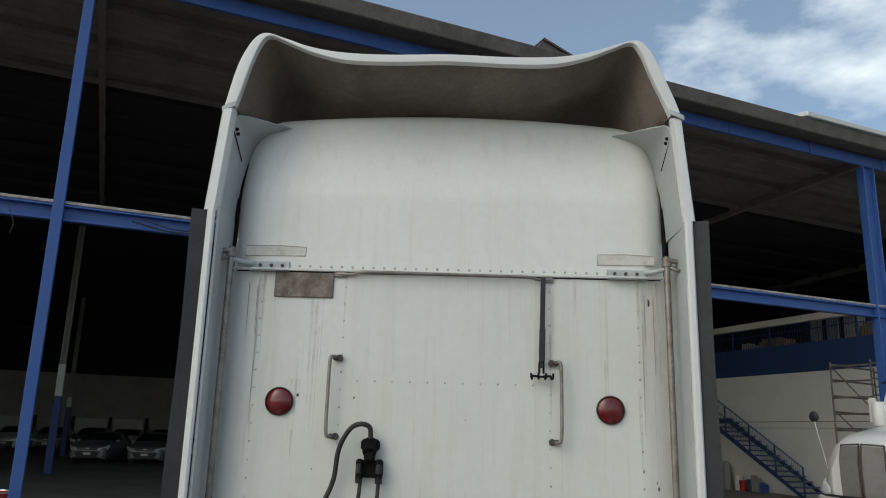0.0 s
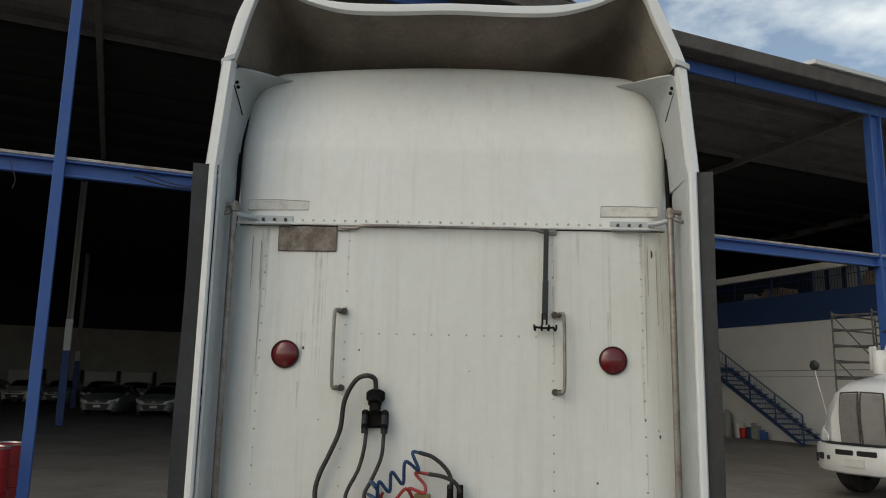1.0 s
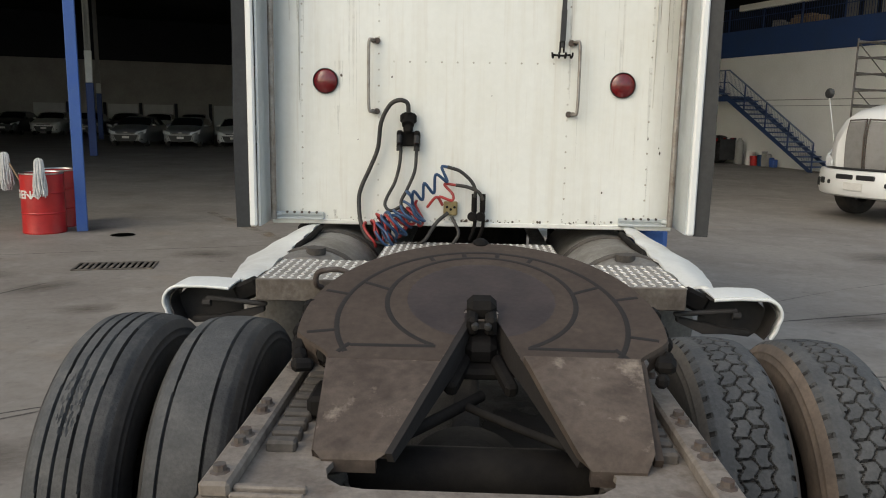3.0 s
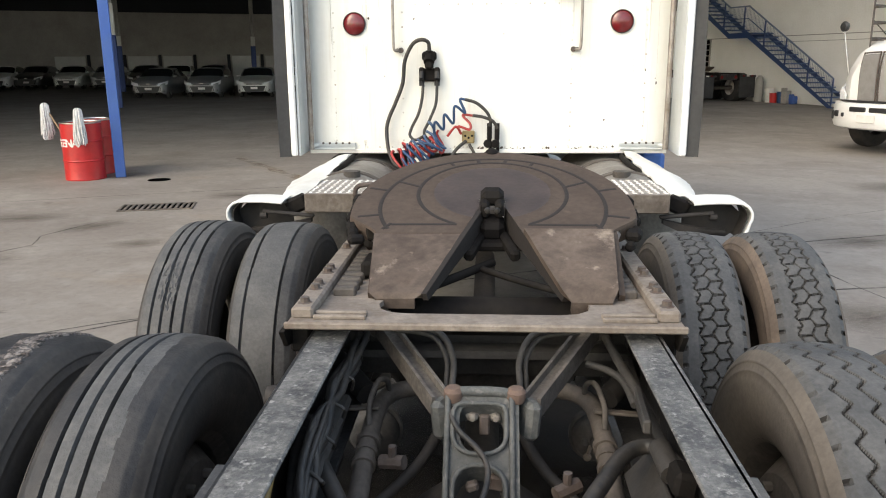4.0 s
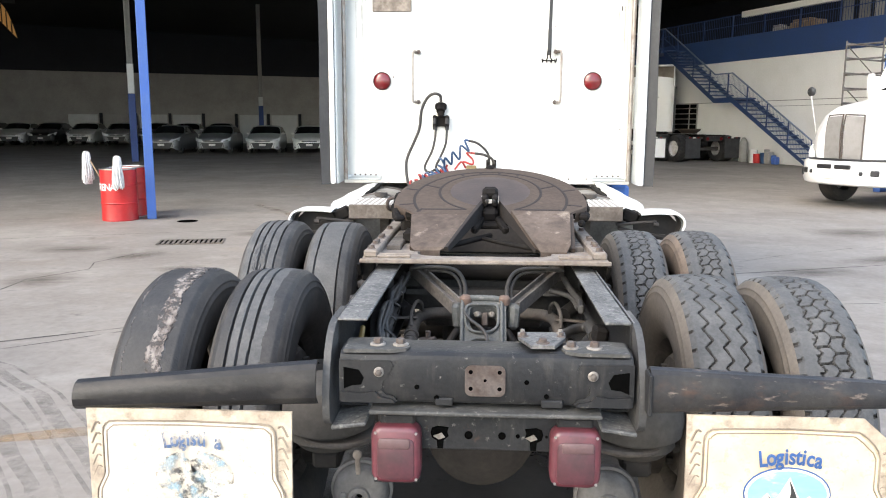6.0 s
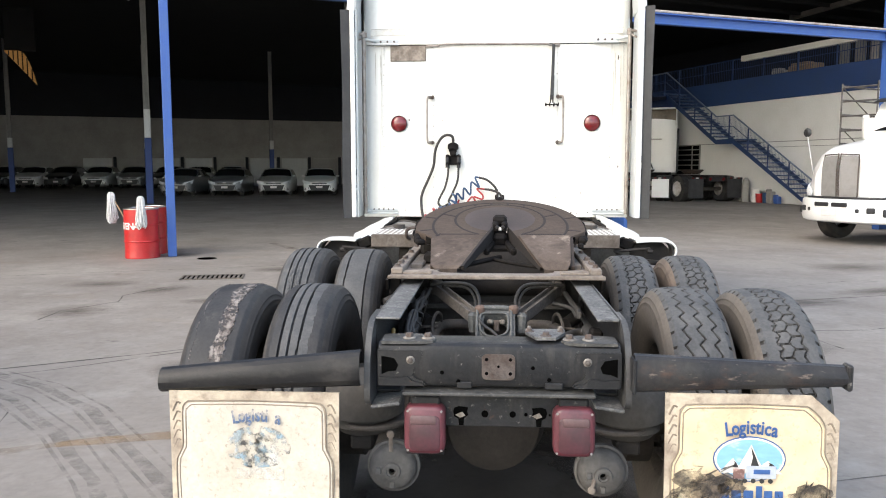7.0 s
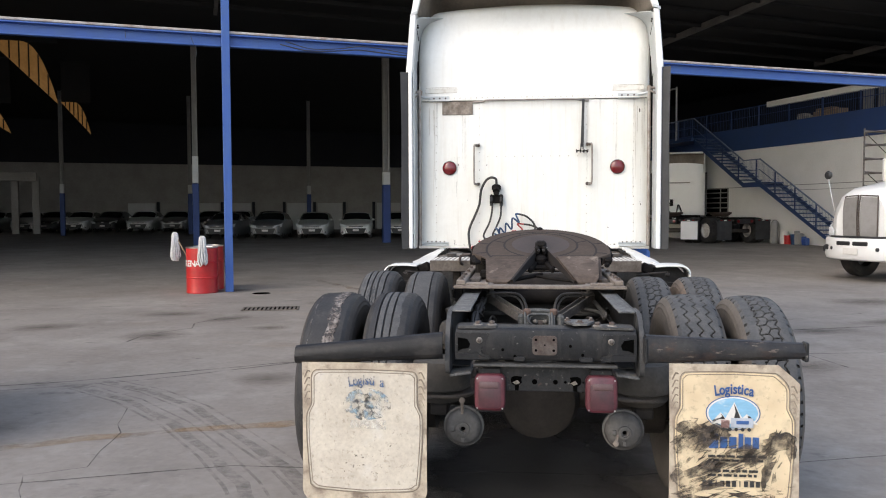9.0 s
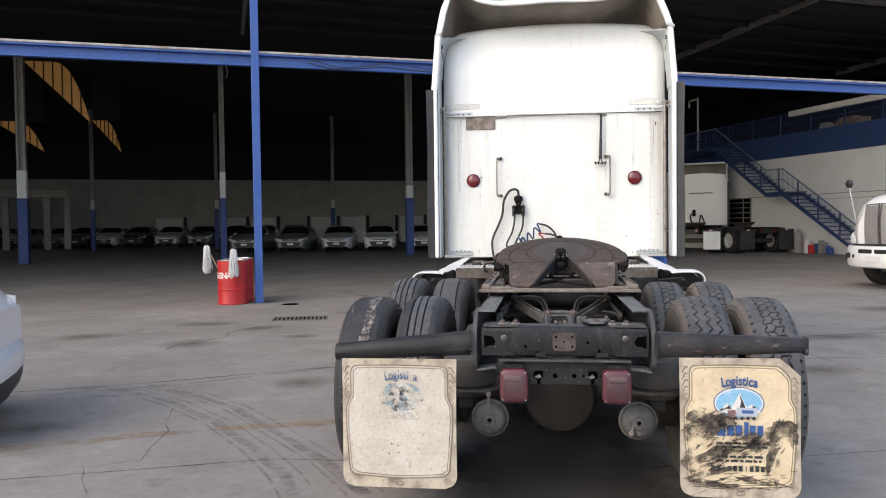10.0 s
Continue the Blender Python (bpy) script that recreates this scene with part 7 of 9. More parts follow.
RUBBERSET = {
    "rib": tyre_mesh(0.530, TW, "rib", "tyre", 3, face=TYRERIB, shoulder=SHOULDER),
    "tworib": tyre_mesh(0.538, TW, "tworib", "tyre", 4, face=TYRERIB, shoulder=TYREDARK),
    "ribfront": tyre_mesh(0.540, TW, "rib", "tyre", 5, face=TYRERIB, shoulder=TYREDARK),
    "bald": tyre_mesh(0.528, TW, "bald", "tyre", 6, face=SHOULDER),
    "zigzag": tyre_mesh(0.530, TW, "zigzag", "tyre", 7, TYREBROWN),
    "block": tyre_mesh(0.528, TW, "block", "tyre", 8, TYREBROWN, shoulder=TYRERIB),
    "blockdust": tyre_mesh(0.523, TW, "block", "tyre", 10, TYREDUST, shoulder=TYRERIB),
    "blockfront": tyre_mesh(0.523, TW, "block", "tyre", 9, TYREBROWN, shoulder=TYRERIB),
}
RIMS = {1: rim_mesh(0.53, TW, 1), -1: rim_mesh(0.53, TW, -1)}


def wheel(parent, x, y, key, R, side, label, turn=0.0):
    w = new("wheel", RUBBERSET[key])
    w.parent = parent
    w.matrix_basis = pose(x, y, R - 0.004, turn, 0, 0)
    w["label"] = label
    r = new("rim", RIMS[side])
    r.parent = w
    return w


for x, y, key, R, side, label in (
    (-1.115, -3.04, "bald", 0.528, -1, "worn tyre with its tread torn down to pale cord"),
    (-0.785, -3.04, "rib", 0.530, 1, "black tyre with straight ribs"),
    (-1.115, -1.72, "ribfront", 0.540, -1, "black tyre with straight ribs"),
    (-0.785, -1.72, "tworib", 0.538, 1, "smooth worn black tyre with two grooves"),
    (0.795, -3.04, "zigzag", 0.530, -1, "grey worn tyre with zigzag grooves"),
    (1.125, -3.04, "block", 0.528, 1, "black drive tyre with block tread"),
    (0.795, -1.72, "blockfront", 0.523, -1, "black drive tyre with block tread"),
    (1.125, -1.72, "blockdust", 0.523, 1, "black drive tyre with a dusty brown sidewall"),
):
    wheel(truck, x, y, key, R, side, label, turn=(x * 37 + y * 11) % 30)
# shredded strip on the bald tyre
b = Builder()
rnd = random.Random(21)
rows = []
for i in range(230):
    a = radians(-15 + 230 * i / 229)
    row = []
    l0, l1 = -0.010 + 0.008 * math.sin(i * 0.33) + rnd.uniform(-0.006, 0.006), 0.052 + 0.006 * math.sin(i * 0.21) + rnd.uniform(-0.005, 0.007)
    for k in range(15):
        x = -1.103 + l0 + (l1 - l0) * k / 14
        r = 0.5275 + rnd.uniform(0.0, 0.002) - (0.008 if k in (0, 14) else 0)
        row.append((x, -3.04 - r * math.cos(a), 0.524 + r * math.sin(a)))
    rows.append(row)
b.sheet(rows)
part("torn_tread", b, SHRED, truck, "pale shredded strip of torn tread", angle=20)
rows = []
for i in range(230):
    a = radians(-15 + 230 * i / 229)
    x = -1.190 + 0.004 * math.sin(i * 0.45) + rnd.uniform(-0.002, 0.002)
    w = rnd.uniform(0.0015, 0.0045)
    rows.append([(x + dx, -3.04 - r * math.cos(a), 0.524 + r * math.sin(a)) for dx, r in ((-w, 0.5215), (0, 0.5250), (w, 0.5215))])
part("cord_line", Builder().sheet(rows), SHRED, truck, "thin pale line of bared cord")

BAG = make_mat("dust_coated_rubber_bag", (0.050, 0.045, 0.039), 0.9, var=0.3, scale=5, fine=60, bump=0.1, second=(0.095, 0.086, 0.075), cut=(0.38, 0.7))
CHAMBER = make_mat("dusty_cast_aluminium", (0.125, 0.118, 0.11), 0.7, metal=0.15, var=0.35, scale=9, fine=60, bump=0.15, second=(0.065, 0.06, 0.056))
# axles, differentials, brake chambers, air bags
for y in (-3.04, -1.72):
    b = Builder()
    b.cyl((-0.66, y, 0.50), (0.66, y, 0.50), 0.075, 18)
    b.lathe([(0.0, -0.24), (0.10, -0.235), (0.19, -0.18), (0.225, -0.06), (0.225, 0.04), (0.18, 0.14), (0.10, 0.26), (0.07, 0.36), (0.0, 0.37)], (0.0, y, 0.49), "y", 28)
    for s in (-1, 1):
        b.cyl((s * 0.56, y, 0.50), (s * 0.66, y, 0.50), 0.20, 28)
    part("axle", b, AXLE, truck, "dusty drive axle with round differential")
    for s in (-1, 1):
        cx, cz = s * 0.382 + 0.011, 0.464
        b = Builder()
        b.lathe([(0.0, 0.06), (0.072, 0.05), (0.088, 0.03), (0.090, 0.004), (0.096, 0.002), (0.096, -0.006), (0.088, -0.008), (0.086, -0.030), (0.078, -0.048), (0.062, -0.060), (0.034, -0.064), (0.031, -0.074), (0.020, -0.076), (0.018, -0.070), (0.012, -0.070), (0.011, -0.045), (0.0, -0.045)], (cx, y - 0.55, cz), "y", 36)
        ch = part("brake_chamber", b, CHAMBER, truck, "round dusty grey brake chamber")
        b = Builder()
        b.lathe([(0.090, 0.014), (0.0985, 0.010), (0.0985, -0.012), (0.090, -0.016)], (cx, y - 0.55, cz), "y", 36)
        part("clamp_band", b, CHAMBER, ch, "grey clamp band")
        b = Builder()
        for dx, dz in ((-0.05, 0.0), (0.0, -0.052)):
            b.box((cx + dx, y - 0.615, cz + dz), (0.020, 0.010, 0.026), ch=0.003)
        b.lathe([(0.0, -0.002), (0.0108, -0.002), (0.0108, 0.0)], (cx, y - 0.597, cz), "y", 16, mi=1)
        pieces("boss", b, [CHAMBER, PIT], ch)
        b = Builder()
        if s < 0:
            b.cyl((cx - 0.004, y - 0.60, cz + 0.07), (cx - 0.004, y - 0.612, cz + 0.135), 0.008, 8)
            b.lathe([(0.0, -0.010), (0.013, -0.008), (0.015, 0.0), (0.0, 0.010)], (cx - 0.004, y - 0.612, cz + 0.138), "y", 12)
        else:
            b.cyl((cx - 0.030, y - 0.617, cz - 0.010), (cx - 0.040, y - 0.622, cz - 0.045), 0.007, 8)
            b.lathe([(0.0, -0.010), (0.012, -0.008), (0.015, 0.0), (0.0, 0.008)], (cx - 0.041, y - 0.622, cz - 0.050), "y", 12)
        pieces("release_bolt", b, SLIDE, ch, "rust brown release bolt")
        b = Builder()
        b.lathe([(0.0, 0.15), (0.13, 0.145), (0.15, 0.11), (0.155, 0.05), (0.15, 0.01), (0.12, 0.0), (0.13, -0.03), (0.10, -0.06), (0.0, -0.06)], (s * 0.50, y - 0.42, 0.62), "z", 28)
        bag = part("air_bag", b, BAG, truck, "dusty air suspension bag")
        part("base_plate", Builder().lathe([(0.0, -0.005), (0.128, -0.005), (0.134, 0.0), (0.134, 0.008), (0.128, 0.013), (0.0, 0.013)], (s * 0.46, y - 0.44, 0.60), "z", 28), PIPE, bag, "dusty steel base plate")
        b = Builder()
        b.box((s * 0.50, y - 0.10, 0.565), (0.09, 0.8, 0.06), (6, 0, 0), ch=0.01)
        b.box((s * 0.47, y + 0.40, 0.72), (0.10, 0.14, 0.42), ch=0.015)
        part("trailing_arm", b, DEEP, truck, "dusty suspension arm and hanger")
    b = Builder()
    b.cyl((0, y + 0.35, 0.52), (0, y + 1.35, 0.60), 0.055, 14)
    part("drive_shaft", b, AXLE, truck, "brown dusty drive shaft")
b = Builder()
for s in (-1, 1):
    b.cyl((s * 0.40, -2.35, 0.93), (s * 0.56, -2.44, 0.86), 0.035, 12)
    b.cyl((s * 0.43, -3.06, 0.945), (s * 0.475, -3.06, 0.94), 0.022, 12)
    b.lathe([(0.0, -0.02), (0.028, -0.018), (0.031, 0.0), (0.028, 0.018), (0.0, 0.02)], (s * 0.478, -3.06, 0.94), "x", 14)
pieces("shock_mount", b, DEEP, truck, "dusty damper mounts outside the rails")

# inner cross members, V arms and centre bracket
prof = [(-2.66, 1.018), (-2.66, 1.030), (-2.575, 1.032), (-2.572, 0.90), (-2.66, 0.902), (-2.66, 0.892), (-2.575, 0.890), (-2.56, 0.80)]
inner_member = part("crossmember", Builder().sheet([[(-0.39, y, z), (0.414, y, z)] for y, z in prof], 0.006), CHAN, truck, "dusty pressed inner cross member")
b = Builder()
for x in (-0.30, -0.07, -0.011, 0.049, 0.11, 0.30):
    b.cyl((x, -2.572, 0.955), (x, -2.5825, 0.955), 0.009, 10)
pieces("bolt_hole", b, PIT, inner_member)
part("crossmember", Builder().box((0, -0.95, 0.90), (0.84, 0.12, 0.22), ch=0.01), DEEP, truck, "dusty inner cross member")
centre = Builder()


def bracket_point(x, t):
    """On the leaning bracket plate: x across, t from 0 at its top to 1 at its foot."""
    return (x, -3.055 - 0.21 * t, 0.957 - 0.235 * t)


def opening(t0, t1, hw, flat):
    """Outline of an opening in the plate, with a flat or a rounded upper side; 32 points from its right side on."""
    tm, th, pts = (t0 + t1) / 2, (t1 - t0) / 2, []
    for i in range(32):
        a = 2 * math.pi * i / 32
        c, q = math.cos(a), math.sin(a)
        n = 6 if q < 0 and flat else 2.6
        sq = (abs(c) ** n + abs(q) ** n) ** (-1 / n)
        pts.append((hw * c * sq, tm + th * q * sq))
    return pts


BW = 0.077
shift = Matrix.Translation((0.011, 0, 0))
for t0, t1, lo, hi, hw, flat in ((0.09, 0.43, 0.0, 0.475, 0.057, True), (0.53, 0.93, 0.475, 1.0, 0.055, False)):
    hole, rows = opening(t0, t1, hw, flat), []
    for i in range(33):
        x, t = hole[i % 32]
        a = 2 * math.pi * i / 32
        k = 1.0 / max(abs(math.cos(a)), abs(math.sin(a)))
        rows.append([bracket_point(BW * math.cos(a) * k, (lo + hi) / 2 + (hi - lo) / 2 * math.sin(a) * k), bracket_point(x, t)])
    centre.sheet(rows, 0.016)
    centre.sheet([[r[1], (r[1][0] * 0.96, r[1][1] + 0.03, r[1][2] - 0.05)] for r in rows], 0.004)
    ring = [Vector(bracket_point(x * 1.06, t + 0.012 * (1 if t > (t0 + t1) / 2 else -1))) + Vector((0, -0.006, 0.006)) for x, t in hole]
    centre.tube(ring + ring[:1], 0.0055, 6, 1)
for s in (-1, 1):
    centre.sheet([[bracket_point(s * BW, t), tuple(Vector(bracket_point(s * (BW + 0.004), t)) + Vector((0, 0.06, -0.07)))] for t in (0, 0.25, 0.5, 0.75, 1.0)], 0.012)
    centre.tube([tuple(Vector(bracket_point(s * (BW - 0.004), t)) + Vector((0, -0.004, 0.004))) for t in (0.0, 0.25, 0.5, 0.75, 1.0)], 0.007, 6, 2)
centre.tube([(-BW, -3.05, 0.954), (-0.04, -3.052, 0.962), (0.04, -3.052, 0.962), (BW, -3.05, 0.954)], 0.012, 8, 3)
cb = pieces("torque_bracket", centre, CAST, truck, "dusty grey cast centre bracket with two round openings")[0]
cb.matrix_basis = shift
b = Builder()
for s in (-1, 1):
    b.lathe([(0.0, -0.020), (0.019, -0.017), (0.023, -0.006), (0.023, 0.008), (0.016, 0.017), (0.0, 0.019)], (s * 0.072, -3.052, 0.956), "z", 16)
pieces("bolt_head", b, RUSTPAD, cb, "rust tan bolt heads")
b = Builder()
for x in (-0.028, 0.026):
    b.lathe([(0.0, -0.016), (0.007, -0.015), (0.011, -0.010), (0.011, 0.0), (0.016, 0.002), (0.016, 0.006)], (x, -3.060, 0.905), "y", 8)
pieces("nut", b, WASHER, cb, "pale nuts inside the bracket")
b = Builder()
b.box((0.0, -3.06, 0.885), (0.024, 0.02, 0.05), ch=0.004)
b.box((0.03, -3.17, 0.80), (0.04, 0.02, 0.035), (0, 10, 0), ch=0.005)
b.box((-0.026, -3.17, 0.79), (0.028, 0.025, 0.02), (0, -20, 0), ch=0.005)
pieces("inner_bolt_block", b, STAIN, cb, "rusty blocks inside the bracket")


def beam(p, q, h, w, t=0.011):
    """A forged channelled arm from p to q: height h, width w between its ridges."""
    b, p, q = Builder(), Vector(p), Vector(q)
    d = (q - p).normalized()
    side = d.cross(Vector((0, 0, 1))).normalized()
    up = side.cross(d)
    for o, z0, z1, ww in ((-w / 2, -h / 2, h / 2, t), (w / 2, -h / 2, h / 2, t), (0, -h / 2, h * 0.12, w)):
        ring = [p + side * (o + sx * ww / 2) + up * (z0 if sz < 0 else z1) for sx, sz in ((-1, -1), (-0.75, 1), (0.75, 1), (1, -1))]
        b.prism(ring, q - p)
    return b


for s in (-1, 1):
    arm = part("torque_arm", beam((s * 0.290 + XO, -2.68, 0.992), (s * 0.105 + XO, -3.045, 0.926), 0.046, 0.040), ARM, truck, "dusty forged torque arm")
    part("arm_foot", Builder().box((s * 0.102 + XO, -3.052, 0.895), (0.040, 0.055, 0.094), (0, s * 6, s * 24), ch=0.013), CAST, arm, "grey clamped arm end")
    part("arm_eye", Builder().lathe([(0.0, 0.03), (0.026, 0.028), (0.034, 0.012), (0.036, -0.03), (0.03, -0.04), (0.0, -0.04)], (s * 0.292 + XO, -2.675, 1.0), "z", 18).cyl((s * 0.292 + XO, -2.675, 1.0), (s * 0.292 + XO, -2.675, 1.062), 0.018, 12), ARM, arm, "dusty arm eye with its pin")
    b = Builder()
    b.tube([(s * 0.080 + XO, -3.03, 0.915), (s * 0.082 + XO, -2.96, 0.940), (s * 0.082 + XO, -2.89, 0.968), (s * 0.102 + XO, -2.85, 1.010), (s * 0.14 + XO, -2.83, 1.031), (s * 0.22 + XO, -2.81, 1.033), (s * 0.31 + XO, -2.78, 1.02)], 0.0082, 8, 6)
    b.tube([(s * 0.094 + XO, -3.02, 0.900), (s * 0.098 + XO, -2.94, 0.935), (s * 0.100 + XO, -2.87, 0.962), (s * 0.122 + XO, -2.835, 0.998), (s * 0.16 + XO, -2.82, 1.017), (s * 0.24 + XO, -2.80, 1.018)], 0.0062, 8, 6)
    pieces("brake_hose", b, CHAN, truck, "dark bent brake hose")
    b = Builder()
    b.tube([(s * 0.135 + XO, -2.70, 0.815), (s * 0.185 + XO, -2.72, 0.822), (s * 0.245 + XO, -2.755, 0.825), (s * 0.280 + XO, -2.83, 0.820), (s * 0.288 + XO, -2.98, 0.80), (s * 0.286 + XO, -3.12, 0.765), (s * 0.284 + XO, -3.28, 0.72)], 0.0235, 12, 6)
    pipe = part("air_pipe", b, PIPE, truck, "dusty tan pipe bent towards the axle")
    b = Builder()
    for y0, z0, r in ((-2.985, 0.799, 0.030), (-3.02, 0.791, 0.027), (-3.06, 0.781, 0.029)):
        b.cyl((s * 0.287 + XO, y0, z0), (s * 0.287 + XO, y0 - 0.016, z0 - 0.004), r, 16)
    pieces("collar", b, PIPE, pipe, "rusty pipe collar")
    part("stay", Builder().box((s * 0.345 + XO, -2.90, 0.842), (0.15, 0.022, 0.008), (0, s * 4, 0), ch=0.002), PIPE, pipe, "thin steel stay")
    part("vent_hose", Builder().tube([(s * 0.26 + XO, -2.79, 0.845), (s * 0.262 + XO, -2.82, 0.885), (s * 0.278 + XO, -2.86, 0.90), (s * 0.292 + XO, -2.92, 0.87), (s * 0.290 + XO, -2.96, 0.825)], 0.007, 8, 6), DUSTY, truck, "thin looped vent hose")
    part("bump_stop", Builder().tube([(s * 0.43 + XO, -2.66, 0.885), (s * 0.375 + XO, -2.74, 0.868), (s * 0.315 + XO, -2.82, 0.845)], 0.030, 12, 4), DEEP, truck, "black sleeve beside the rail")
    part("cross_tube", Builder().tube([(s * 0.30, -3.15, 0.66), (s * 0.16, -3.02, 0.74), (s * 0.10, -2.92, 0.80)], 0.014, 10, 4), DEEP, truck, "greasy tube under the arm")
# wiring loom strapped inside the left rail, a rod inside the right one
b = Builder()
rnd = random.Random(31)
for k in range(9):
    j = [rnd.uniform(-0.016, 0.016) for _ in range(12)]
    b.tube([(-0.318 + j[0], -2.78, 0.985 + j[1]), (-0.325 + j[2], -2.92, 0.972 + 1.4 * j[3]), (-0.333 + j[4], -3.06, 0.962 + 1.6 * j[5]), (-0.338 + j[6], -3.20, 0.945 + 1.6 * j[7]), (-0.335 + j[8], -3.36, 0.918 + j[9]), (-0.318 + j[10], -3.50, 0.87 + j[11])], rnd.choice((0.005, 0.007, 0.009)), 6, 4)
pieces("air_line", b, HOSE, truck, "bundle of black air lines along the rail")
b = Builder()
for k in range(5):
    y = -2.86 - 0.12 * k
    b.tube([(-0.352, y, 0.99 - 0.015 * k), (-0.305, y - 0.02, 0.985 - 0.02 * k), (-0.315, y + 0.02, 0.935 - 0.015 * k)], 0.004, 6, 4)
pieces("strap", b, HOSE, truck, "loose cable strap")
b = Builder()
b.tube([(-0.392, -3.10, 0.905), (-0.352, -3.20, 0.875), (-0.285, -3.33, 0.852), (-0.215, -3.47, 0.835), (-0.16, -3.60, 0.82)], 0.019, 10, 6)
b.tube([(-0.385, -3.18, 0.915), (-0.37, -3.30, 0.900), (-0.345, -3.42, 0.880), (-0.30, -3.53, 0.865), (-0.255, -3.62, 0.85)], 0.017, 10, 6)
b.tube([(0.415, -3.30, 0.895), (0.405, -3.21, 0.885), (0.372, -3.14, 0.880), (0.315, -3.165, 0.872), (0.258, -3.26, 0.862), (0.205, -3.36, 0.845), (0.18, -3.48, 0.82)], 0.018, 10, 6)
b.tube([(-0.072, -3.04, 0.952), (-0.066, -3.09, 0.925), (-0.045, -3.13, 0.902), (-0.005, -3.17, 0.882), (0.018, -3.21, 0.860), (0.012, -3.28, 0.838), (-0.022, -3.37, 0.815), (-0.06, -3.47, 0.79)], 0.0065, 6, 5)
pieces("cross_hose", b, HOSE, truck, "thick black hose crossing the frame")
b = Builder()
b.box((0.373, -2.97, 0.935), (0.018, 0.52, 0.030), (-7, 0, -6), ch=0.004)
b.tube([(0.335, -2.72, 0.975), (0.352, -2.86, 0.955), (0.375, -3.02, 0.935), (0.392, -3.20, 0.905)], 0.012, 8, 4)
b.tube([(0.27, -2.83, 0.945), (0.32, -2.86, 0.940), (0.35, -2.92, 0.935), (0.36, -3.02, 0.92)], 0.009, 8, 4)
b.cyl((0.385, -3.18, 0.90), (0.392, -3.27, 0.885), 0.024, 12)
pieces("height_rod", b, CHAN, truck, "dusty levelling rod inside the rail")
part("height_valve", Builder().box((0.40, -3.32, 0.905), (0.05, 0.07, 0.055), (0, 8, 0), ch=0.010).cyl((0.39, -3.34, 0.88), (0.385, -3.36, 0.82), 0.008, 8), BLACK, truck, "black levelling valve")
part("yellow_line", Builder().tube([(-0.395, -3.40, 0.935), (-0.385, -3.50, 0.905), (-0.362, -3.60, 0.885)], 0.009, 8, 5), YELLOW, truck, "yellow cable end")
for x, y, z, a in ((0.19, -3.2, 0.80, 30), (-0.2, -3.1, 0.80, -20), (0.24, -3.42, 0.78, 60)):
    c, q = math.cos(radians(a)), math.sin(radians(a))
    part("air_fitting", Builder().cyl((x - 0.03 * c, y - 0.03 * q, z), (x + 0.03 * c, y + 0.03 * q, z + 0.01), 0.017, 8).cyl((x, y, z), (x, y, z + 0.045), 0.010, 8), STAIN, truck, "small rusty air fitting")
valve = part("relay_valve", Builder().box((0.055, -3.44, 0.80), (0.09, 0.07, 0.06), ch=0.012).cyl((0.01, -3.47, 0.80), (0.10, -3.47, 0.80), 0.016, 12), STEEL, truck, "small metal relay valve")
b = Builder()
for x in (-0.005, 0.02):
    b.lathe([(0.0, -0.010), (0.010, -0.008), (0.012, 0.0), (0.0, 0.004)], (x, -3.50, 0.825), "y", 10)
pieces("port", b, BRASS, valve, "worn brass port")
part("air_tank", Builder().lathe([(0.0, -0.30), (0.10, -0.29), (0.13, -0.26), (0.13, 0.26), (0.10, 0.29), (0.0, 0.30)], (0.0, -2.35, 0.80), "x", 24), DUSTY, truck, "brown dusty air tank across the frame")
b = Builder()
b.box((-0.365, -3.12, 0.83), (0.05, 0.40, 0.14), (0, 18, 0), ch=0.01)
b.box((0.365, -3.30, 0.80), (0.09, 0.46, 0.012), (0, -50, 0), ch=0.004)
pieces("frame_liner", b, CHAN, truck, "black plates inside the rails")

# ---- fifth wheel ----
FT = Matrix.Translation((0.028, -2.52, 1.216)) @ pose(0, 0, 0, 16.5, 0, 0)
fifth = part("fifth_wheel", Builder().box((0, 0, 0), (0.1, 0.1, 0.1)), FIFTH, truck, "rusty greased fifth wheel coupling plate", at=FT)
CY = 0.19


def on_plate(x, y):
    """Whether a place lies on the coupling plate; y runs ahead from its rear edge."""
    if y < 0.0 or math.hypot(x, y - 0.165) > 0.437:
        return False
    return abs(x) < 0.345 + 0.092 * smooth01(y / 0.12)


def plate_edge(a):
    """Outer radius of the plate round its middle, in the direction a."""
    lo, hi = 0.0, 0.6
    for _ in range(22):
        mid = (lo + hi) / 2
        if on_plate(mid * math.cos(a), CY + mid * math.sin(a)):
            lo = mid
        else:
            hi = mid
    return lo


GW = 0.0056


def groove_line(pts):
    """A raised dark strip along points of the plate, drawn as a grease channel."""
    rows = []
    for i, (x, y) in enumerate(pts):
        x0, y0 = pts[max(i - 1, 0)]
        x1, y1 = pts[min(i + 1, len(pts) - 1)]
        n = Vector((-(y1 - y0), x1 - x0, 0)).normalized() * GW
        p = Vector((x, y, 0))
        rows.append([p - n * 1.15, p - n * 0.7 + Vector((0, 0, 0.0012)), p + Vector((0, 0, 0.0007)), p + n * 0.7 + Vector((0, 0, 0.0012)), p + n * 1.15])
    return Builder().sheet(rows)


def arc(cy, r, a0, a1, n=72):
    return [(r * math.cos(radians(a0 + (a1 - a0) * i / n)), cy + r * math.sin(radians(a0 + (a1 - a0) * i / n))) for i in range(n + 1)]


CHANNELS = [arc(0.19, 0.348, -28, 208, 120), arc(0.27, 0.236, -62, 242, 120)]
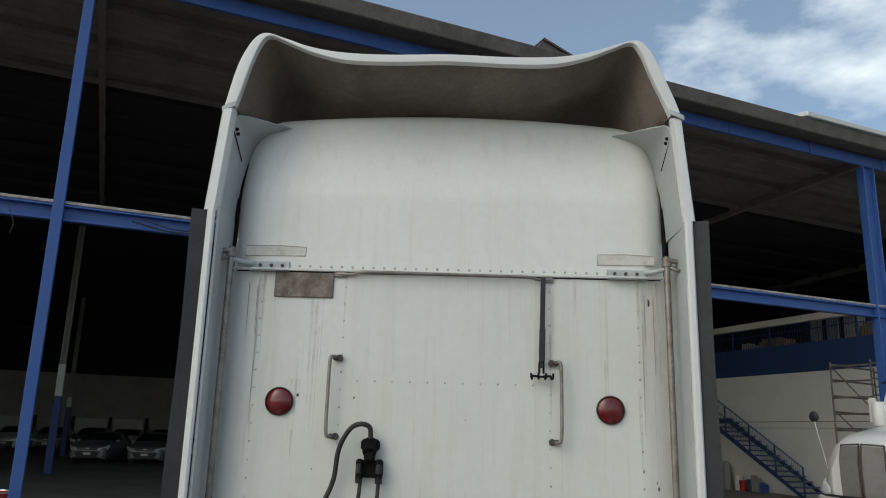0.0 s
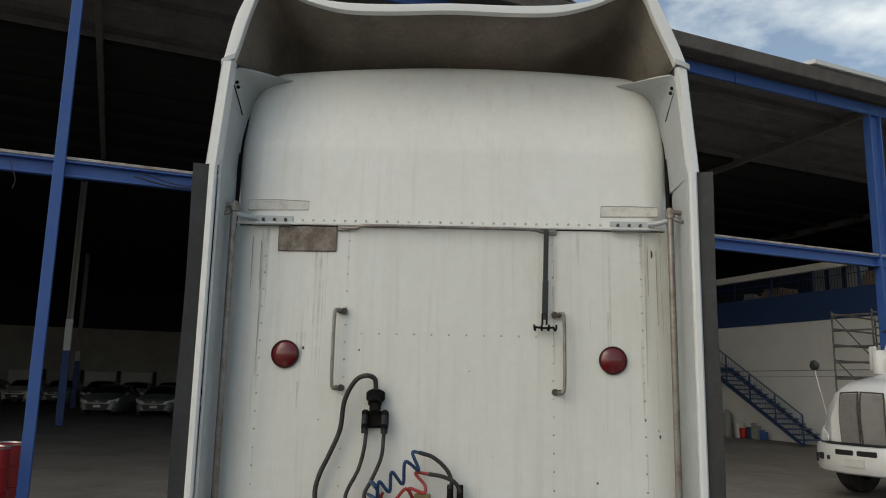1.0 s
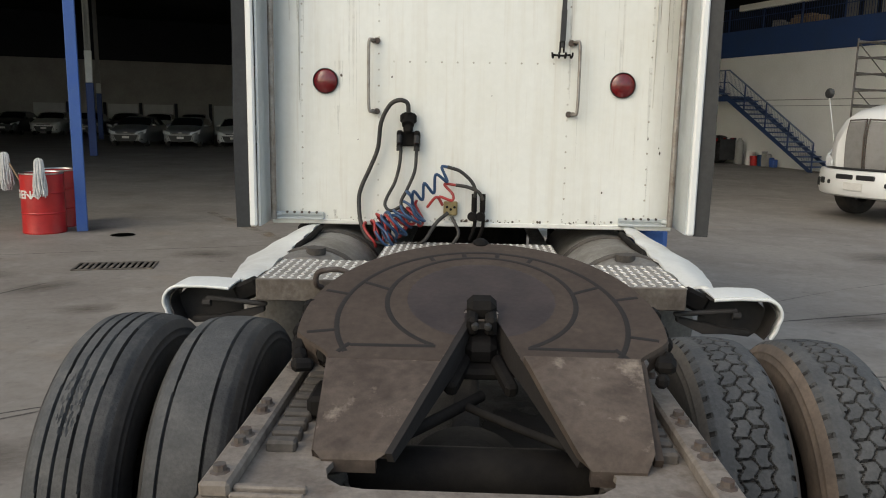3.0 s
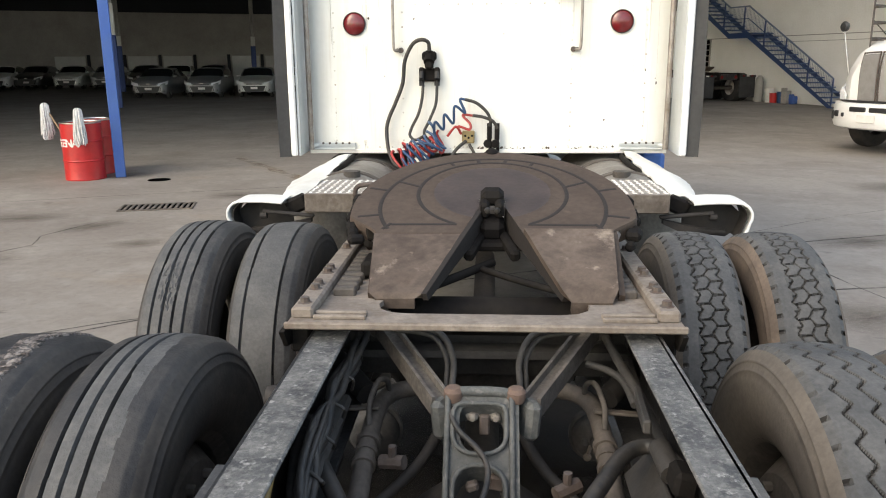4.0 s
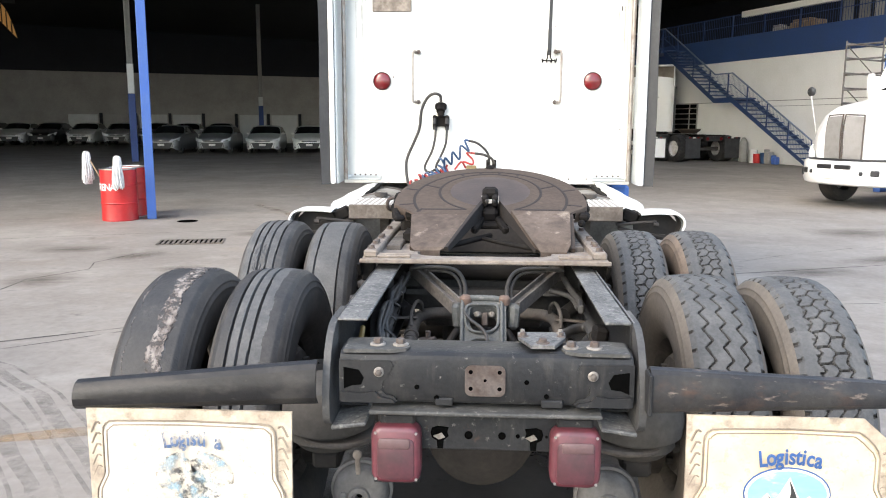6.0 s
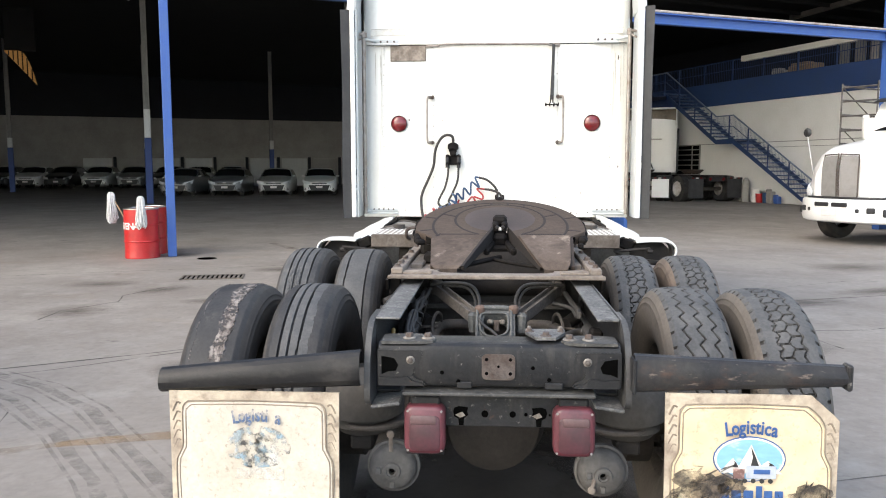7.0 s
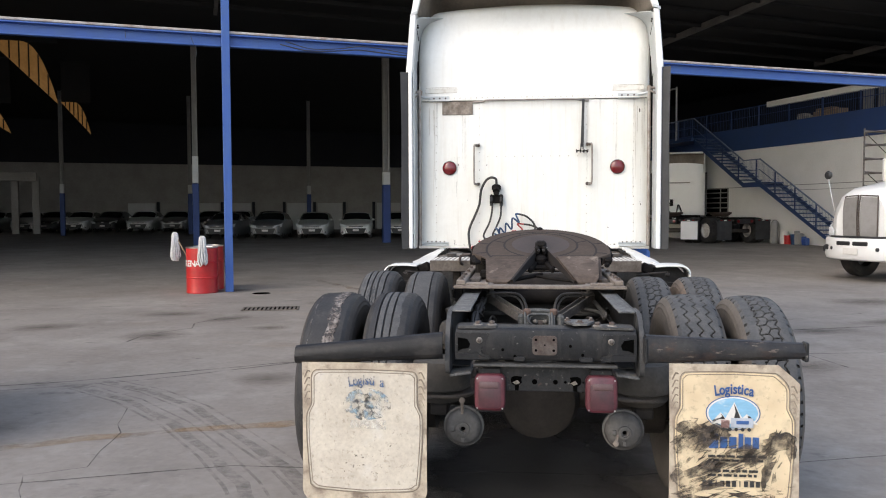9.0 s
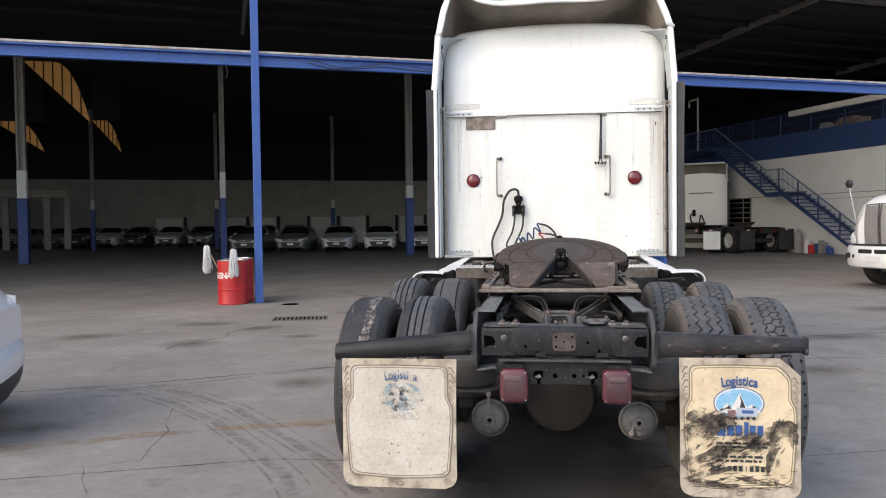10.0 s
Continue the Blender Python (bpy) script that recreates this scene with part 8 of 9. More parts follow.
for s in (-1, 1):
    CHANNELS.append([(s * 0.105, 0.058), (s * 0.30, 0.055)])
    CHANNELS.append([(s * 0.302, 0.062), (s * 0.325, 0.025)])
    for aa, r0, r1 in ((28, 0.262, 0.345), (16, 0.35, 0.412), (-12, 0.35, 0.418), (66, 0.318, 0.346), (82, 0.318, 0.346)):
        c, q = math.cos(radians(aa)), math.sin(radians(aa))
        CHANNELS.append([(s * r0 * c, 0.19 + r0 * q), (s * r1 * c, 0.19 + r1 * q)])


def throat(y):
    """Half width of the slot behind the jaw."""
    return 0.0 if y > 0.225 else (0.040 if y > 0.17 else 0.040 + (0.17 - y) * 0.30)


b = Builder()
nr, na = 96, 360
edges = [plate_edge(-math.pi / 2 + 2 * math.pi * i / na) for i in range(na)]
rows = []
for i in range(na + 1):
    a = -math.pi / 2 + 2 * math.pi * i / na
    e = edges[i % na]
    row = []
    for j in range(nr + 1):
        r = e * (j / nr) ** 0.8 if j else 0.0
        x, y = r * math.cos(a), CY + r * math.sin(a)
        z = 0.0
        if j == nr:
            z -= 0.008
        row.append((x, y, z))
    rows.append(row)
verts = [q for r in rows for q in r]
faces, mi = [], []
for i in range(na):
    for j in range(nr):
        q = (i * (nr + 1) + j, i * (nr + 1) + j + 1, (i + 1) * (nr + 1) + j + 1, (i + 1) * (nr + 1) + j)
        cx, cy = sum(verts[k][0] for k in q) / 4, sum(verts[k][1] for k in q) / 4
        if abs(cx) < throat(cy):
            continue
        faces.append(q)
        mi.append(1 if math.hypot(cx, cy - 0.28) < 0.186 else 0)
b.v, b.f, b.mi = verts, faces, mi
rr = []
for i in range(0, na + 1, 3):
    a = -math.pi / 2 + 2 * math.pi * i / na
    e = edges[i % na]
    if e * math.sin(a) + CY < 0.03:
        continue
    rr.append([(e * k * math.cos(a), CY + e * k * math.sin(a), z) for k, z in ((1.0, -0.008), (1.006, -0.022), (0.99, -0.055), (0.94, -0.06))])
b.sheet(rr)
fifth.data = b.mesh("fifth_wheel", [FIFTH, GREASE, GROOVE], 30)
for pts in CHANNELS:
    part("grease_groove", groove_line(pts), GROOVE, fifth, "raised dark strip drawn as a grease groove")
for s in (-1, 1):
    b = Builder()
    rows = []
    for t, y, z in ((0, 0.002, -0.001), (0.12, -0.03, -0.004), (0.5, -0.14, -0.018), (0.95, -0.262, -0.034), (1.0, -0.274, -0.045), (1.0, -0.276, -0.075)):
        xin = 0.091 + (0.185 - 0.091) * t
        xot = 0.345 - 0.02 * t
        if t > 0.9:
            xin, xot = xin + 0.02 * (t > 0.97), xot - 0.015 * (t > 0.97)
        rows.append([(s * (xin + (xot - xin) * q), y, z) for q in (0, 0.1, 0.33, 0.67, 0.9, 1)])
    b.sheet(rows, 0.020)
    part("ramp", b, RAMP, fifth, "scuffed pale ramp of the coupling plate")
    b = Builder()
    b.sheet([[(s * 0.345, 0.06, -0.01), (s * 0.345, 0.06, -0.08)], [(s * 0.345, 0.0, -0.004), (s * 0.345, -0.02, -0.10)], [(s * 0.330, -0.26, -0.036), (s * 0.33, -0.25, -0.09)]], 0.016)
    part("ramp_web", b, FIFTH, fifth, "rusty side web of the ramp")
    b = Builder()
    b.sheet([[(s * (throat(y) if y >= 0 else 0.091 - y * 0.36) + s * 0.001, y, -0.001 if y >= 0 else y * 0.13), (s * (throat(y) if y >= 0 else 0.091 - y * 0.36) - s * 0.004, y, -0.055 - 0.02 * (y > 0.05))] for y in (0.21, 0.17, 0.10, 0.0, -0.10, -0.20, -0.265)], 0.016)
    part("slot_web", b, GROOVE, fifth, "greasy black edge of the slot")
    b = Builder()
    rnd = random.Random(3 + s)
    for k in range(12):
        a = radians(-22 + 5.5 * k)
        b.box((s * 0.432 * math.cos(a), 0.165 + 0.432 * math.sin(a), -0.034 + rnd.uniform(-0.012, 0.012)), (rnd.uniform(0.025, 0.05), rnd.uniform(0.03, 0.05), rnd.uniform(0.025, 0.05)), (rnd.uniform(-20, 20), rnd.uniform(-20, 20), s * math.degrees(a)), ch=0.012)
    part("edge_grease", b, BLACK, fifth, "black grease caked under the plate edge")
b = Builder()
b.box((0, 0.20, 0.022), (0.072, 0.060, 0.050), ch=0.018)
b.box((-0.022, 0.165, 0.002), (0.028, 0.06, 0.05), ch=0.010)
b.box((0.022, 0.165, 0.002), (0.028, 0.06, 0.05), ch=0.010)
b.box((0, 0.145, -0.055), (0.075, 0.09, 0.06), ch=0.016)
b.box((0, 0.10, -0.090), (0.16, 0.06, 0.03), ch=0.010)
for x in (-1, 1):
    b.box((x * 0.052, 0.06, -0.075), (0.03, 0.14, 0.035), (0, 0, x * 16), ch=0.008)
pieces("locking_jaw", b, BLACK, fifth, "black greased locking jaw")
b = Builder()
for x in (-0.015, 0.015):
    b.lathe([(0.0, -0.012), (0.008, -0.010), (0.010, 0.0)], (x, 0.136, 0.008), "y", 10)
pieces("jaw_pin", b, HOSE, fifth, "greasy worn pin")
b = Builder()
b.lathe([(0.0, 0.012), (0.012, 0.011), (0.022, 0.003), (0.025, -0.02)], (0.0, 0.602, 0.0), "z", 14)
b.box((0, 0.60, -0.014), (0.06, 0.04, 0.024), ch=0.01)
part("release_block", b, BLACK, fifth, "black release block at the plate's front")
# sliding base below
b = Builder()
zb = 1.083
for s in (-1, 1):
    ring = [(0.0, -2.95), (0.475, -2.95), (0.475, -1.55), (0.24, -1.55), (0.24, -2.72), (0.262, -2.76), (0.272, -2.80), (0.262, -2.84), (0.235, -2.865), (0.19, -2.875), (0.0, -2.875)]
    b.prism([(0.006 + s * x, y, zb - 0.007) for x, y in ring], (0, 0, 0.014))
b.box((0.006, -2.948, zb - 0.003), (0.97, 0.012, 0.018), ch=0.005)
b.box((0.006, -1.62, zb), (0.95, 0.10, 0.014), ch=0.004)
base = part("slide_base", b, SLIDE, truck, "dusty rust brown slide base plate")
b = Builder()
for s in (-1, 1):
    b.box((s * 0.445 + 0.006, -2.30, zb + 0.020), (0.055, 1.25, 0.030), ch=0.006)
    b.box((s * 0.352 + 0.006, -2.90, zb + 0.014), (0.13, 0.016, 0.014), ch=0.003)
    b.box((s * 0.352 + 0.006, -2.925, zb + 0.012), (0.13, 0.012, 0.012), ch=0.003)
pieces("slide_bar", b, SLIDE, base, "worn edge bars")
b = Builder()
for s in (-1, 1):
    for k in range(9):
        b.box((s * 0.375 + 0.006, -2.72 + 0.05 * k, zb + 0.016), (0.06, 0.032, 0.026), ch=0.005)
pieces("rack_tooth", b, DUSTY, base, "rack teeth of the slide")
b = Builder()
for s in (-1, 1):
    for y in (-2.88, -2.76, -2.72, -2.60, -2.56, -2.3, -2.0, -1.75):
        b.lathe([(0.0, 0.014), (0.012, 0.014), (0.013, 0.003), (0.019, 0.0)], (s * 0.447 + 0.006, y, zb + 0.035), "z", 8)
pieces("bolt_head", b, BOLT, base, "rusted bolt heads")
b = Builder()
for s in (-1, 1):
    b.prism([(s * 0.475, -2.97, 1.07), (s * 0.475, -2.75, 1.07), (s * 0.475, -2.75, 0.99), (s * 0.475, -2.93, 1.02)], (s * 0.012, 0, 0))
    b.box((s * 0.455, -2.87, 1.03), (0.05, 0.05, 0.08), ch=0.006)
    b.box((s * 0.32, -2.10, 1.135), (0.16, 0.26, 0.10), ch=0.02)
    b.cyl((s * 0.20, -2.12, 1.19), (s * 0.44, -2.12, 1.19), 0.04, 14)
    b.box((s * 0.30, -2.52, 1.12), (0.10, 0.12, 0.05), ch=0.01)
b.cyl((-0.26, -2.62, 1.0), (0.26, -2.62, 1.0), 0.055, 18)
b.tube([(-0.20, -2.74, 1.095), (-0.08, -2.60, 1.105), (0.03, -2.46, 1.115)], 0.013, 8, 4)
b.tube([(0.22, -2.70, 1.095), (0.10, -2.60, 1.10), (0.0, -2.52, 1.11)], 0.010, 8, 4)
pieces("pivot_bracket", b, BLACK, base, "greasy black pivot brackets under the plate")


# ---- drain grate and small dark hole ----
b = Builder()
gx, gy, gr = -4.02, 4.32, 14
g = thing("drain_grate", "rusty cast iron drain grate set in the concrete", "grate", pose(gx, gy, 0.0, 0, 0, gr))
part("pit", Builder().box((0, 0, 0.003), (0.84, 0.40, 0.006), ch=0.001), PIT, g, "black plate drawn as the pit below the bars")
b = Builder()
for s in (-1, 1):
    b.box((0, s * 0.20, 0.008), (0.86, 0.03, 0.016), ch=0.003)
    b.box((s * 0.42, 0, 0.008), (0.03, 0.42, 0.016), ch=0.003)
part("frame", b, IRON, g)
bar = part("bar", Builder().box((0, 0, 0.009), (0.035, 0.38, 0.014), ch=0.003), IRON, g, at=pose(-0.36, 0, 0))
for k in range(1, 12):
    again(bar, pose(-0.36 + 0.0655 * k, 0, 0, 0, 0, (k * 37 % 5) - 2))
b = Builder().lathe([(0.0, 0.006), (0.16, 0.006), (0.17, 0.002)], (0, 0, 0), "z", 24)
solo("drawn_dark_hole", b, PIT, "small dark hole in the concrete, drawn as a black disc", "cover", at=pose(-4.95, 6.55, 0.002))


# ---- red drums with mops ----
def drum(x, y, turn, label):
    d = thing("oil_drum", label, "drum", pose(x, y, 0, 0, 0, turn), "red drums")
    prof = [(0.0, 0.012), (0.275, 0.012), (0.285, 0.0), (0.292, 0.02), (0.288, 0.04), (0.287, 0.28), (0.297, 0.295), (0.287, 0.31), (0.287, 0.57), (0.297, 0.585), (0.287, 0.60), (0.288, 0.84), (0.280, 0.845), (0.280, 0.05), (0.0, 0.05)]
    part("shell", Builder().lathe(prof, (0, 0, 0), "z", 48), RED, d, angle=14)
    part("rim", Builder().lathe([(0.285, 0.845), (0.294, 0.850), (0.294, 0.866), (0.284, 0.868), (0.279, 0.855), (0.285, 0.845)], (0, 0, 0), "z", 48), CHROME, d, "bare metal rim")
    return d


d1 = drum(-6.15, 6.68, 0, "red steel drum lettered ARENA, with mops drying in it")
for i, chh in enumerate("ARENA"):
    a = radians(-90 - 30 + (i - 2.0) * 19)
    lettering("letter", chh, 0.16, INKWHITE, d1, pose(0.291 * math.cos(a), 0.291 * math.sin(a), 0.56, 0, 0, math.degrees(a) + 90), 0.004)
drum(-6.30, 7.34, 40, "plain red steel drum beside the blue column")


def mop(x, y, z, tip, label, seed):
    m = thing("mop", label, "mop", None, "mops")
    rnd = random.Random(seed)
    p, q = Vector((x, y, z)), Vector(tip)
    part("stick", Builder().cyl(p, q, 0.012, 8), WOOD, m, "wooden mop stick")
    b = Builder()
    for k in range(70):
        a = rnd.uniform(0, 6.28)
        r = rnd.uniform(0.015, 0.068)
        L = rnd.uniform(0.40, 0.52)
        dx, dy = math.cos(a) * r, math.sin(a) * r
        b.tube([q + Vector((dx * 0.2, dy * 0.2, 0.03)), q + Vector((dx * 0.8, dy * 0.8, 0.0)), q + Vector((dx, dy, -0.15)), q + Vector((dx * 1.15 + rnd.uniform(-0.02, 0.02), dy * 1.15, -L * 0.7)), q + Vector((dx * 1.2 + rnd.uniform(-0.03, 0.03), dy * 1.2, -L))], 0.0085, 5, 2)
    o = part("cotton_head", b, MOP, m, "white cotton mop head")
    o["kind"] = "stuff"
    return m


mop(-6.13, 6.72, 0.06, (-6.69, 6.70, 1.11), "white cotton mop leaning out of the drum", 1)
mop(-6.15, 6.80, 0.06, (-6.0, 6.36, 1.05), "white cotton mop hanging over the drum's rim", 2)


# ---- parked cars in the hall ----
CARPAINTS = {}


def car_paint(name, c):
    if name not in CARPAINTS:
        CARPAINTS[name] = make_mat(name + "_car_paint", c, 0.3, metal=0.2, var=0.08, scale=2, fine=40, bump=0.0, coat=0.6)
    return CARPAINTS[name]


def loft(b, stations, mi=0):
    """Joins cross sections along y; each is (y, list of (x, z) for one half, from the bottom to the top centre)."""
    rows = []
    for y, half in stations:
        left = [(-x, y, z) for x, z in half]
        right = [(x, y, z) for x, z in half[::-1] if x > 1e-6]
        rows.append(left + right)
    b.sheet(rows, mi=mi)
    for k in (0, -1):
        b.add(rows[k], [tuple(range(len(rows[k])))], mi)
    return b


def parked_car(m, paint, label, sedan=False, big=1.0):
    c = thing("car", label, "car", m @ Matrix.Scale(big, 4), "cars in the hall")
    L, W, Ht = 4.35, 0.89, 1.47
    st = []
    for y, hz, rf, w, lo in ((-2.17, 0.66, 0, 0.66, 0.30), (-2.10, 0.74, 0, 0.80, 0.22), (-1.85, 0.83, 0, 0.87, 0.19), (-1.3, 0.95, 0, 0.89, 0.18), (-0.95, 1.02, 0, 0.90, 0.18), (-0.25, 1.02, 0.40, 0.90, 0.18), (0.10, 1.01, 0.455, 0.90, 0.18), (0.9, 1.02, 0.43, 0.90, 0.18), (1.35, 1.03, 0.30, 0.89, 0.2), (1.95, 1.02, 0.03, 0.84, 0.26), (2.17, 0.85, 0.0, 0.70, 0.36)):
        tw = w * (0.76 if rf > 0.05 else 0.86)
        st.append((y, [(w * 0.9, lo), (w, lo + 0.12), (w, hz * 0.72), (w * 0.97, hz - 0.05), (w * 0.93, hz), (tw * 1.06, hz + rf * 0.55), (tw, hz + rf * 0.88), (tw * 0.8, hz + rf + 0.012), (tw * 0.4, hz + rf + 0.03), (0.0, hz + rf + 0.035)]))
    part("body", loft(Builder(), st), paint, c, angle=62)
    rows = []
    for q in (0.06, 0.35, 0.65, 0.94):
        half = [(p[0] + (r[0] - p[0]) * q, p[1] + (r[1] - p[1]) * q) for p, r in zip(st[4][1][5:], st[5][1][5:])]
        y = st[4][0] + (st[5][0] - st[4][0]) * q - 0.012
        rows.append([(-x, y, z + 0.014) for x, z in half] + [(x, y, z + 0.014) for x, z in half[-2::-1]])
    part("windscreen", Builder().sheet(rows, 0.006), GLASS, c, "dark windscreen", angle=60)
    for s in (-1, 1):
        b = Builder().sheet([[(s * 0.875, -0.75, 1.05), (s * 0.885, 0.3, 1.05), (s * 0.86, 1.3, 1.06)], [(s * 0.735, -0.15, 1.40), (s * 0.735, 0.4, 1.42), (s * 0.725, 1.1, 1.37)]], 0.01)
        part("side_window", b, GLASS, c)
        b = Builder()
        b.sheet([[(s * 0.46, -2.215, 0.62), (s * 0.72, -2.125, 0.63), (s * 0.89, -1.93, 0.68)], [(s * 0.50, -2.185, 0.74), (s * 0.76, -2.08, 0.80), (s * 0.915, -1.78, 0.88)]], 0.02)
        part("headlight", b, HEADLIGHT, c, "clear swept headlight")
        b = Builder().box((s * 0.95, -0.72, 1.06), (0.17, 0.12, 0.11), ch=0.04)
        part("mirror", b, paint, c)
        b = Builder().prism([(s * 0.62, -2.175, 0.56), (s * 0.81, -2.11, 0.34), (s * 0.54, -2.175, 0.31)], (0, 0.03, 0))
        part("air_intake", b, PLASTIC, c)
    b = Builder().prism([(-0.58, -2.215, 0.58), (0.58, -2.215, 0.58), (0.44, -2.215, 0.28), (-0.44, -2.215, 0.28)], (0, 0.05, 0))
    part("grille", b, PLASTIC, c, "black lower grille")
    b = Builder().box((0, -2.185, 0.665), (0.80, 0.03, 0.05), ch=0.012)
    part("upper_grille", b, PLASTIC, c)
    b = Builder().box((0, -2.20, 0.715), (0.16, 0.02, 0.05), ch=0.02)
    part("badge", b, CHROME, c)
    b = Builder().box((0, -2.215, 0.47), (0.34, 0.012, 0.11), ch=0.004)
    part("number_plate", b, INKWHITE, c, "blank pale number plate")
    for x in (-0.78, 0.78):
        for y in (-1.35, 1.30):
            w = part("wheel", Builder().lathe([(0.19, -0.09), (0.30, -0.10), (0.318, -0.07), (0.318, 0.07), (0.30, 0.10), (0.19, 0.09)], (0, 0, 0), "x", 24), TYREWALL, c, at=pose(x, y, 0.316))
            part("rim", Builder().lathe([(0.20, 0.09 * (1 if x > 0 else -1)), (0.17, 0.07 * (1 if x > 0 else -1)), (0.05, 0.085 * (1 if x > 0 else -1)), (0.0, 0.085 * (1 if x > 0 else -1))], (0, 0, 0), "x", 20), ALLOY, w)
    return c


silver, white_p, dark_p, grey_p = car_paint("silver", (0.55, 0.55, 0.54)), car_paint("white", (0.78, 0.78, 0.76)), car_paint("black", (0.02, 0.021, 0.023)), car_paint("grey", (0.24, 0.245, 0.25))
front_row = ((0.76, 25.66, grey_p, "dark grey hatchback parked in the hall"), (3.03, 25.0, grey_p, "dark grey hatchback parked in the hall"), (5.29, 24.4, silver, "silver hatchback parked in the hall"), (7.41, 23.8, white_p, "white hatchback parked in the hall"), (9.6, 23.2, white_p, "white hatchback parked in the hall"), (11.9, 22.6, dark_p, "black hatchback parked in the hall"))
for i, (u, v, paint, lab) in enumerate(front_row):
    parked_car(hpose(u + 0.25, v + 2.0, -18 + i * 1.5), paint, lab, big=0.92)
back_row = ((-16.4, 46.0, dark_p), (-14.4, 45.6, silver), (-11.9, 44.9, silver), (-10.3, 44.4, dark_p), (-8.43, 43.9, white_p), (-6.4, 43.3, dark_p), (-4.1, 42.6, white_p), (-1.9, 42.0, grey_p), (0.4, 41.4, dark_p), (2.4, 40.8, white_p), (4.6, 40.6, grey_p))
for i, (u, v, paint) in enumerate(back_row):
    parked_car(hpose(u, v + 2.0, -14 + (i * 7 % 5)), paint, {silver: "silver", white_p: "white", dark_p: "black", grey_p: "grey"}[paint] + " car parked in the rear row of the hall")
# a low partition of pale panels with dark posts behind the cars
for i in range(9):
    u = -4.6 + 2.35 * i
    pnl = thing("partition_panel", "pale low partition panel behind the parked cars", "panel", hpose(u, 47.5 - 0.25 * i), "partition panels")
    part("board", Builder().box((0, 0, 1.05), (1.95, 0.06, 2.1), ch=0.01), HALLWALL if i % 3 == 1 else COLWHITE, pnl, "pale board")
    part("post", Builder().box((1.17, 0, 1.1), (0.22, 0.12, 2.2), ch=0.01), HALLDARK, pnl, "dark post")
# small annex with white frames in the far corner
ax = thing("annex", "small pale annex with pillars in the far corner of the hall", "annex", hpose(-14.8, 41.0))
part("lintel", Builder().box((0, 0, 3.75), (8.4, 0.3, 0.55), ch=0.02), HALLWALL, ax)
for k in range(6):
    part("pillar", Builder().box((-2.2 + 1.25 * k, 0.1 + 0.5 * (k > 1), 1.9), (0.42, 0.3, 3.8), ch=0.02), HALLWALL, ax)

# ---- right wall: stairs, rail, window, clutter ----
st = thing("staircase", "blue steel staircase along the white wall", "staircase", hpose(0, 0) @ NEAR)
ST_U, V0, V1, V2, V3, Z1, Z2 = 25.25, 10.05, 14.8, 15.95, 19.9, 2.87, 5.35
n1 = 16
for k in range(n1):
    t = (k + 0.5) / n1
    part("tread", Builder().box((ST_U, V0 + (V1 - V0) * t, Z1 * (k + 1) / n1 - 0.03), (1.1, 0.31, 0.05), ch=0.006), TREADBLUE, st)
n2 = 14
for k in range(n2):
    t = (k + 0.5) / n2
    part("tread", Builder().box((ST_U, V2 + (V3 - V2) * t, Z1 + (Z2 - Z1) * (k + 1) / n2 - 0.03), (1.1, 0.31, 0.05), ch=0.006), TREADBLUE, st)
part("landing", Builder().box((ST_U, (V1 + V2) / 2, Z1 - 0.03), (1.15, V2 - V1, 0.06), ch=0.008), STAIRBLUE, st)
part("landing", Builder().box((ST_U - 0.05, V3 + 2.3, Z2 - 0.03), (1.35, 4.6, 0.14), ch=0.008), STAIRBLUE, st)
for du in (-0.57, 0.57):
    b = Builder()
    u = ST_U + du
    b.prism([(u, V0 - 0.1, -0.05), (u, V0 + 0.15, -0.05), (u, V1, Z1 - 0.22), (u, V2, Z1 - 0.22), (u, V3, Z2 - 0.25), (u, V3, Z2), (u, V2, Z1), (u, V1, Z1 + 0.02)], (0.03, 0, 0))
    part("stringer", b, STAIRBLUE, st, "blue side stringer")
u = ST_U - 0.57
rail = [(u, V0, 1.05), (u, V1, Z1 + 1.08), (u, V2, Z1 + 1.08), (u, V3, Z2 + 1.08), (u, V3 + 4.4, Z2 + 1.08)]
part("handrail", Builder().tube(rail, 0.035, 8, 1), RAILBLUE, st, "pale blue-grey handrail")
part("midrail", Builder().tube([(p[0], p[1], p[2] - 0.5) for p in rail], 0.018, 6, 1), STAIRBLUE, st)


def stair_z(v):
    """Height of the walking line at a depth into the hall."""
    if v < V1:
        return Z1 * (v - V0) / (V1 - V0)
    if v < V2:
        return Z1
    return min(Z2, Z1 + (Z2 - Z1) * (v - V2) / (V3 - V2))


for k in range(12):
    v = V0 + 1.25 * k
    part("baluster", Builder().box((u, v, stair_z(v) + 0.52), (0.05, 0.05, 1.06), ch=0.006), STAIRBLUE, st)
b = Builder()
for k in range(170):
    v = V0 + 0.082 * k
    b.cyl((u, v, stair_z(v) + 0.08), (u, v, stair_z(v) + 1.04), 0.005, 4)
o = part("infill_bar", b, STAIRBLUE, st, "thin bars filling the railing")
o["kind"] = "stuff"
# mezzanine railing and things on it
for k in range(16):
    p = thing("railing_post", "thin blue post of the mezzanine railing", "railing", hpose(0, 0) @ NEAR, "mezzanine railing posts")
    part("post", Builder().box((26.02, 2.2 + 2.05 * k, 6.18), (0.06, 0.06, 1.06), ch=0.006), STAIRBLUE, p)
b = Builder().box((26.0, 17.5, 6.70), (0.05, 31, 0.05), ch=0.006).box((26.0, 17.5, 6.25), (0.03, 31, 0.03), ch=0.004)
for k in range(250):
    b.cyl((26.0, 2.2 + 0.124 * k, 5.72), (26.0, 2.2 + 0.124 * k, 6.69), 0.010, 4)
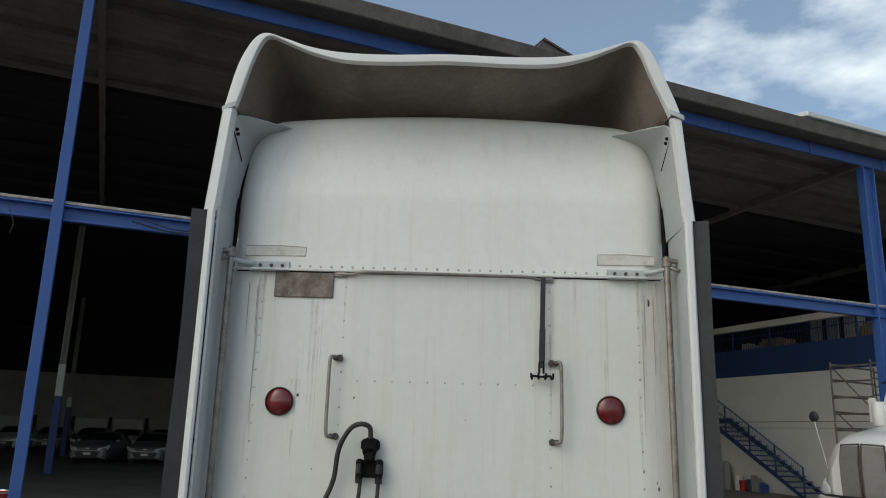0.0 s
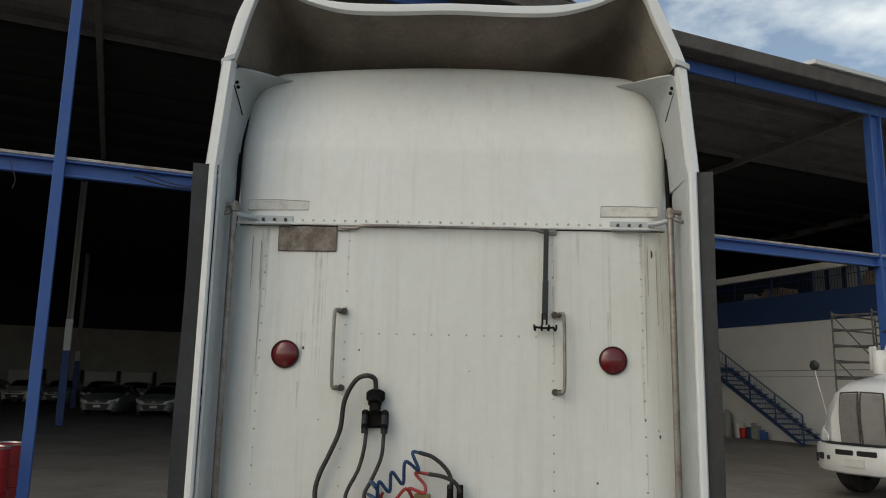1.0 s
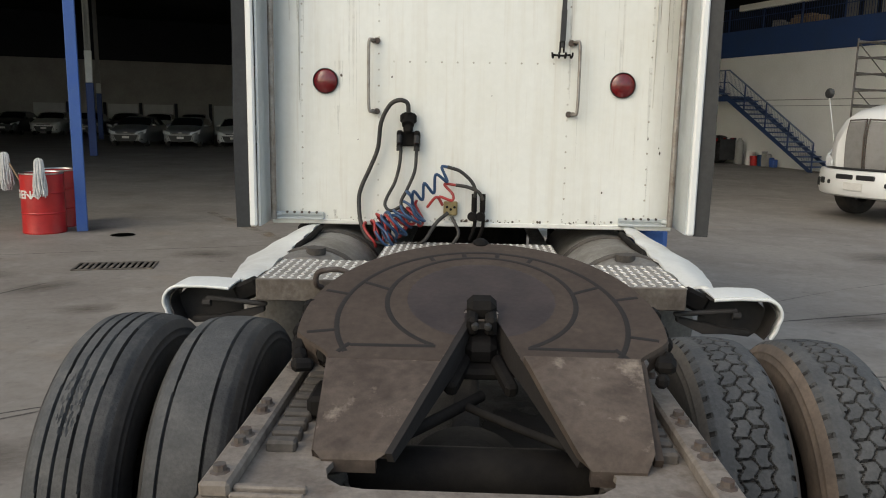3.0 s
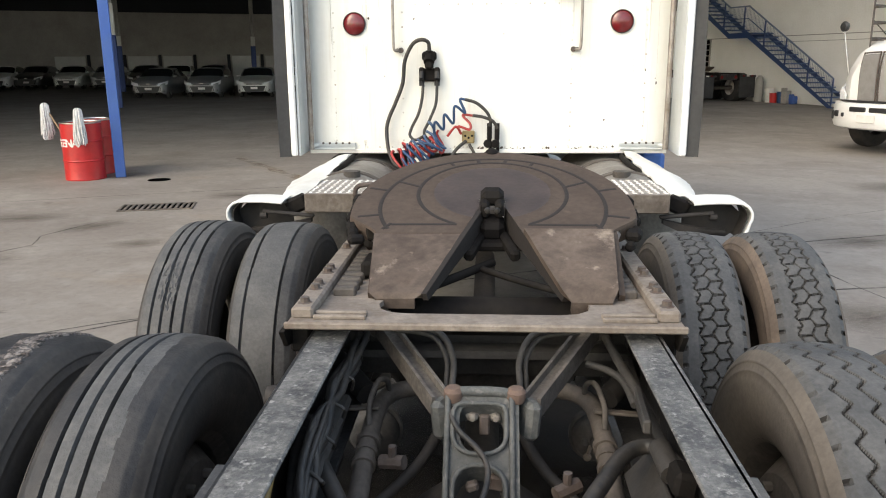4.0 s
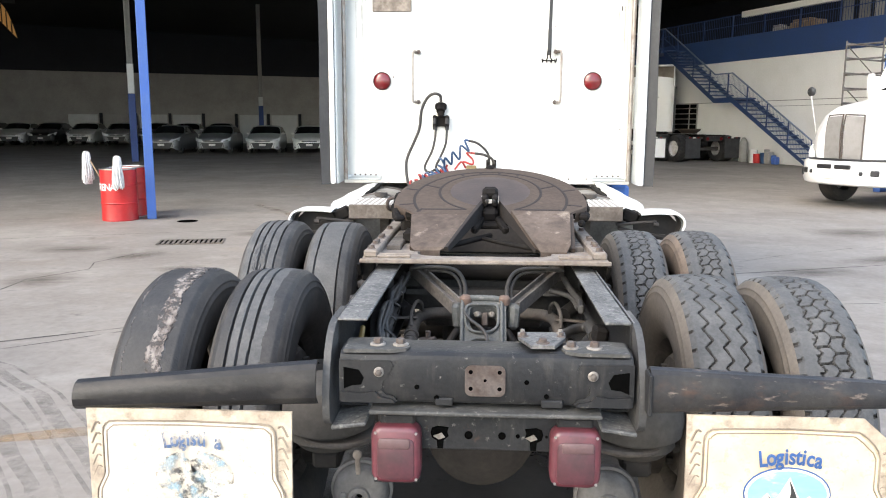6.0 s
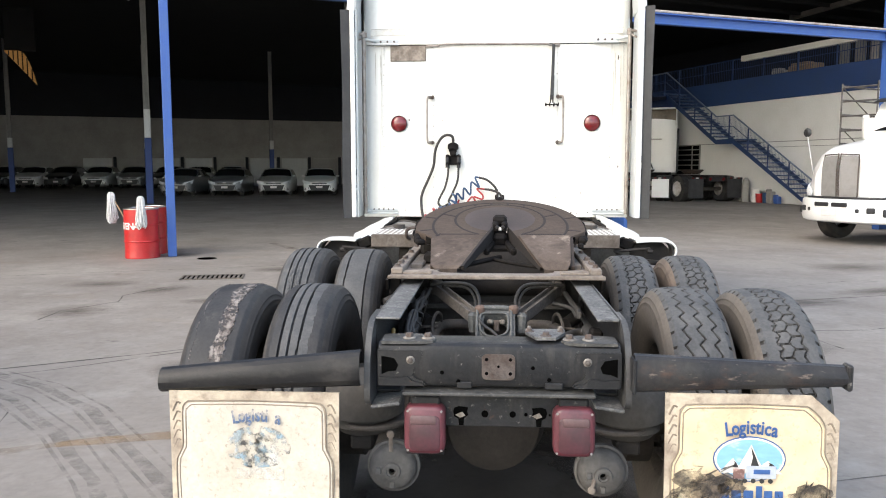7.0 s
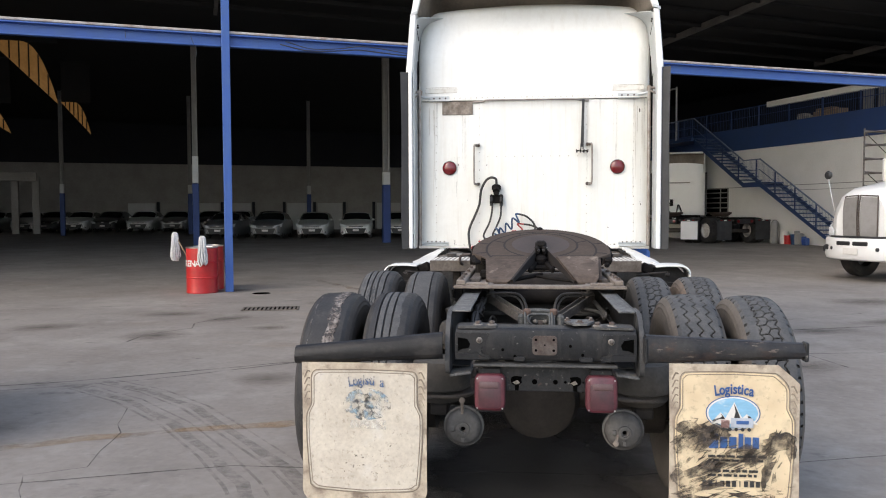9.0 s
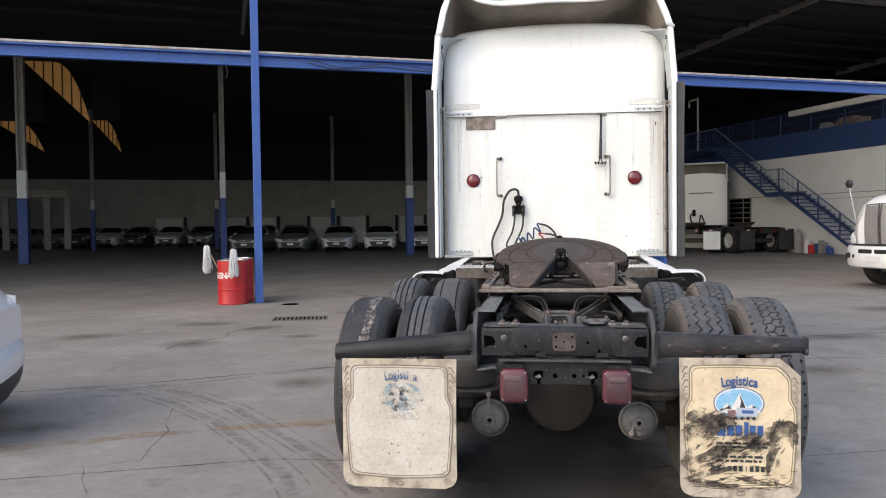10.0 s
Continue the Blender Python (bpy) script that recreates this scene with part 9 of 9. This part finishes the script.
solo("mezzanine_rail", b, STAIRBLUE, "blue barred rail along the mezzanine", "railing", at=hpose(0, 0) @ NEAR)
rnd = random.Random(77)
for k, (v, w, h) in enumerate(((8.3, 0.9, 0.5), (9.2, 0.5, 0.9), (13.0, 1.6, 0.35), (14.4, 0.7, 0.25))):
    b = Builder().box((27.0, v, 5.75 + h / 2), (0.6, w, h), (0, 0, rnd.uniform(-8, 8)), ch=0.03)
    b.box((26.9, v + 0.1, 5.75 + h + 0.05), (0.4, w * 0.6, 0.1), (0, 0, rnd.uniform(-20, 20)), ch=0.02)
    solo("stored_box", b, HALLWALL if k % 2 else WOOD, "dusty stored box on the mezzanine floor", "box", at=hpose(0, 0) @ NEAR)
for k, v in enumerate((10.6, 11.4)):
    b = Builder()
    b.box((27.5, v, 6.4), (0.05, 0.55, 1.1), ch=0.02)
    b.box((27.5, v + 0.1, 6.4), (0.09, 0.15, 1.0), ch=0.02)
    solo("hanging_sheet", b, COLGREY, "grey sheet hanging on the mezzanine", "sheet", at=hpose(0, 0) @ NEAR)
b = Builder().tube([(24.9, 21.8, 5.3), (24.9, 21.8, 8.15), (24.9, 21.85, 8.28), (24.9, 22.0, 8.32), (24.9, 22.5, 8.32), (24.9, 22.6, 8.27), (24.9, 22.62, 7.95)], 0.05, 8, 3)
solo("standpipe", b, COLWHITE, "white pipe with a bent head on the stair platform", "pipe", at=hpose(0, 0) @ NEAR)
# louvred window in the wall
win = thing("window_1", "dark louvred window in the white wall", "window", hpose(0, 0) @ NEAR, kind="structure")
part("recess", Builder().box((25.99, 19.65, 1.95), (0.03, 1.9, 1.5), ch=0.005), PIT, win)
b = Builder()
for s in (-1, 1):
    b.box((25.97, 19.65 + s * 0.95, 1.95), (0.06, 0.06, 1.56), ch=0.005)
    b.box((25.97, 19.65, 1.95 + s * 0.76), (0.06, 1.96, 0.06), ch=0.005)
b.box((25.97, 19.3, 1.95), (0.06, 0.05, 1.5), ch=0.005)
part("window_frame", b, COLGREY, win)
for k in range(5):
    part("slat", Builder().box((25.965, 19.65, 1.42 + 0.265 * k), (0.05, 1.86, 0.03), (0, 30, 0), ch=0.004), COLGREY, win)
# a wall line and conduit
b = Builder().box((25.985, 11.0, 2.72), (0.015, 18.0, 0.03), ch=0.002).box((25.985, 9.0, 2.48), (0.012, 12.0, 0.02), ch=0.002)
solo("wall_conduit", b, COLGREY, "thin grey conduit along the wall", "conduit", at=hpose(0, 0) @ NEAR)
# clutter at the wall foot
for k, (v, w, h, mt, lab) in enumerate(((14.75, 0.30, 0.95, COLGREY, "grey gas bottle at the wall"), (14.1, 0.34, 0.5, INKWHITE, "white bucket at the wall"), (13.85, 0.3, 0.35, RED, "red can at the wall"), (13.4, 0.35, 0.4, BLUEHOSE, "blue bucket at the wall"), (13.15, 0.26, 0.45, COLGREY, "dark stand with a back at the wall"), (12.75, 0.22, 0.28, BLUE, "blue box at the wall"))):
    p = H(-0.68 + 26.18 * 0.85, -15.53 + (v + 15.53) * 0.85)
    b = Builder()
    if k in (0,):
        b.lathe([(0.0, 0.0), (w / 2, 0.0), (w / 2, h * 0.75), (w * 0.4, h * 0.9), (0.06, h * 0.97), (0.06, h), (0, h)], (0, 0, 0), "z", 18)
    elif k in (4, 5):
        b.box((0, 0, h / 2), (w, w, h), ch=0.03)
        b.box((0, w * 0.4, h * 0.8), (w, 0.05, h * 0.8), ch=0.02)
    else:
        b.lathe([(0.0, 0.0), (w * 0.42, 0.0), (w * 0.5, h), (w * 0.47, h), (w * 0.4, 0.03), (0.0, 0.03)], (0, 0, 0), "z", 18)
    solo("bucket" if k in (1, 3) else ("gas_bottle" if k == 0 else ("can" if k == 2 else "stand")), b, mt, lab, "clutter", at=pose(p.x, p.y, lie(p.x, p.y), 0, 0, HALL_YAW))

# scaffold tower before the wall
SCAFFOLD = make_mat("weathered_scaffold_tube", (0.20, 0.19, 0.185), 0.6, metal=0.2, var=0.3, scale=6, fine=40, bump=0.05, second=(0.075, 0.058, 0.048))
sc = thing("scaffold_tower", "thin weathered steel scaffold tower by the white wall", "scaffold", hpose(18.95, 2.0, 12))
for x in (-1.1, 1.1):
    for y in (-0.5, 0.5):
        part("upright", Builder().cyl((x, y, 0), (x, y, 3.85), 0.024, 8), SCAFFOLD, sc)
for z in (0.4, 1.3, 2.2, 2.6, 3.0, 3.4, 3.78):
    for y in (-0.5, 0.5):
        part("ledger", Builder().cyl((-1.1, y, z), (1.1, y, z), 0.024, 8), SCAFFOLD, sc)
    for x in (-1.1, 1.1):
        part("transom", Builder().cyl((x, -0.5, z - 0.05), (x, 0.5, z - 0.05), 0.024, 8), SCAFFOLD, sc)
for z in (0.4, 1.5, 2.6):
    part("brace", Builder().cyl((-1.1, -0.5, z), (1.1, -0.5, z + 1.15), 0.015, 8), SCAFFOLD, sc)
    part("brace", Builder().cyl((1.1, 0.5, z), (-1.1, 0.5, z + 1.15), 0.015, 8), SCAFFOLD, sc)


# ---- the white truck facing the yard ----
def big_front(m):
    t = thing("parked_truck", "white tractor unit with a mesh grille facing the yard", "truck", m)
    st = []
    for y, w, zl, zt in ((-0.02, 0.62, 0.86, 1.78), (0.08, 0.80, 0.80, 1.90), (0.35, 0.94, 0.72, 1.99), (0.8, 1.06, 0.70, 2.06), (1.4, 1.14, 0.75, 2.16), (2.0, 1.18, 0.80, 2.28)):
        st.append((y, [(w * 0.97, zl), (w, zl + 0.25), (w * 0.985, zl + 0.5), (w * 0.90, zl + (zt - zl) * 0.66), (w * 0.72, zl + (zt - zl) * 0.88), (w * 0.52, zt - 0.03), (w * 0.25, zt), (0.0, zt + 0.01)]))
    part("hood", loft(Builder(), st), CLEANWHITE, t, angle=50)
    b = Builder()
    prof = []
    for i in range(25):
        a = -1 + 2 * i / 24
        prof.append((a * 1.20, -0.30 + 0.62 * abs(a) ** 2.6))
    rows = [[(x, y + dy, z) for x, y in prof] for z, dy in ((0.44, 0.12), (0.47, 0.03), (0.56, -0.01), (0.84, 0.0), (0.90, 0.03), (0.91, 0.12))]
    b.sheet(rows, 0.02)
    bump = part("bumper", b, CLEANWHITE, t, "white wrap-round bumper")
    for s in (-1, 1):
        part("intake", Builder().box((s * 0.20, -0.290, 0.80), (0.34, 0.05, 0.085), (0, 0, s * 2), ch=0.03), PLASTIC, bump, "black intake slot")
        part("side_slot", Builder().box((s * 0.76, -0.115, 0.70), (0.15, 0.05, 0.11), (0, 0, s * 28), ch=0.025), PLASTIC, bump, "black side slot")
        part("fog_lamp", Builder().box((s * 1.00, 0.085, 0.66), (0.22, 0.06, 0.15), (0, 0, s * 50), ch=0.03), PLASTIC, bump, "dark fog lamp recess")
        part("tow_hole", Builder().box((s * 0.55, -0.222, 0.69), (0.07, 0.05, 0.075), (0, 0, s * 22), ch=0.02), PLASTIC, bump)
    part("number_plate", Builder().box((0, -0.325, 0.64), (0.36, 0.012, 0.13), ch=0.006), INKWHITE, bump, "blank pale number plate")
    for s in (-1, 1):
        b = Builder()
        b.sheet([[(s * 0.030, -0.10, 0.94), (s * 0.385, -0.05, 0.94)], [(s * 0.030, -0.12, 1.45), (s * 0.395, -0.06, 1.45)], [(s * 0.035, -0.08, 1.76), (s * 0.375, -0.03, 1.745)]], 0.03)
        g = part("grille", b, MESHGRILLE, t, "grey mesh grille half")
        b = Builder()
        b.tube([(s * 0.022, -0.11, 0.925), (s * 0.022, -0.135, 1.45), (s * 0.026, -0.09, 1.77), (s * 0.05, -0.085, 1.79), (s * 0.35, -0.04, 1.775), (s * 0.39, -0.035, 1.745), (s * 0.408, -0.065, 1.45), (s * 0.400, -0.055, 0.935), (s * 0.37, -0.06, 0.915), (s * 0.05, -0.11, 0.915), (s * 0.022, -0.11, 0.925)], 0.013, 8, 3)
        part("grille_frame", b, BOLT, g, "dark metal grille frame")
        b = Builder()
        b.sheet([[(s * 0.68, -0.015, 0.95), (s * 0.84, 0.06, 0.95), (s * 0.975, 0.32, 0.96), (s * 1.05, 0.62, 1.02)], [(s * 0.67, -0.020, 1.00), (s * 0.845, 0.055, 1.07), (s * 0.985, 0.31, 1.12), (s * 1.065, 0.64, 1.14)], [(s * 0.68, -0.005, 1.05), (s * 0.83, 0.075, 1.16), (s * 0.965, 0.34, 1.24), (s * 1.045, 0.62, 1.24)]], 0.03)
        part("headlight", b, HEADLIGHT, t, "clear headlight")
        b = Builder().sheet([[(s * 0.85, 0.25, 1.44), (s * 0.985, 0.75, 1.47), (s * 1.09, 1.4, 1.50), (s * 1.15, 2.0, 1.56)], [(s * 0.845, 0.27, 1.47), (s * 0.955, 0.75, 1.63), (s * 1.01, 1.4, 1.76), (s * 1.05, 2.0, 1.88)]], 0.006)
        part("stripe", b, GREEN, t, "green painted stripe")
        b = Builder().tube([(s * 0.83, 0.22, 1.15), (s * 0.92, 0.2, 1.6), (s * 1.0, 0.18, 2.0), (s * 1.04, 0.17, 2.22)], 0.012, 8, 4)
        mr = part("hood_mirror", b, CHROME, t, "round mirror on a thin arm")
        part("mirror_head", Builder().lathe([(0.0, -0.05), (0.06, -0.04), (0.095, 0.0), (0.09, 0.03), (0.0, 0.035)], (s * 1.04, 0.17, 2.26), "y", 18), PLASTIC, mr, "black round mirror head")
        w = part("front_wheel", Builder().lathe([(0.29, -0.13), (0.45, -0.145), (0.51, -0.11), (0.52, 0.0), (0.51, 0.11), (0.45, 0.145), (0.29, 0.13)], (0, 0, 0), "x", 36), TYREWALL, t, at=pose(s * 1.0, 1.15, 0.52))
        part("rim", Builder().lathe([(0.29, s * 0.12), (0.27, s * 0.05), (0.16, s * 0.06), (0.14, s * 0.13), (0.0, s * 0.14)], (0, 0, 0), "x", 28), ALLOY, w)
        b = Builder().box((s * 1.12, 1.1, 0.98), (0.16, 1.35, 0.10), ch=0.04)
        part("wheel_arch", b, CLEANWHITE, t)
        b = Builder().lathe([(0.0, 0.0), (0.11, 0.0), (0.12, 0.05), (0.12, 0.40), (0.10, 0.45), (0.0, 0.46)], (s * 1.03, 2.0, 2.15), "z", 20)
        part("air_cleaner", b, CLEANWHITE, t, "white air cleaner canister")
    part("hood_gap", Builder().tube([(-1.02, 0.42, 0.94), (-0.80, 0.04, 0.935), (-0.45, -0.11, 0.93), (0, -0.15, 0.93), (0.45, -0.11, 0.93), (0.80, 0.04, 0.935), (1.02, 0.42, 0.94)], 0.022, 8, 4), PLASTIC, t, "black gap between hood and bumper")
    # cab with dark windscreen
    st = []
    for y, w, zt in ((1.95, 1.10, 2.45), (2.25, 1.10, 2.95), (2.5, 1.08, 3.12), (3.2, 1.12, 3.35), (4.4, 1.14, 3.95), (6.4, 1.14, 3.95)):
        st.append((y, [(w, 0.95), (w, 2.2), (w * 0.97, zt - 0.3), (w * 0.88, zt - 0.06), (w * 0.6, zt), (0.0, zt + 0.02)]))
    part("cab", loft(Builder(), st), CLEANWHITE, t, angle=45)
    b = Builder().sheet([[(-0.98 + 1.96 * i / 8, 1.87 + 0.10 * (abs(i - 4) / 4.0) ** 2, 2.32) for i in range(9)], [(-0.93 + 1.86 * i / 8, 2.20 + 0.08 * (abs(i - 4) / 4.0) ** 2, 2.92) for i in range(9)]], 0.015)
    part("windscreen", b, GLASS, t, "dark windscreen")
    part("visor", Builder().box((0, 2.12, 2.98), (1.9, 0.22, 0.03), (20, 0, 0), ch=0.01), PLASTIC, t, "dark sun visor")
    for s in (-1, 1):
        part("side_window", Builder().box((s * 1.105, 2.75, 2.5), (0.012, 0.7, 0.55), ch=0.02), GLASS, t)
        mm = part("side_mirror", Builder().box((s * 1.35, 2.3, 2.45), (0.16, 0.10, 0.50), ch=0.03), CLEANWHITE, t)
        part("mirror_arm", Builder().cyl((s * 1.1, 2.35, 2.6), (s * 1.33, 2.3, 2.6), 0.02, 8), PLASTIC, mm)
    part("chassis", Builder().box((0, 4.2, 0.75), (0.9, 6.0, 0.3), ch=0.03).box((0, 1.2, 0.62), (1.7, 0.2, 0.2), ch=0.03), BLACK, t)
    for s in (-1, 1):
        part("fuel_tank", Builder().lathe([(0.0, 2.6), (0.28, 2.62), (0.30, 2.66), (0.30, 4.3), (0.0, 4.35)], (s * 0.95, 0.0, 0.66), "y", 24), TANK, t)
    for y in (5.2, 6.5):
        for x in (-0.95, 0.95):
            part("rear_wheel", Builder().lathe([(0.29, -0.28), (0.45, -0.30), (0.51, -0.26), (0.52, 0.0), (0.51, 0.26), (0.45, 0.30), (0.29, 0.28)], (0, 0, 0), "x", 32), TYREWALL, t, at=pose(x, y, 0.52))
    return t


big_front(pose(7.05, 9.80, lie(7.05, 9.8), 0, 0, -63) @ Matrix.Scale(1.02, 4))


# ---- more tractors seen from behind by the stairs ----
def far_tractor(m, with_cab, label):
    t = thing("tractor_unit", label, "truck", m, "tractor units by the stairs")
    if with_cab:
        b = Builder()
        rows = []
        for i in range(11):
            k = i / 10
            z = 1.14 + 2.36 * k
            rows.append([(1.08 * s * (1 - 0.05 * max(0, k - 0.85) / 0.15), 0.02 + 0.06 * max(0.0, abs(s) - 0.85) / 0.15 + 0.1 * max(0, k - 0.8), z - 0.08 * s * s * k) for s in [j / 6 for j in range(-6, 7)]])
        b.sheet(rows, 0.05)
        part("sleeper_wall", b, CLEANWHITE, t, "white sleeper rear wall")
        b = Builder()
        for s in (-1, 1):
            b.box((s * 1.12, -0.1, 2.52), (0.05, 0.25, 2.75), ch=0.02)
        b.box((0, -0.1, 3.93), (2.1, 0.25, 0.07), ch=0.03)
        part("fairing_rim", b, CLEANWHITE, t, "white fairing rim")
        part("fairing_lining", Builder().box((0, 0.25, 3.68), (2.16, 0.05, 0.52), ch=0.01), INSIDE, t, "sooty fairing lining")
        part("deck", Builder().box((0, -0.5, 1.08), (1.9, 1.0, 0.12), ch=0.02), BLACK, t, "dark deck behind the cab")
        for sx in (-1, 1):
            part("rubber_edge", Builder().box((sx * 1.19, -0.12, 2.1), (0.10, 0.04, 1.9), ch=0.01), RUBBER, t)
        b = Builder().tube([(-0.3, -0.05, 1.7), (-0.45, -0.08, 1.6), (-0.4, -0.08, 1.3), (-0.1, -0.08, 1.2), (0.0, -0.08, 1.6), (0.15, -0.08, 1.3)], 0.03, 6)
        part("hose", b, HOSE, t)
        part("hose_box", Builder().box((-0.3, -0.04, 1.7), (0.14, 0.08, 0.3), ch=0.02), BLACK, t)
        part("hose_rail", Builder().cyl((-0.5, -0.04, 2.6), (0.5, -0.04, 2.6), 0.02, 8), STEEL, t)
    for s in (-1, 1):
        part("frame_rail", Builder().box((s * 0.4, -1.6 if with_cab else -2.55, 0.92), (0.09, 4.4 if with_cab else 2.5, 0.26), ch=0.01), BLACK, t)
        for y in (-1.6, -2.95):
            w = part("wheel", Builder().lathe([(0.29, -0.29), (0.45, -0.31), (0.51, -0.28), (0.525, -0.05), (0.49, 0.0), (0.525, 0.05), (0.51, 0.28), (0.45, 0.31), (0.29, 0.29)], (0, 0, 0), "x", 36), SHOULDER, t, at=pose(s * 0.95, y, 0.52))
            part("rim", Builder().lathe([(0.30, -s * 0.27), (0.28, -s * 0.1), (0.17, -s * 0.08), (0.15, -s * 0.2), (0.0, -s * 0.2)], (0, 0, 0), "x", 24), WHEELWHITE, w)
            part("outer_rim", Builder().lathe([(0.32, s * 0.30), (0.29, s * 0.25), (0.22, s * 0.20), (0.17, s * 0.19), (0.15, s * 0.26), (0.0, s * 0.27)], (0, 0, 0), "x", 24), WHEELWHITE, w)
        f = part("mud_flap", Builder().box((s * 0.88, -3.7, 0.56), (0.66, 0.015, 0.80), ch=0.01), CLEANWHITE if with_cab and s > 0 else RUBBER, t, "hanging mud flap")
        part("flap_hanger", Builder().box((s * 0.85, -3.7, 0.93), (0.75, 0.05, 0.07), ch=0.01), CHASSIS, f)
        bb = Builder()
        for k in range(2):
            bb.box((s * (0.68 + 0.36 * k), -3.735, 0.94), (0.10, 0.02, 0.05), ch=0.008)
        pieces("marker", bb, LENS, f, "small red marker lamp")
        part("tag", Builder().box((s * 0.86, -3.735, 0.94), (0.12, 0.02, 0.045), ch=0.006), INKWHITE, f, "white reflector")
    part("rear_crossmember", Builder().box((0, -3.7, 0.9), (0.85, 0.12, 0.2), ch=0.01), CHASSIS, t)
    part("fifth_wheel", Builder().lathe([(0.0, 1.27), (0.45, 1.27), (0.46, 1.22), (0.3, 1.1)], (0, -2.1, 0), "z", 28), FIFTH, t)
    for x in (-0.3, 0.3):
        part("tail_lamp", Builder().lathe([(0.0, -0.02), (0.06, -0.015), (0.065, 0.0)], (x, -3.78, 0.9), "y", 14), LENS, t)
    pieces("axle", Builder().cyl((-0.8, -1.6, 0.5), (0.8, -1.6, 0.5), 0.08, 12).cyl((-0.8, -2.95, 0.5), (0.8, -2.95, 0.5), 0.08, 12), DUSTY, t)
    return t


far_tractor(pose(6.92, 28.6, lie(7.8, 27), 0, 0, -18), True, "white tractor unit standing with its back to the yard")
far_tractor(pose(7.42, 28.0, lie(7.8, 26.0), 0, 0, 20), False, "dark bare tractor chassis beside the white tractor")

# ---- white car at the yard's edge, behind the camera's left ----
CARWHITE = make_mat("bright_white_car_paint", (0.80, 0.79, 0.79), 0.3, var=0.04, scale=2, fine=40, bump=0.0, coat=0.5)
edge_car = parked_car(pose(-6.09, -3.30, 0, 0, 0, -63), CARWHITE, "white car parked at the edge of the yard")


def bumper_rows(heights):
    """Rounded bumper outline in plan at each (height, inset)."""
    half = [(0.915, 1.55), (0.915, 1.80), (0.895, 1.96), (0.84, 2.08), (0.72, 2.17), (0.45, 2.22), (0.0, 2.24)]
    ring = half + [(-x, y) for x, y in half[-2::-1]]
    return [[(x * (1 - k), y - k, z) for x, y in ring] for z, k in heights]


part("rear_bumper", Builder().sheet(bumper_rows(((0.40, 0.0), (0.47, -0.012), (0.54, -0.010), (0.585, 0.012), (0.60, 0.06))), 0.01), CARWHITE, edge_car, "white rear bumper", angle=60)
part("valance", Builder().sheet(bumper_rows(((0.20, 0.07), (0.26, 0.03), (0.34, 0.008), (0.405, 0.004))), 0.01), PLASTIC, edge_car, "black lower valance", angle=60)
for s in (-1, 1):
    lamp = part("tail_lamp", Builder().sheet([[(s * x, y, z) for x, y in ((0.90, 1.76), (0.885, 1.90), (0.80, 2.04), (0.66, 2.12))] for z in (0.66, 0.80, 0.94)], 0.02), CLEANWHITE, edge_car, "pale tail lamp housing", angle=60)
    part("lens", Builder().sheet([[(s * (x + 0.012), y + 0.012, z) for x, y in ((0.888, 1.90), (0.845, 1.99), (0.80, 2.045))] for z in (0.68, 0.72, 0.765)], 0.008), LENS, lamp, "dark red lens")
